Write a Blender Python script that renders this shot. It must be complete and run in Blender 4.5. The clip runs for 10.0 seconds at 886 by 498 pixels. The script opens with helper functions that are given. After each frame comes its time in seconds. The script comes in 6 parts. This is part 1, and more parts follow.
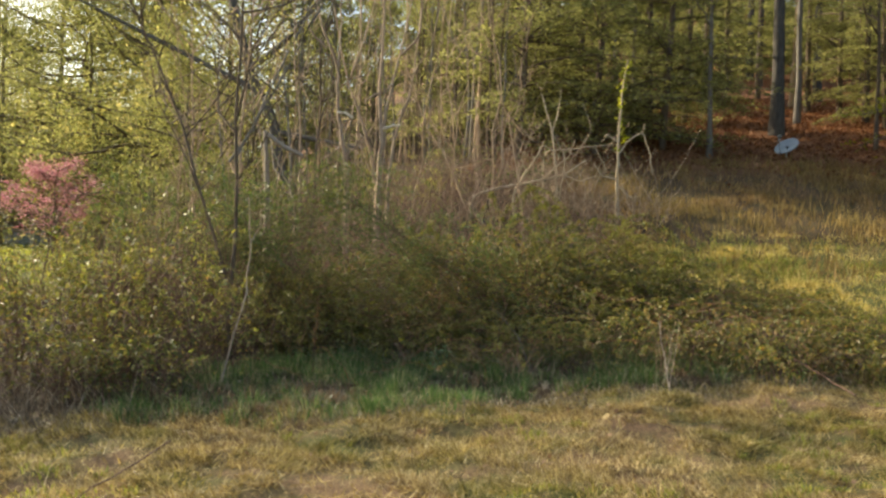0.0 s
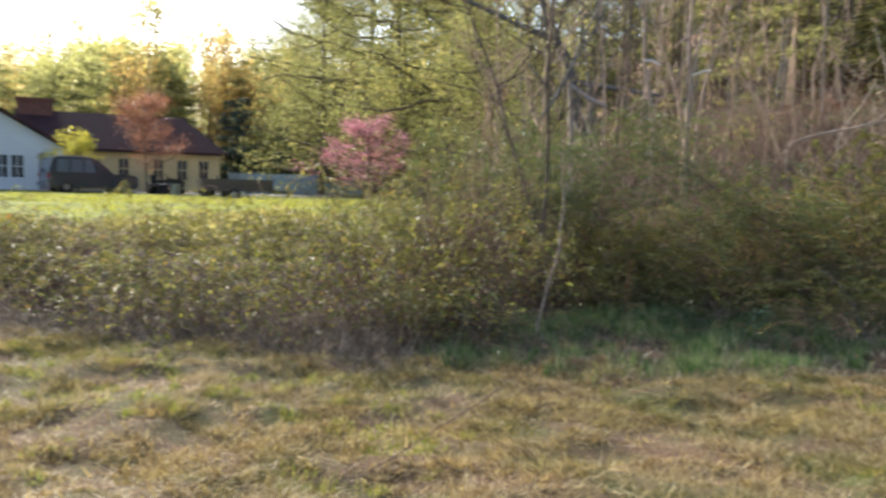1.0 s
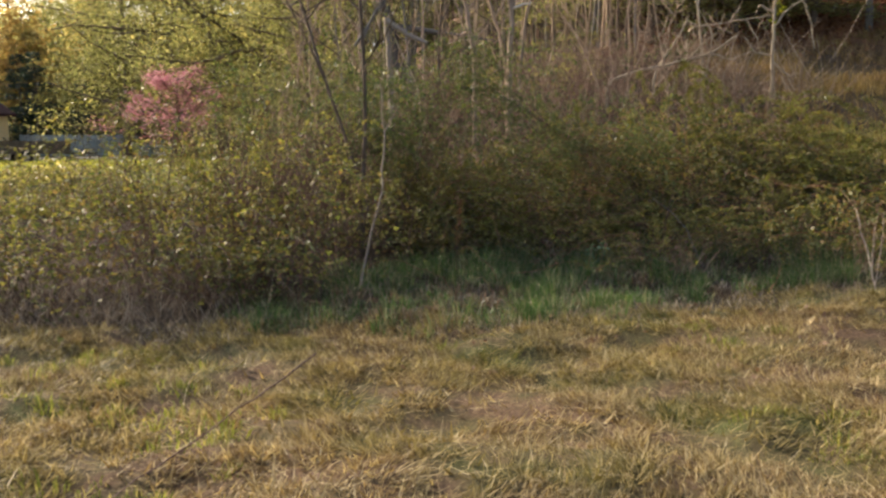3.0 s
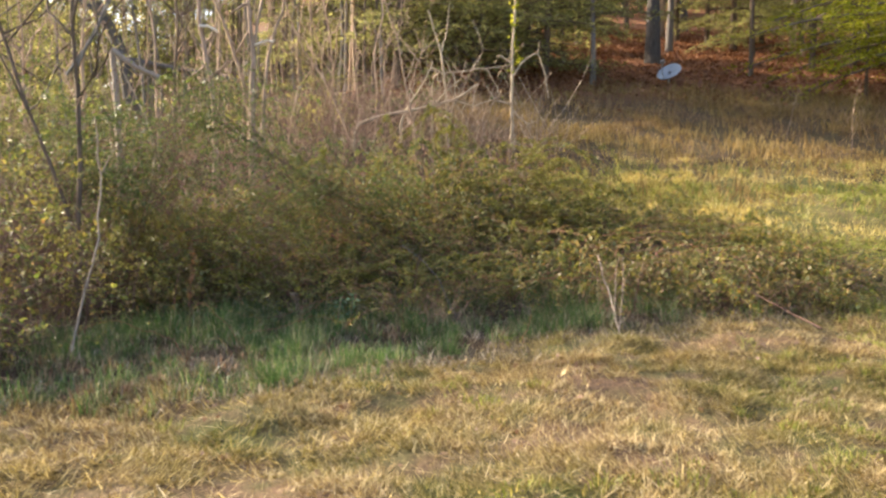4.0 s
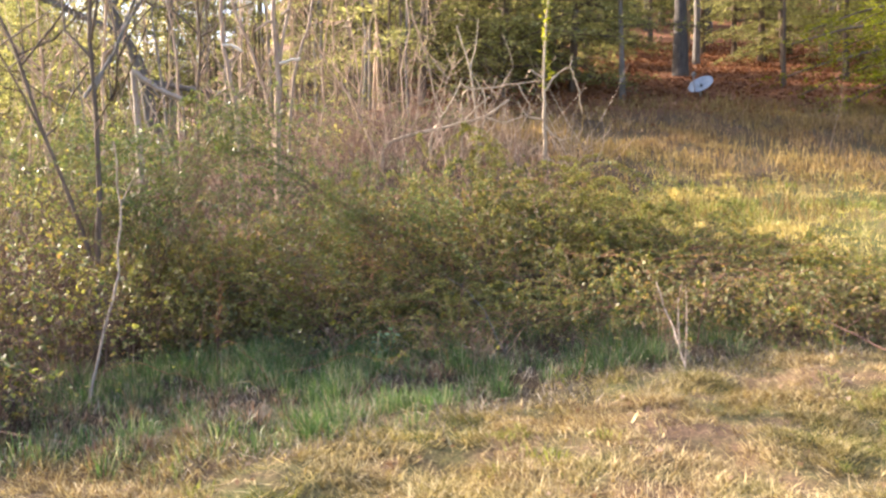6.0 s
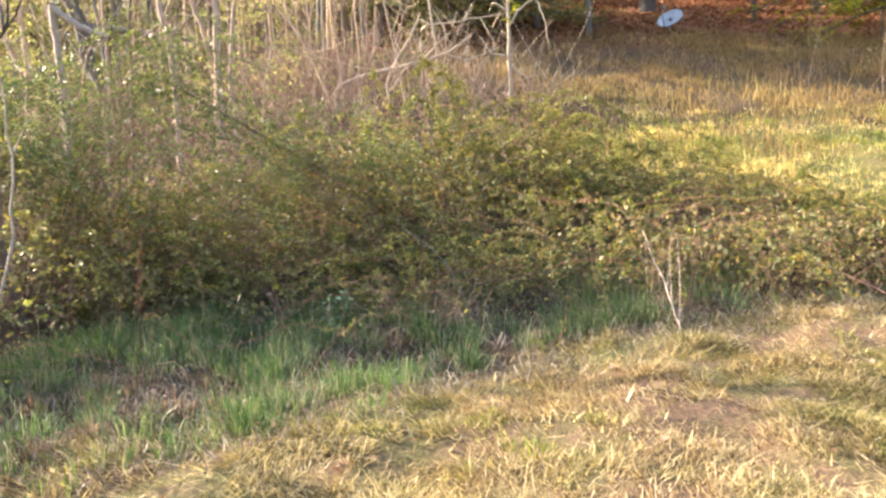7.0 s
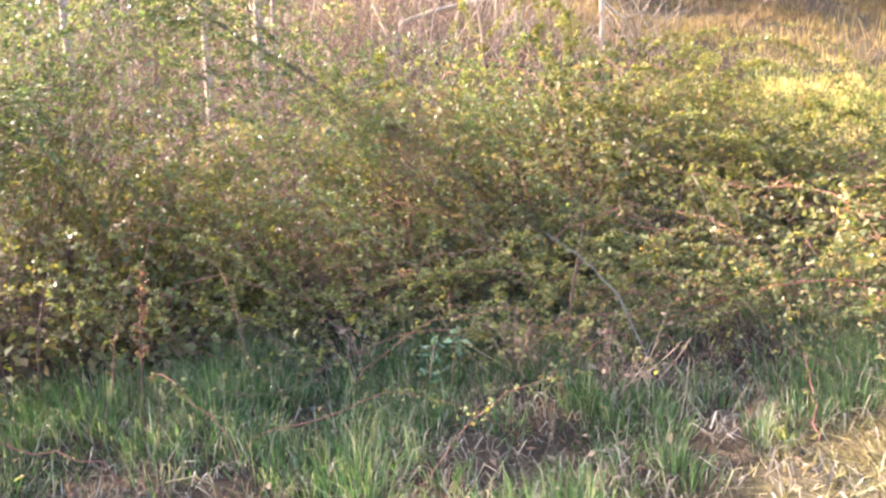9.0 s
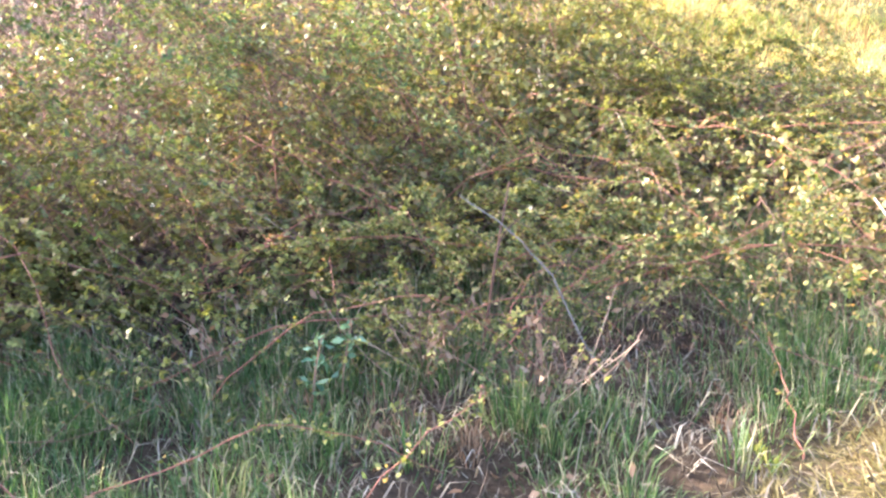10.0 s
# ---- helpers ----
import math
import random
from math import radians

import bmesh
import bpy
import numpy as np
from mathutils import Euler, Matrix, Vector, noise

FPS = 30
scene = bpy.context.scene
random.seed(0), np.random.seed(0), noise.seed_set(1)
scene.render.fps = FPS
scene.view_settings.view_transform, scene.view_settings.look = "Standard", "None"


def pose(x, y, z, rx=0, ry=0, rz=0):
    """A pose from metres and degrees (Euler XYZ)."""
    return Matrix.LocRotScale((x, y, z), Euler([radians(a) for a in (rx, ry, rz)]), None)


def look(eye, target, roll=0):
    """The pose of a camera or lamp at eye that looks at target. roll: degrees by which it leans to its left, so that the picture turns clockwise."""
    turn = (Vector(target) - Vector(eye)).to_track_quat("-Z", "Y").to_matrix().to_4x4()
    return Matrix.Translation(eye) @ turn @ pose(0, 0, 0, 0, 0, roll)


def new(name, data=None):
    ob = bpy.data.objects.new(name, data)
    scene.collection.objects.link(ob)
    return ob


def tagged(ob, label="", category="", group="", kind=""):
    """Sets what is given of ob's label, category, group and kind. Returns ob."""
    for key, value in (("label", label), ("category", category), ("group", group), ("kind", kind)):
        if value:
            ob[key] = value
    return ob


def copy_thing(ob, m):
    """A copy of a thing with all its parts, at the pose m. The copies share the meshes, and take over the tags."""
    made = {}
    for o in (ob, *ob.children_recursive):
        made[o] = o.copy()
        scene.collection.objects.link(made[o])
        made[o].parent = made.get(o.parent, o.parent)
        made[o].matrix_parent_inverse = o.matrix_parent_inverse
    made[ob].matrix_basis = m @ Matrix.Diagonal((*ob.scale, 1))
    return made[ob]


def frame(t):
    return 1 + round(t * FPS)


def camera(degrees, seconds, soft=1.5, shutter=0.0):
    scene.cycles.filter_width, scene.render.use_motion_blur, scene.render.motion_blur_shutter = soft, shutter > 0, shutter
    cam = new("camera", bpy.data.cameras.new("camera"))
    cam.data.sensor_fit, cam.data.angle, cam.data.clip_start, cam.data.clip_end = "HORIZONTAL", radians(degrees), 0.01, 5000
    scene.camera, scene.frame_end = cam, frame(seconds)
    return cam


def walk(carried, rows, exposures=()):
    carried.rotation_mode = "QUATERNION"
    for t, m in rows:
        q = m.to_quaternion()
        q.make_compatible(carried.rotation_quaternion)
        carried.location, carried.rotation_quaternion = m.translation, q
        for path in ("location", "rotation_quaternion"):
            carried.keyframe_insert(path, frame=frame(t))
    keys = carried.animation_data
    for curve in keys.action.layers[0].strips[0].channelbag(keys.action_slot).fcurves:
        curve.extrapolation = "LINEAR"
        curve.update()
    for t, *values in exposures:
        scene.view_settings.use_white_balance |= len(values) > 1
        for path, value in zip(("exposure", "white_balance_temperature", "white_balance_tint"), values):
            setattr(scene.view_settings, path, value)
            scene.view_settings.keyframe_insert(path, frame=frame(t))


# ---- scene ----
cam = camera(54.4, 10.0, soft=2.5, shutter=0.08)
PATH = [
    (0, (0.503, 0.462, 1.325), (0.354, 3.458, 1.321), 1.74),
    (0.2, (0.457, 0.505, 1.319), (0.274, 3.500, 1.298), 0.60),
    (0.5, (0.395, 0.538, 1.315), (0.224, 3.533, 1.281), 0.73),
    (0.7, (0.361, 0.474, 1.326), (0.044, 3.456, 1.234), 1.69),
    (0.9, (0.320, 0.410, 1.359), (-0.404, 3.315, 1.173), 2.51),
    (1, (0.293, 0.428, 1.374), (-0.819, 3.207, 1.164), 1.55),
    (1.2, (0.242, 0.386, 1.348), (-1.431, 2.870, 1.166), 0.90),
    (1.3, (0.233, 0.359, 1.339), (-1.528, 2.780, 1.151), 0.59),
    (1.5, (0.248, 0.342, 1.349), (-1.439, 2.810, 1.098), 1.02),
    (1.6, (0.227, 0.353, 1.352), (-1.326, 2.898, 1.015), 1.67),
    (1.7, (0.205, 0.385, 1.352), (-1.142, 3.039, 0.971), 2.05),
    (1.8, (0.217, 0.434, 1.348), (-1.015, 3.137, 0.930), 1.90),
    (1.9, (0.242, 0.495, 1.342), (-0.981, 3.204, 0.937), 1.75),
    (2, (0.274, 0.560, 1.335), (-0.959, 3.267, 0.945), 1.60),
    (2.2, (0.298, 0.696, 1.335), (-0.993, 3.383, 0.992), 1.08),
    (3.3, (0.056, 1.474, 1.165), (-0.263, 4.439, 0.837), -0.03),
    (3.5, (0.071, 1.585, 1.165), (-0.226, 4.559, 0.900), 0.38),
    (3.7, (0.102, 1.701, 1.177), (-0.019, 4.689, 0.939), 0.44),
    (4, (0.132, 1.840, 1.215), (0.450, 4.816, 1.010), 0.13),
    (4.2, (0.110, 1.881, 1.240), (0.513, 4.850, 1.085), 0.38),
    (4.4, (0.088, 1.935, 1.276), (0.697, 4.872, 1.333), 0.24),
    (4.5, (0.118, 1.984, 1.302), (1.060, 4.827, 1.502), -0.82),
    (4.6, (0.105, 2.034, 1.325), (1.291, 4.779, 1.559), -1.78),
    (4.7, (0.080, 2.063, 1.338), (1.198, 4.834, 1.612), -1.45),
    (4.8, (0.061, 2.071, 1.341), (0.959, 4.919, 1.626), -1.00),
    (5, (0.034, 2.075, 1.343), (0.671, 4.995, 1.609), -0.24),
    (5.2, (-0.007, 2.095, 1.339), (0.525, 5.041, 1.524), 0.26),
    (5.5, (-0.049, 2.161, 1.305), (0.272, 5.143, 1.337), -0.07),
    (5.7, (-0.030, 2.229, 1.273), (0.234, 5.216, 1.216), -0.49),
    (6.8, (0.095, 3.033, 1.273), (0.350, 6.009, 0.993), -1.20),
    (7, (0.122, 3.215, 1.248), (0.482, 6.174, 0.915), -2.05),
    (7.2, (0.106, 3.425, 1.249), (0.534, 6.370, 0.867), -2.37),
    (7.5, (0.040, 3.761, 1.256), (0.499, 6.692, 0.812), -3.01),
    (7.7, (-0.017, 3.971, 1.265), (0.434, 6.900, 0.798), -3.15),
    (8, (-0.090, 4.280, 1.273), (0.405, 7.186, 0.714), -3.90),
    (8.2, (-0.116, 4.497, 1.268), (0.366, 7.392, 0.644), -4.38),
    (8.5, (-0.143, 4.817, 1.258), (0.166, 7.725, 0.588), -3.47),
    (8.7, (-0.172, 5.007, 1.283), (0.086, 7.914, 0.585), -1.84),
    (9, (-0.200, 5.271, 1.329), (0.047, 8.218, 0.824), -1.30),
    (9.2, (-0.199, 5.446, 1.318), (0.174, 8.373, 0.773), -1.49),
    (9.5, (-0.198, 5.715, 1.299), (0.445, 8.560, 0.597), -0.53),
    (9.7, (-0.202, 5.898, 1.312), (0.468, 8.733, 0.594), -0.25),
    (10, (-0.217, 6.176, 1.360), (0.509, 8.974, 0.559), 0.21),
]
EXPOSURES = [(0.0, 1.0, 6850, 2), (0.5, 1.22, 6300, 3), (1.0, 1.12, 5600, 10), (1.3, 0.45, 6200, 10), (1.5, 0.1, 6000, 11), (2.0, 0.62, 6050, 13), (2.2, 0.68, 6150, 13), (3.3, 0.95, 6500, 13), (3.5, 1.12, 6500, 13), (4.0, 1.65, 6500, 14), (4.5, 2.15, 6550, 14), (5.0, 2.05, 6150, 16), (5.5, 2.05, 6200, 20), (7.0, 2.35, 6300, 16), (8.0, 2.65, 6000, 19), (8.5, 2.80, 5900, 20), (9.0, 3.0, 6000, 22), (9.5, 3.05, 5900, 20), (10.0, 3.22, 5750, 19)]
walk(cam, [(t, look(eye, target, roll)) for t, eye, target, roll in PATH], EXPOSURES)

# ---- light ----
SUN_FROM = Vector((-0.88, 0.47, 0.0)).normalized()
SUN_UP = radians(29)
world = bpy.data.worlds.new("sky")
scene.world = world
world.use_nodes = True
wn = world.node_tree.nodes
sky = wn.new("ShaderNodeTexSky")
sky.sky_type, sky.sun_disc = "NISHITA", False
sky.sun_elevation, sky.sun_rotation = SUN_UP, math.atan2(SUN_FROM.x, SUN_FROM.y)
sky.dust_density = 3.0
world.node_tree.links.new(sky.outputs[0], wn["Background"].inputs[0])
wn["Background"].inputs[1].default_value = 0.15
sun = new("sun", bpy.data.lights.new("sun", "SUN"))
sun.data.energy, sun.data.angle, sun.data.color = 5.0, radians(0.6), (1.0, 0.86, 0.66)
sun.matrix_basis = look((0, 0, 30), tuple(Vector((0, 0, 30)) - Vector((SUN_FROM.x * math.cos(SUN_UP), SUN_FROM.y * math.cos(SUN_UP), math.sin(SUN_UP)))))


# ---- tools ----
def rng_of(seed):
    return np.random.default_rng(seed)


def vnoise(x, y, seed=0):
    """Smooth value noise in 0..1 on a lattice of step 1."""
    table = rng_of(900 + seed).random((64, 64))
    xi, yi = np.floor(x).astype(int), np.floor(y).astype(int)
    fx, fy = x - xi, y - yi
    fx, fy = fx * fx * (3 - 2 * fx), fy * fy * (3 - 2 * fy)
    a, b = table[xi % 64, yi % 64], table[(xi + 1) % 64, yi % 64]
    c, d = table[xi % 64, (yi + 1) % 64], table[(xi + 1) % 64, (yi + 1) % 64]
    return (a * (1 - fx) + b * fx) * (1 - fy) + (c * (1 - fx) + d * fx) * fy


def smooth(v, a, b):
    k = np.clip((v - a) / (b - a), 0, 1)
    return k * k * (3 - 2 * k)


def ground_z(x, y):
    """Height of the land: flat lawn, a wooded hillside ahead and to the right, level gardens to the left."""
    x, y = np.asarray(x, float), np.asarray(y, float)
    r = np.hypot(x, y)
    a = np.degrees(np.arctan2(x, np.maximum(y, 0.01)))
    k = smooth(a, -22, 2)
    hill = np.interp(y, [-50, 6.3, 7.5, 9, 11, 14, 20, 24, 30, 60, 90, 150], [0, 0, .03, .14, .50, 1.18, 2.9, 4.0, 5.4, 13.5, 24, 44])
    level = np.interp(r, [0, 6.5, 9, 14, 24, 30, 60, 75, 110, 160, 300], [0, 0, .06, .3, .55, .62, .65, 1.2, 5.5, 11, 18])
    hill = hill + 0.04 * smooth(x, 0.3, 2.8) * smooth(y, 5.2, 7.6) * (1 - smooth(y, 9, 13))
    return k * hill + (1 - k) * level + 0.05 * (vnoise(x * 0.9, y * 0.9, 1) - 0.5) + (0.10 * (vnoise(x * 2.3, y * 2.3, 2) - 0.5) + 0.06 * (vnoise(x * 5.1, y * 5.1, 3) - 0.5)) * (r < 30)


def gz(x, y):
    return float(ground_z(x, y))


def mesh_of(name, verts, *faces):
    """A mesh from vertex rows and one or more arrays of faces (each with its own corner count)."""
    me = bpy.data.meshes.new(name)
    verts = np.ascontiguousarray(verts, dtype=np.float32)
    me.vertices.add(len(verts))
    me.vertices.foreach_set("co", verts.ravel())
    corners = np.concatenate([np.asarray(f).ravel() for f in faces]).astype(np.int32)
    sizes = np.concatenate([np.full(len(f), np.asarray(f).shape[1]) for f in faces])
    starts = np.concatenate([[0], np.cumsum(sizes)[:-1]]).astype(np.int32)
    me.loops.add(len(corners))
    me.loops.foreach_set("vertex_index", corners)
    me.polygons.add(len(sizes))
    me.polygons.foreach_set("loop_start", starts)
    me.update(calc_edges=True)
    me.validate()
    return me


def join(pieces):
    """Join (verts, quads) pieces into one."""
    vs, fs, n = [], [], 0
    for v, f in pieces:
        vs.append(v)
        fs.append(np.asarray(f) + n)
        n += len(v)
    return np.concatenate(vs), np.concatenate(fs)


def tubes(paths, radii, sides=4):
    """Tubes along many paths (n, k, 3) with radii (n, k): verts and quads."""
    paths, radii = np.asarray(paths, float), np.asarray(radii, float)
    n, k, _ = paths.shape
    t = np.gradient(paths, axis=1)
    t /= np.linalg.norm(t, axis=2, keepdims=True) + 1e-9
    ref = np.where(np.abs(t[..., 2:3]) < 0.9, np.array([0, 0, 1.0]), np.array([1.0, 0, 0]))
    a = np.cross(t, ref)
    a /= np.linalg.norm(a, axis=2, keepdims=True) + 1e-9
    b = np.cross(t, a)
    ang = np.arange(sides) * 2 * math.pi / sides
    ring = paths[:, :, None] + radii[:, :, None, None] * (a[:, :, None] * np.cos(ang)[:, None] + b[:, :, None] * np.sin(ang)[:, None])
    idx = np.arange(n * k * sides).reshape(n, k, sides)
    nxt = np.roll(idx, -1, axis=2)
    quads = np.stack([idx[:, :-1], nxt[:, :-1], nxt[:, 1:], idx[:, 1:]], -1).reshape(-1, 4)
    return ring.reshape(-1, 3), quads


def unit(v):
    return v / (np.linalg.norm(v, axis=-1, keepdims=True) + 1e-9)


def leaves(rng, at, size, wide=0.55, flat=0.0, axis=None):
    """Small folded leaves, one quad each."""
    at = np.asarray(at)
    n = len(at)
    length = size * rng.uniform(0.6, 1.3, (n, 1))
    nor = unit(rng.normal(size=(n, 3)) + np.array([0, 0, 4.0 * flat]))
    a = rng.normal(size=(n, 3)) if axis is None else axis + 0.5 * rng.normal(size=(n, 3))
    a = unit(a - nor * (a * nor).sum(1, keepdims=True))
    b = np.cross(nor, a)
    fold = nor * length * rng.uniform(0.05, 0.22, (n, 1))
    mid, half = at + a * length * 0.5, b * length * wide * 0.5
    v = np.stack([at, mid + half + fold, at + a * length, mid - half + fold], 1).reshape(-1, 3)
    return v, np.arange(4 * n).reshape(n, 4)


def leaflets(rng, at, out, size, small=False):
    """Compound leaves: three oval leaflets fanned about the way out of each node, each folded along its rib; small ones are plain lozenges."""
    n = len(at)
    nor = unit(rng.normal(size=(n, 3)) * 0.6 + np.array([0, 0, 1.1]))
    a = unit(out - nor * (out * nor).sum(1, keepdims=True))
    b = np.cross(nor, a)
    big = size * rng.uniform(0.65, 1.3, (n, 1))
    vs = []
    for turn, share in ((0.0, 1.0), (1.05, 0.8), (-1.05, 0.8)):
        c, s = math.cos(turn), math.sin(turn)
        ax, sd = a * c + b * s, b * c - a * s
        ax = unit(ax + 0.25 * rng.normal(size=(n, 3)))
        ln = big * share * rng.uniform(0.8, 1.15, (n, 1))
        foot = at + a * big * (0.35 if turn == 0.0 else 0.1)
        lift, half = nor * ln * rng.uniform(0.04, 0.16, (n, 1)), sd * ln * 0.33
        tip = foot + ax * ln - nor * ln * 0.12
        if small:
            vs.append(np.stack([foot, foot + ax * ln * 0.5 + half + lift, tip, foot + ax * ln * 0.5 - half + lift], 1))
            continue
        vs.append(np.stack([foot, foot + ax * ln * 0.3 + half + lift, foot + ax * ln * 0.7 + half * 0.8 + lift, tip, foot + ax * ln * 0.7 - half * 0.8 + lift, foot + ax * ln * 0.3 - half + lift], 1))
    v = np.concatenate(vs).reshape(-1, 3)
    if small:
        return v, np.arange(12 * n).reshape(3 * n, 4)
    i = 6 * np.arange(3 * n)[:, None]
    return v, np.concatenate([i + np.array([[0, 1, 2, 3]]), i + np.array([[0, 3, 4, 5]])])


def bezier(p0, p1, p2, k):
    t = np.linspace(0, 1, k)[None, :, None]
    return (1 - t) ** 2 * p0[:, None] + 2 * t * (1 - t) * p1[:, None] + t * t * p2[:, None]


def thing(name, x, y, z=None, label="", category="", group="", kind="", turn=0.0):
    ob = new(name)
    ob.empty_display_size = 0.1
    ob.matrix_basis = pose(x, y, gz(x, y) if z is None else z, 0, 0, turn)
    return tagged(ob, label, category, group, kind)


def part(name, data, material, parent, label="", kind=""):
    """A mesh (from a bmesh or a finished mesh) as one part under its thing."""
    if isinstance(data, bmesh.types.BMesh):
        me = bpy.data.meshes.new(name)
        data.to_mesh(me)
        data.free()
    else:
        me = data
    ob = new(name, me)
    if material:
        me.materials.append(material)
    ob.parent = parent
    return tagged(ob, label, kind=kind)


def box(bm, x0, y0, z0, x1, y1, z1, bevel=0.0):
    made = bmesh.ops.create_cube(bm, size=1.0, matrix=Matrix.Translation(((x0 + x1) / 2, (y0 + y1) / 2, (z0 + z1) / 2)) @ Matrix.Diagonal((x1 - x0, y1 - y0, z1 - z0, 1)))
    if bevel:
        edges = {e for v in made["verts"] for e in v.link_edges}
        bmesh.ops.bevel(bm, geom=list(edges), offset=bevel, segments=2, affect="EDGES", profile=0.6)
    return bm


def boxed(*dims, bevel=0.0):
    return box(bmesh.new(), *dims, bevel=bevel)


# ---- materials ----
def base_mat(name):
    m = bpy.data.materials.new(name)
    m.use_nodes = True
    return m, m.node_tree.nodes, m.node_tree.links


def ramp(nodes, stops):
    r = nodes.new("ShaderNodeValToRGB")
    r.color_ramp.elements[0].position, r.color_ramp.elements[0].color = stops[0][0], (*stops[0][1], 1)
    r.color_ramp.elements[1].position, r.color_ramp.elements[1].color = stops[-1][0], (*stops[-1][1], 1)
    for p, c in stops[1:-1]:
        r.color_ramp.elements.new(p).color = (*c, 1)
    return r


def mixed(nodes, links, fac, a, b, mode="MIX"):
    m = nodes.new("ShaderNodeMix")
    m.data_type, m.blend_type = "RGBA", mode
    for sock, value in ((m.inputs[0], fac), (m.inputs[6], a), (m.inputs[7], b)):
        if isinstance(value, bpy.types.NodeSocket):
            links.new(value, sock)
        elif isinstance(value, (int, float)):
            sock.default_value = value
        else:
            sock.default_value = (*value, 1)
    return m.outputs[2]


def noise_of(nodes, links, scale, detail=3.0, where=None, rough=0.6):
    n = nodes.new("ShaderNodeTexNoise")
    n.inputs["Scale"].default_value, n.inputs["Detail"].default_value, n.inputs["Roughness"].default_value = scale, detail, rough
    if where is not None:
        links.new(where, n.inputs["Vector"])
    return n.outputs[0]


def leaf_mat(name, stops, clear=0.45, rough=0.5, patch=None, patch_scale=0.8, through_tint=(1.25, 1.2, 0.6), stretch=None, spec=0.2, bias=0.5, edge=0.12):
    """Thin leaves or blades that let light through; each one has its own shade, patches change with the place."""
    m, nodes, links = base_mat(name)
    p = nodes["Principled BSDF"]
    geo = nodes.new("ShaderNodeNewGeometry")
    r = ramp(nodes, stops)
    links.new(geo.outputs["Random Per Island"], r.inputs[0])
    colour = r.outputs[0]
    if patch:
        f = ramp(nodes, [(bias - edge, (0, 0, 0)), (bias + edge, (1, 1, 1))])
        where = geo.outputs["Position"]
        if stretch:
            mp = nodes.new("ShaderNodeMapping")
            mp.inputs["Scale"].default_value = stretch
            links.new(where, mp.inputs["Vector"])
            where = mp.outputs[0]
        links.new(noise_of(nodes, links, patch_scale, 4.0, where), f.inputs[0])
        colour = mixed(nodes, links, f.outputs[0], colour, patch_mix(nodes, links, geo, patch))
    links.new(colour, p.inputs["Base Color"])
    p.inputs["Roughness"].default_value = rough
    p.inputs["Specular IOR Level"].default_value = spec
    tr = nodes.new("ShaderNodeBsdfTranslucent")
    links.new(mixed(nodes, links, 1.0, colour, through_tint, "MULTIPLY"), tr.inputs[0])
    mx = nodes.new("ShaderNodeMixShader")
    mx.inputs[0].default_value = clear
    links.new(p.outputs[0], mx.inputs[1])
    links.new(tr.outputs[0], mx.inputs[2])
    links.new(mx.outputs[0], nodes["Material Output"].inputs[0])
    return m


def patch_mix(nodes, links, geo, stops):
    r = ramp(nodes, stops)
    links.new(geo.outputs["Random Per Island"], r.inputs[0])
    return r.outputs[0]


def rough_mat(name, dark, light, scale=8.0, rough=0.85, bump=0.3, stretch=None, metal=0.0, fine=60.0):
    """A solid with grain at two scales and fine relief."""
    m, nodes, links = base_mat(name)
    p = nodes["Principled BSDF"]
    co = nodes.new("ShaderNodeTexCoord").outputs["Object"]
    if stretch:
        mp = nodes.new("ShaderNodeMapping")
        mp.inputs["Scale"].default_value = stretch
        links.new(co, mp.inputs["Vector"])
        co = mp.outputs[0]
    big = noise_of(nodes, links, scale, 4.0, co)
    small = noise_of(nodes, links, fine, 2.0, co)
    r = ramp(nodes, [(0.3, dark), (0.7, light)])
    links.new(big, r.inputs[0])
    colour = mixed(nodes, links, 0.25, r.outputs[0], mixed(nodes, links, small, dark, light))
    links.new(colour, p.inputs["Base Color"])
    p.inputs["Roughness"].default_value, p.inputs["Metallic"].default_value, p.inputs["Specular IOR Level"].default_value = rough, metal, 0.2
    bp = nodes.new("ShaderNodeBump")
    bp.inputs["Strength"].default_value, bp.inputs["Distance"].default_value = bump, 0.02
    links.new(big, bp.inputs["Height"])
    links.new(bp.outputs[0], p.inputs["Normal"])
    return m


def stem_mat(name, stops, rough=0.8):
    """Canes and twigs: a shade for each, grain along them."""
    m, nodes, links = base_mat(name)
    p = nodes["Principled BSDF"]
    geo = nodes.new("ShaderNodeNewGeometry")
    r = ramp(nodes, stops)
    links.new(geo.outputs["Random Per Island"], r.inputs[0])
    links.new(mixed(nodes, links, 0.5, r.outputs[0], mixed(nodes, links, noise_of(nodes, links, 30.0, 3.0, geo.outputs["Position"]), (0.3, 0.3, 0.3), (1.3, 1.3, 1.3)), "MULTIPLY"), p.inputs["Base Color"])
    p.inputs["Roughness"].default_value = rough
    return m


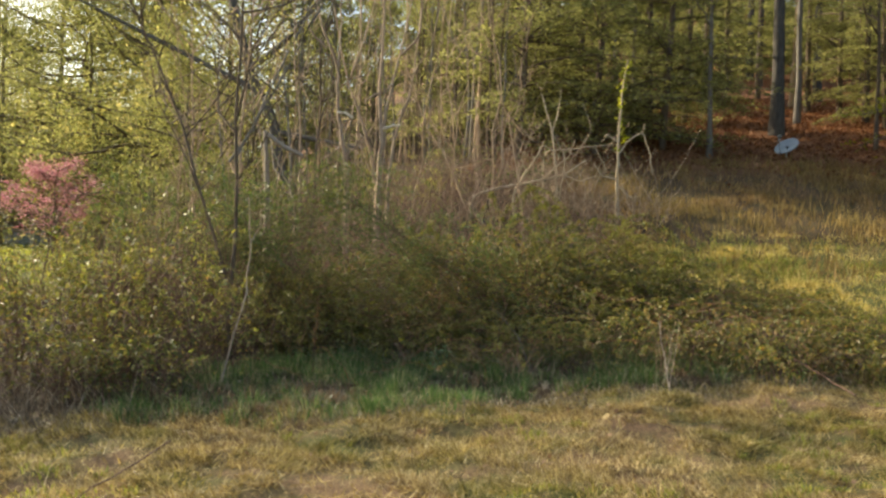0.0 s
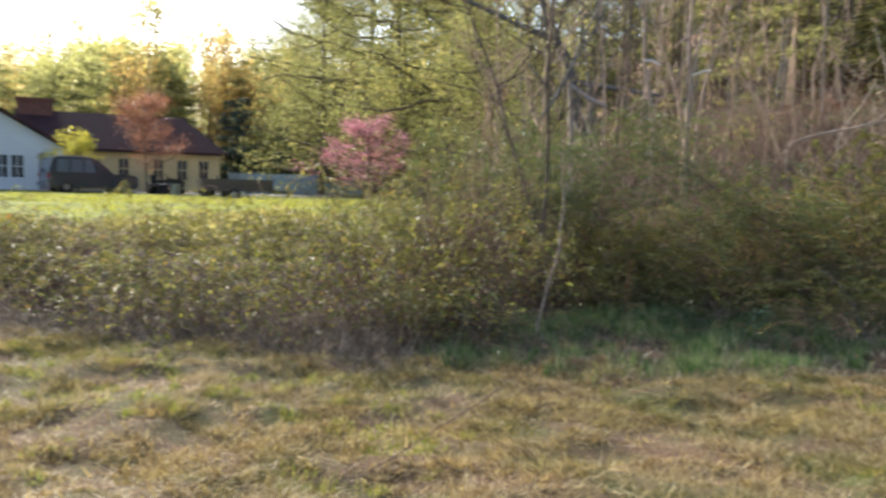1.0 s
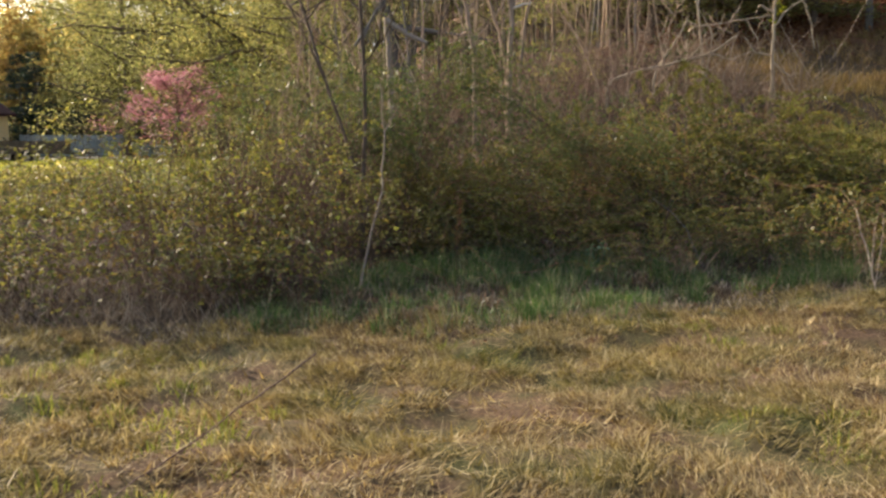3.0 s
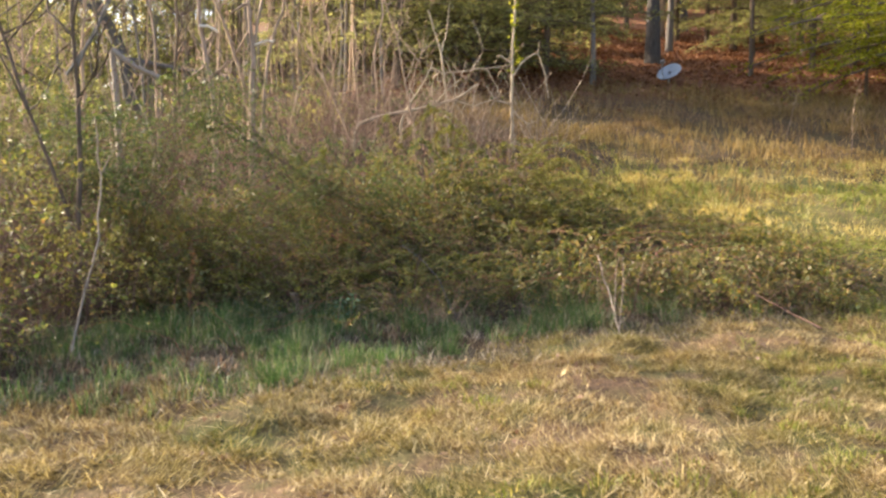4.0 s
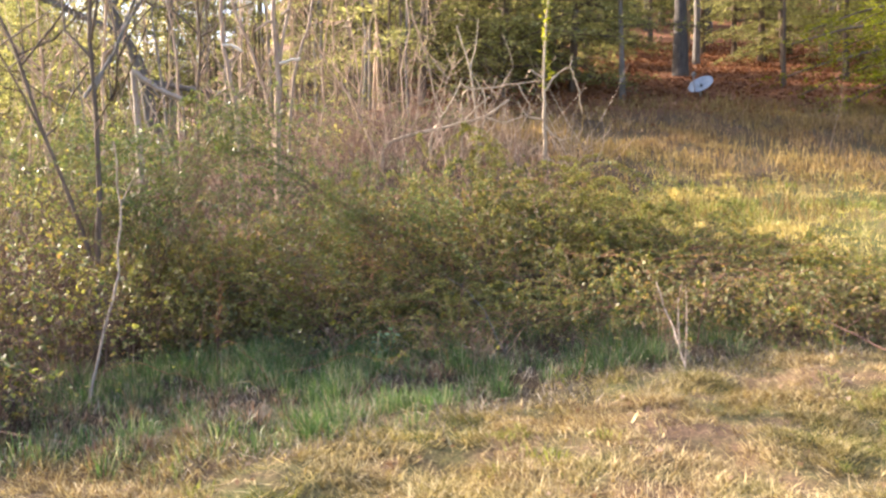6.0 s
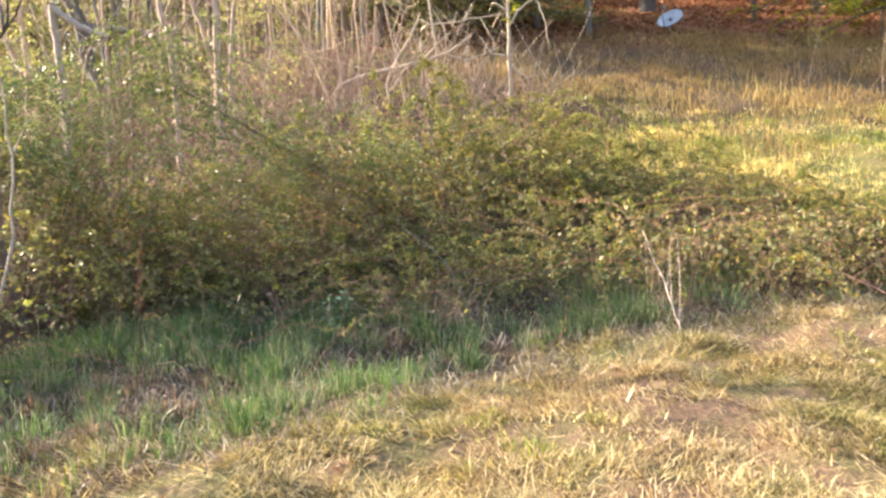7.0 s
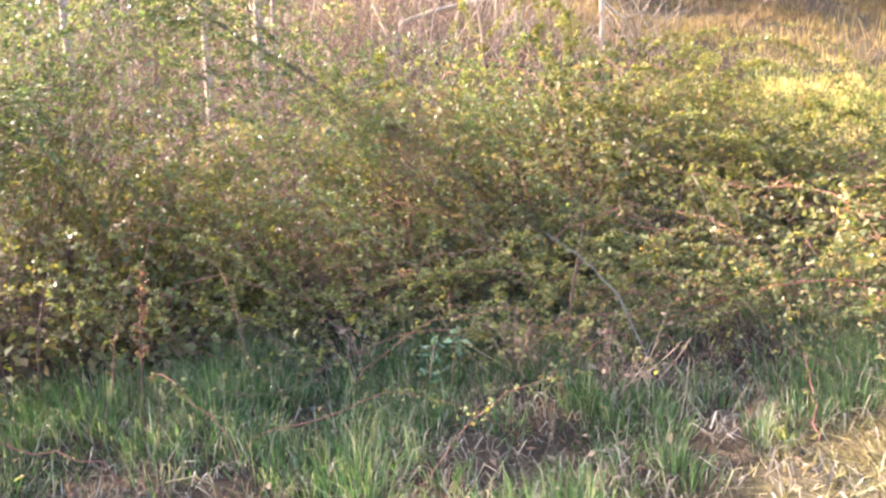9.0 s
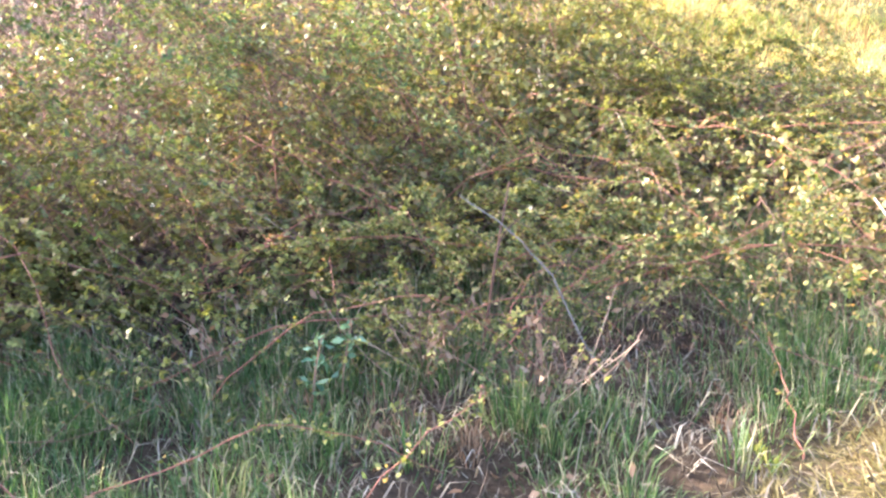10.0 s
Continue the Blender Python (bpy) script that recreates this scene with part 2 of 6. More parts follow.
def ground_mat():
    m, nodes, links = base_mat("ground_cover")
    p = nodes["Principled BSDF"]
    pos = nodes.new("ShaderNodeNewGeometry").outputs["Position"]
    zone = nodes.new("ShaderNodeVertexColor")
    zone.layer_name = "zone"
    sep = nodes.new("ShaderNodeSeparateColor")
    links.new(zone.outputs[0], sep.inputs[0])
    fine = noise_of(nodes, links, 45.0, 5.0, pos, 0.7)
    mid = noise_of(nodes, links, 5.0, 5.0, pos)
    big = noise_of(nodes, links, 1.1, 4.0, pos)
    straw = ramp(nodes, [(0.3, (0.045, 0.026, 0.016)), (0.55, (0.15, 0.095, 0.055)), (0.8, (0.32, 0.22, 0.13))])
    links.new(fine, straw.inputs[0])
    green = ramp(nodes, [(0.3, (0.03, 0.035, 0.012)), (0.7, (0.12, 0.125, 0.04))])
    links.new(fine, green.inputs[0])
    pick = ramp(nodes, [(0.42, (0, 0, 0)), (0.62, (1, 1, 1))])
    links.new(mixed(nodes, links, 0.4, big, mid), pick.inputs[0])
    lawn = mixed(nodes, links, pick.outputs[0], straw.outputs[0], green.outputs[0])
    lawn = mixed(nodes, links, sep.outputs[1], lawn, mixed(nodes, links, fine, (0.08, 0.10, 0.015), (0.28, 0.30, 0.06)))
    litter = ramp(nodes, [(0.25, (0.05, 0.022, 0.012)), (0.5, (0.20, 0.085, 0.04)), (0.75, (0.36, 0.19, 0.10))])
    links.new(noise_of(nodes, links, 14.0, 6.0, pos, 0.75), litter.inputs[0])
    # thatch and litter, coloured darker for the shade under the brambles
    shaded_thatch = ramp(nodes, [(0.3, (0.02, 0.013, 0.008)), (0.7, (0.085, 0.058, 0.035))])
    links.new(fine, shaded_thatch.inputs[0])
    c = mixed(nodes, links, sep.outputs[2], lawn, shaded_thatch.outputs[0])
    c = mixed(nodes, links, sep.outputs[0], c, litter.outputs[0])
    links.new(c, p.inputs["Base Color"])
    p.inputs["Roughness"].default_value = 0.95
    p.inputs["Specular IOR Level"].default_value = 0.15
    bp = nodes.new("ShaderNodeBump")
    bp.inputs["Strength"].default_value, bp.inputs["Distance"].default_value = 0.8, 0.03
    links.new(mixed(nodes, links, 0.5, fine, mid), bp.inputs["Height"])
    links.new(bp.outputs[0], p.inputs["Normal"])
    return m


def plain_mat(name, colour, rough=0.5, metal=0.0, coat=0.0):
    m, nodes, links = base_mat(name)
    p = nodes["Principled BSDF"]
    co = nodes.new("ShaderNodeTexCoord").outputs["Object"]
    n = noise_of(nodes, links, 3.0, 4.0, co)
    links.new(mixed(nodes, links, n, tuple(c * 0.85 for c in colour), tuple(min(1, c * 1.12) for c in colour)), p.inputs["Base Color"])
    p.inputs["Roughness"].default_value, p.inputs["Metallic"].default_value, p.inputs["Coat Weight"].default_value = rough, metal, coat
    return m


GROUND = ground_mat()
GRASS_MOWN = leaf_mat("mown_grass", [(0.0, (0.12, 0.073, 0.034)), (0.5, (0.31, 0.222, 0.098)), (1.0, (0.62, 0.51, 0.28))], 0.35, 0.6,
                      [(0.0, (0.0704, 0.0774, 0.0176)), (0.5, (0.167, 0.172, 0.0416)), (1.0, (0.405, 0.327, 0.136))], 1.1, (1.1, 1.05, 0.75), bias=0.56)
GRASS_LUSH = leaf_mat("lush_grass", [(0.0, (0.048, 0.095, 0.033)), (0.5, (0.105, 0.17, 0.058)), (0.72, (0.21, 0.26, 0.10)), (0.84, (0.26, 0.22, 0.14)), (1.0, (0.46, 0.40, 0.28))], 0.4, 0.4, through_tint=(1.0, 1.15, 0.7))
GRASS_SUNNY = leaf_mat("sunny_grass", [(0.0, (0.10, 0.13, 0.03)), (0.6, (0.24, 0.27, 0.06)), (1.0, (0.45, 0.38, 0.16))], 0.4, 0.5)
STRAW = leaf_mat("cut_straw", [(0.0, (0.306, 0.211, 0.0902)), (0.6, (0.504, 0.387, 0.197)), (1.0, (0.666, 0.563, 0.344))], 0.3, 0.55, through_tint=(1.0, 1.0, 0.8))
GREY_STRAW = leaf_mat("grey_straw", [(0.0, (0.08, 0.06, 0.04)), (0.6, (0.18, 0.145, 0.10)), (0.92, (0.31, 0.265, 0.195)), (1.0, (0.50, 0.44, 0.34))], 0.25, 0.7, through_tint=(1.0, 0.95, 0.85))
DEAD_GRASS = leaf_mat("dead_grass", [(0.0, (0.13, 0.075, 0.045)), (0.6, (0.31, 0.20, 0.125)), (1.0, (0.50, 0.37, 0.25))], 0.3, 0.7, through_tint=(1.1, 0.95, 0.8))
GRASS_LAWN = leaf_mat("lawn_blades", [(0.0, (0.38, 0.28, 0.10)), (0.6, (0.62, 0.49, 0.20)), (1.0, (0.78, 0.66, 0.34))], 0.4, 0.55,
                      [(0.0, (0.09, 0.12, 0.03)), (0.6, (0.22, 0.25, 0.06)), (1.0, (0.46, 0.40, 0.15))], 0.9, stretch=(0.35, 1.5, 1.0), bias=0.46, edge=0.06)
GARDEN_GRASS = leaf_mat("garden_blades", [(0.0, (0.22, 0.24, 0.035)), (1.0, (0.44, 0.43, 0.09))], 0.45, 0.5)
WEEDS = leaf_mat("dry_weeds", [(0.0, (0.15, 0.11, 0.04)), (0.6, (0.31, 0.245, 0.085)), (1.0, (0.48, 0.38, 0.16))], 0.45, 0.7,
                 [(0.0, (0.13, 0.085, 0.035)), (0.6, (0.26, 0.17, 0.07)), (1.0, (0.44, 0.32, 0.14))], 0.5, (1.1, 0.95, 0.8))
BRAMBLE_LEAF = leaf_mat("bramble_leaf", [(0.0, (0.042, 0.07, 0.022)), (0.45, (0.115, 0.15, 0.048)), (0.76, (0.27, 0.275, 0.095)), (0.88, (0.34, 0.25, 0.10)), (1.0, (0.30, 0.15, 0.08))], 0.38, 0.44,
                        [(0.0, (0.11, 0.11, 0.03)), (0.5, (0.22, 0.22, 0.055)), (0.84, (0.37, 0.35, 0.10)), (0.93, (0.33, 0.26, 0.11)), (1.0, (0.28, 0.15, 0.08))], 0.7, spec=0.3)
BRONZE_LEAF = leaf_mat("bronze_leaf", [(0.0, (0.06, 0.09, 0.028)), (0.5, (0.16, 0.175, 0.055)), (0.85, (0.33, 0.28, 0.10)), (1.0, (0.40, 0.20, 0.09))], 0.5, 0.4, spec=0.45)
# dull leaves; the bramble mounds hold them inside as a light-blocking core
DULL_LEAF = leaf_mat("dull_olive_leaf", [(0.0, (0.08, 0.09, 0.036)), (0.6, (0.155, 0.155, 0.065)), (1.0, (0.28, 0.19, 0.095))], 0.34, 0.6, spec=0.15)
ROSE_LEAF = leaf_mat("rose_leaf", [(0.0, (0.045, 0.08, 0.028)), (0.6, (0.115, 0.16, 0.055)), (1.0, (0.27, 0.29, 0.11))], 0.38, 0.44, spec=0.3)
GOLD_LEAF = leaf_mat("spring_gold_leaf", [(0.0, (0.17, 0.165, 0.06)), (0.6, (0.31, 0.29, 0.105)), (1.0, (0.48, 0.42, 0.19))], 0.6, 0.6, through_tint=(1.2, 1.15, 0.75))
# duller than GOLD_LEAF: the haze before these trees is in the colour
SPRING_LEAF = leaf_mat("hazy_spring_leaf", [(0.0, (0.14, 0.15, 0.065)), (0.6, (0.26, 0.26, 0.115)), (1.0, (0.43, 0.39, 0.20))], 0.58, 0.6, through_tint=(1.15, 1.15, 0.75))
FRESH_LEAF = leaf_mat("fresh_green_leaf", [(0.0, (0.12, 0.146, 0.0165)), (0.6, (0.258, 0.275, 0.0275)), (1.0, (0.386, 0.378, 0.055))], 0.55, 0.5)
WOOD_LEAF = leaf_mat("woodland_leaf", [(0.0, (0.11, 0.125, 0.055)), (0.6, (0.22, 0.235, 0.095)), (1.0, (0.38, 0.365, 0.18))], 0.62, 0.7, through_tint=(1.2, 1.15, 0.8))
# far-tree leaves, made paler so their colour carries the distance haze
HAZE_GOLD = leaf_mat("haze_gold_leaf", [(0.0, (0.36, 0.32, 0.17)), (1.0, (0.64, 0.56, 0.34))], 0.66, 0.7)
HAZE_GREEN = leaf_mat("haze_green_leaf", [(0.0, (0.30, 0.32, 0.20)), (1.0, (0.56, 0.56, 0.38))], 0.66, 0.7)
CEDAR_LEAF = leaf_mat("cedar_leaf", [(0.0, (0.16, 0.165, 0.08)), (0.7, (0.28, 0.28, 0.13)), (1.0, (0.40, 0.39, 0.20))], 0.58, 0.6, through_tint=(1.2, 1.15, 0.75))
PINK_BLOOM = leaf_mat("pink_bloom", [(0.0, (0.42, 0.15, 0.20)), (0.7, (0.64, 0.33, 0.37)), (1.0, (0.78, 0.52, 0.53))], 0.35, 0.6, through_tint=(1.1, 0.9, 1.0))
RED_LEAF = leaf_mat("red_maple_leaf", [(0.0, (0.24, 0.11, 0.065)), (1.0, (0.46, 0.25, 0.15))], 0.4, 0.5, through_tint=(1.1, 0.9, 0.8))
# russet buds, lightened too for the haze behind the house
BUD_LEAF = leaf_mat("hazed_russet_buds", [(0.0, (0.32, 0.22, 0.13)), (0.6, (0.50, 0.37, 0.22)), (1.0, (0.60, 0.48, 0.30))], 0.7, 0.8)
YELLOW_BLOOM = leaf_mat("yellow_bloom", [(0.0, (0.35, 0.33, 0.05)), (1.0, (0.62, 0.58, 0.12))], 0.4, 0.5)
DEAD_LEAF = leaf_mat("dead_leaf", [(0.0, (0.10, 0.04, 0.02)), (0.6, (0.26, 0.12, 0.06)), (1.0, (0.42, 0.25, 0.14))], 0.25, 0.7, through_tint=(1.1, 0.9, 0.7))
BROWN_LEAF = leaf_mat("brown_dead_leaf", [(0.0, (0.14, 0.085, 0.05)), (0.6, (0.27, 0.18, 0.115)), (1.0, (0.32, 0.24, 0.16))], 0.25, 0.8, through_tint=(1.1, 0.95, 0.8))
CANE = stem_mat("bramble_cane", [(0.0, (0.05, 0.026, 0.018)), (0.6, (0.12, 0.06, 0.038)), (0.94, (0.24, 0.13, 0.085)), (1.0, (0.36, 0.28, 0.21))])
RED_CANE = stem_mat("red_cane", [(0.0, (0.20, 0.07, 0.045)), (1.0, (0.36, 0.15, 0.09))])
DRY_STEM = stem_mat("dry_stem", [(0.0, (0.16, 0.10, 0.06)), (0.6, (0.34, 0.25, 0.17)), (1.0, (0.52, 0.43, 0.33))])
PINK_STEM = stem_mat("pink_brown_stem", [(0.0, (0.14, 0.075, 0.048)), (0.6, (0.30, 0.18, 0.12)), (1.0, (0.54, 0.40, 0.28))])
BARE_WOOD = rough_mat("stripped_white_wood", (0.62, 0.52, 0.40), (0.82, 0.73, 0.60), 9.0, 0.7, 0.3, (6, 6, 1))
SUN_BARK = rough_mat("pale_sapling_bark", (0.19, 0.125, 0.085), (0.50, 0.37, 0.27), 7.0, 0.75, 0.5, (5, 5, 0.8))
BRACKEN = stem_mat("bracken_stem", [(0.0, (0.14, 0.075, 0.032)), (0.6, (0.30, 0.18, 0.08)), (1.0, (0.46, 0.30, 0.15))])
GREY_WOOD = rough_mat("weathered_stick", (0.20, 0.15, 0.11), (0.40, 0.33, 0.26), 12.0, 0.85, 0.4, (6, 6, 1))
PALE_WOOD = rough_mat("pale_dead_wood", (0.28, 0.21, 0.135), (0.56, 0.46, 0.33), 9.0, 0.8, 0.4, (6, 6, 1))
BROWN_BARK = rough_mat("brown_bark", (0.07, 0.05, 0.035), (0.20, 0.15, 0.11), 6.0, 0.9, 0.7, (5, 5, 0.8))
GREY_BARK = rough_mat("grey_bark", (0.10, 0.09, 0.08), (0.26, 0.23, 0.20), 5.0, 0.9, 0.7, (5, 5, 0.7))
DARK_BARK = rough_mat("dark_bark", (0.05, 0.045, 0.04), (0.16, 0.14, 0.125), 5.0, 0.9, 0.7, (5, 5, 0.7))
TAN_BARK = rough_mat("tan_bark", (0.25, 0.165, 0.11), (0.54, 0.40, 0.28), 6.0, 0.85, 0.5, (5, 5, 0.8))

# ---- ground ----
def spread(lo, hi, step, far):
    inner = np.arange(lo, hi + step / 2, step)
    out, s = [], step
    while (out[-1] if out else 0) < far:
        s *= 1.22
        out.append((out[-1] if out else 0) + s)
    out = np.array(out)
    return np.concatenate([lo - out[::-1], inner, hi + out])


def zones(x, y):
    """Leaf litter, green lawn and bramble floor (coloured darker for shade), each 0 to 1."""
    n = vnoise(x * 0.6, y * 0.6, 5) - 0.5
    a = np.degrees(np.arctan2(x, np.maximum(y, 0.01)))
    wood = smooth(y + 2.5 * n + 0.30 * np.clip(x - 11, 0, 14), 20.6, 23.4) * smooth(a + 6 * n, -2, 5)
    wood = np.maximum(wood, smooth(np.hypot(x, y), 62, 70) * (0.3 + 0.7 * smooth(a, -6, 4)))
    green = smooth(np.hypot(x, y) + 3 * n, 13, 18) * (1 - smooth(a, -20, -14))
    green = np.maximum(green, 0.22 * smooth(y + 3 * n, 9.5, 12.5) * (1 - smooth(y + 3 * n, 14.0, 16.0)) * smooth(x, 3.5, 5.0))
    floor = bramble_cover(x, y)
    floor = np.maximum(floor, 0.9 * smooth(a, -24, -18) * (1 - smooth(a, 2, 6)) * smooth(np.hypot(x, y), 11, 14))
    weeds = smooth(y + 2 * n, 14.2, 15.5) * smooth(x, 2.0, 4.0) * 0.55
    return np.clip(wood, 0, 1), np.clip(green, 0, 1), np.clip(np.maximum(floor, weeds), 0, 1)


def front_edge(x):
    """Where the mown grass ends and the rough growth begins."""
    return np.interp(x, [-30, -9, -6.5, -4.2, -2.4, -1.7, -0.2, 2.1, 3.4, 4.4, 4.8], [4.5, 5.1, 5.5, 5.9, 6.1, 6.6, 7.05, 8.2, 8.4, 9.3, 40])


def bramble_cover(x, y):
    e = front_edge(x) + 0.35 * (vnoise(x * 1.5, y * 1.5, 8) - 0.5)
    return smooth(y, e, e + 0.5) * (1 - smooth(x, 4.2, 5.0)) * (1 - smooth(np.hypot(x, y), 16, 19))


xs, ys = spread(-9, 10, 0.11, 2600), spread(0.5, 15, 0.11, 2600)
gx, gy = np.meshgrid(xs, ys, indexing="ij")
gverts = np.stack([gx, gy, ground_z(gx, gy)], -1).reshape(-1, 3)
gi = np.arange(gx.size).reshape(gx.shape)
gfaces = np.stack([gi[:-1, :-1], gi[1:, :-1], gi[1:, 1:], gi[:-1, 1:]], -1).reshape(-1, 4)
gme = mesh_of("ground", gverts, gfaces)
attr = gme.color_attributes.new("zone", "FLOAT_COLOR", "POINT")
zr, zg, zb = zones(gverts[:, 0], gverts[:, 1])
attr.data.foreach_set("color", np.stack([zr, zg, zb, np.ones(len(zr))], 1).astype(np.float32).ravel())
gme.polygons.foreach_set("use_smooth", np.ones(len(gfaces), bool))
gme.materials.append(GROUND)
tagged(new("ground", gme), "rough lawn of dry straw and green grass rising into woods", "ground", kind="structure")


# ---- grass ----
def blades(rng, x, y, height, width, lean, az2, bent=False, sink=0.01):
    """Grass blades on the ground at x, y that lean towards az2."""
    n = len(x)
    foot = np.stack([x, y, ground_z(x, y) - sink], 1)
    az = rng.uniform(0, 2 * math.pi, n)
    side = np.stack([np.cos(az), np.sin(az), np.zeros(n)], 1) * (width * rng.uniform(0.6, 1.4, n))[:, None]
    h = height * rng.uniform(0.45, 1.25, n)
    run = np.stack([np.cos(az2), np.sin(az2), np.zeros(n)], 1) * (h * np.sin(lean))[:, None]
    top = foot + run + np.array([0, 0, 1.0]) * (h * np.cos(lean))[:, None]
    if not bent:
        v = np.stack([foot - side, foot + side, top], 1).reshape(-1, 3)
        return v, np.arange(3 * n).reshape(n, 3), np.zeros((0, 4), int)
    mid = foot + run * 0.32 + np.array([0, 0, 0.62]) * (h * np.cos(lean * 0.6))[:, None]
    v = np.stack([foot - side, foot + side, mid + side * 0.8, mid - side * 0.8, top], 1).reshape(-1, 3)
    i = 5 * np.arange(n)[:, None]
    return v, i + np.array([[3, 2, 4]]), i + np.array([[0, 1, 2, 3]])


def grass_patch(name, made, mat, label):
    v, tri, quad = made
    me = mesh_of(name, v, *([tri, quad] if len(quad) else [tri]))
    me.materials.append(mat)
    return tagged(new(name, me), label, "grass", kind="stuff")


def scatter(rng, n, x0, x1, y0, y1, keep):
    x, y = rng.uniform(x0, x1, n), rng.uniform(y0, y1, n)
    k = keep(x, y) > rng.random(n)
    return x[k], y[k]


def tufts(rng, cx, cy, radius, per, height, width, bent=True, low=0.15):
    """Tussocks: blades that fan out from each centre."""
    n = len(cx) * per
    i = np.repeat(np.arange(len(cx)), per)
    off = rng.normal(0, 1, (n, 2)) * (radius[i] * 0.5)[:, None]
    d = np.hypot(off[:, 0], off[:, 1]) / radius[i]
    az = np.arctan2(off[:, 1], off[:, 0]) + rng.normal(0, 0.7, n)
    lean = np.clip(low + 0.7 * d + rng.normal(0, 0.22, n), 0, 1.45)
    return blades(rng, cx[i] + off[:, 0], cy[i] + off[:, 1], height[i], width, lean, az, bent)


r = rng_of(11)
open_lawn = lambda x, y: 1 - bramble_cover(x, y)
# matted straw of the mown lawn: low flat blades, and stubby tufts that stand out of them
lump = lambda x, y: 0.55 * vnoise(x * 3.2, y * 3.6, 25) + 0.45 * vnoise(x * 7.5, y * 8.5, 24)
swirl = lambda x, y: 10.0 * vnoise(x * 1.1, y * 1.1, 29)
x, y = scatter(r, 400000, -6, 6.5, 2.2, 9.2, lambda x, y: open_lawn(x, y) * (0.14 + 0.9 * smooth(lump(x, y), 0.3, 0.6)) * smooth(y, 1.8, 3.4))
grass_patch("mown_grass", blades(r, x, y, 0.035 + 0.085 * lump(x, y), 0.0038, np.clip(r.normal(1.2, 0.28, len(x)), 0, 1.45), swirl(x, y) + r.normal(0, 0.8, len(x)), False, 0.004), GRASS_MOWN, "short mown grass, matted straw with green tufts")
x, y = scatter(r, 90000, -14, 12, 1.5, 10.5, lambda x, y: open_lawn(x, y) * (1 - 0.7 * (np.abs(x) < 6)))
grass_patch("lawn_margin", blades(r, x, y, np.full(len(x), 0.075), 0.008, np.clip(r.normal(0.95, 0.4, len(x)), 0, 1.4), r.uniform(0, 6.3, len(x)), False, 0.004), GRASS_MOWN, "straw-coloured mown grass at the margins of the lawn")
cx, cy = scatter(r, 34000, -6, 6.5, 2.0, 9.2, lambda x, y: open_lawn(x, y) * smooth(y, 1.6, 3.0) * smooth(lump(x, y), 0.4, 0.62))
grass_patch("straw_tufts", tufts(r, cx, cy, r.uniform(0.03, 0.07, len(cx)), 13, r.uniform(0.04, 0.105, len(cx)), 0.0038, False, 0.55), GRASS_MOWN, "stubby straw-coloured tufts of the mown lawn")
x, y = scatter(r, 70000, -8, 8, -3.0, 3.2, lambda x, y: (0.3 + 0.7 * smooth(lump(x, y), 0.35, 0.6)) * (1 - smooth(y, 2.0, 3.2)))
grass_patch("trodden_grass", blades(r, x, y, 0.04 + 0.09 * lump(x, y), 0.0075, np.clip(r.normal(1.15, 0.3, len(x)), 0, 1.45), swirl(x, y) + r.normal(0, 0.8, len(x)), False, 0.004), GRASS_MOWN, "short straw-coloured grass where the walk begins")
# loose cut straw lying on top
x, y = scatter(r, 26000, -7, 8, 1.6, 9.5, open_lawn)
grass_patch("loose_straw", blades(r, x, y, np.full(len(x), 0.16), 0.0022, np.clip(r.normal(1.42, 0.1, len(x)), 1.1, 1.55), r.uniform(0, 6.3, len(x)), False, -0.02), STRAW, "loose pale cut straw lying on the lawn")
# green tufts in the lawn
cx, cy = scatter(r, 3000, -8, 9, 1.6, 10.5, lambda x, y: open_lawn(x, y) * smooth(vnoise(x * 1.2, y * 1.2, 22), 0.45, 0.72))
grass_patch("grass_tufts", tufts(r, cx, cy, r.uniform(0.04, 0.12, len(cx)), 40, r.uniform(0.03, 0.085, len(cx)), 0.0032), GRASS_SUNNY, "small green tufts in the mown lawn")
# lawn on the right
x, y = scatter(r, 120000, 4, 24, 8, 16, lambda x, y: open_lawn(x, y) * (0.35 + 0.65 * vnoise(x * 2, y * 2, 23)))
grass_patch("lawn_grass", blades(r, x, y, 0.05 + 0.12 * vnoise(x * 2.3, y * 2.3, 26), 0.007, r.uniform(0.2, 1.4, len(x)), r.uniform(0, 6.3, len(x))), GRASS_LAWN, "sunny green and yellow lawn beside the thicket")

cx, cy = scatter(r, 520, 2.6, 5.4, 11.0, 15.0, lambda x, y: smooth(y + 0.5 * x, 13.6, 15.0))
grass_patch("rank_grass", tufts(r, cx, cy, r.uniform(0.08, 0.22, len(cx)), 34, r.uniform(0.06, 0.17, len(cx)), 0.005), GRASS_LAWN, "rank yellow-green grass behind the bramble mound")
cx, cy = scatter(r, 3600, 4.6, 19, 8.6, 15.2, lambda x, y: open_lawn(x, y) * smooth(vnoise(x * 0.5, y * 1.7, 28), 0.5, 0.68))
grass_patch("lawn_tufts", tufts(r, cx, cy, r.uniform(0.08, 0.2, len(cx)), 22, r.uniform(0.06, 0.16, len(cx)), 0.006), GRASS_SUNNY, "darker green tufts in bands across the sunny lawn")


def verge(x, y):
    e = front_edge(x)
    return smooth(y + 0.5 * (vnoise(x * 3.1, y * 3.1, 38) - 0.5), e - 0.30 + 0.25 * smooth(x, 0.3, 1.0), e + 0.65 + 0.25 * smooth(x, 0.3, 1.0)) * (1 - smooth(y, e + 1.9 - 0.2 * np.clip(x - 0.5, 0, 2), e + 2.7 - 0.2 * np.clip(x - 0.5, 0, 2))) * smooth(x, -2.7, -1.7) * (1 - smooth(x, 2.9, 3.6))


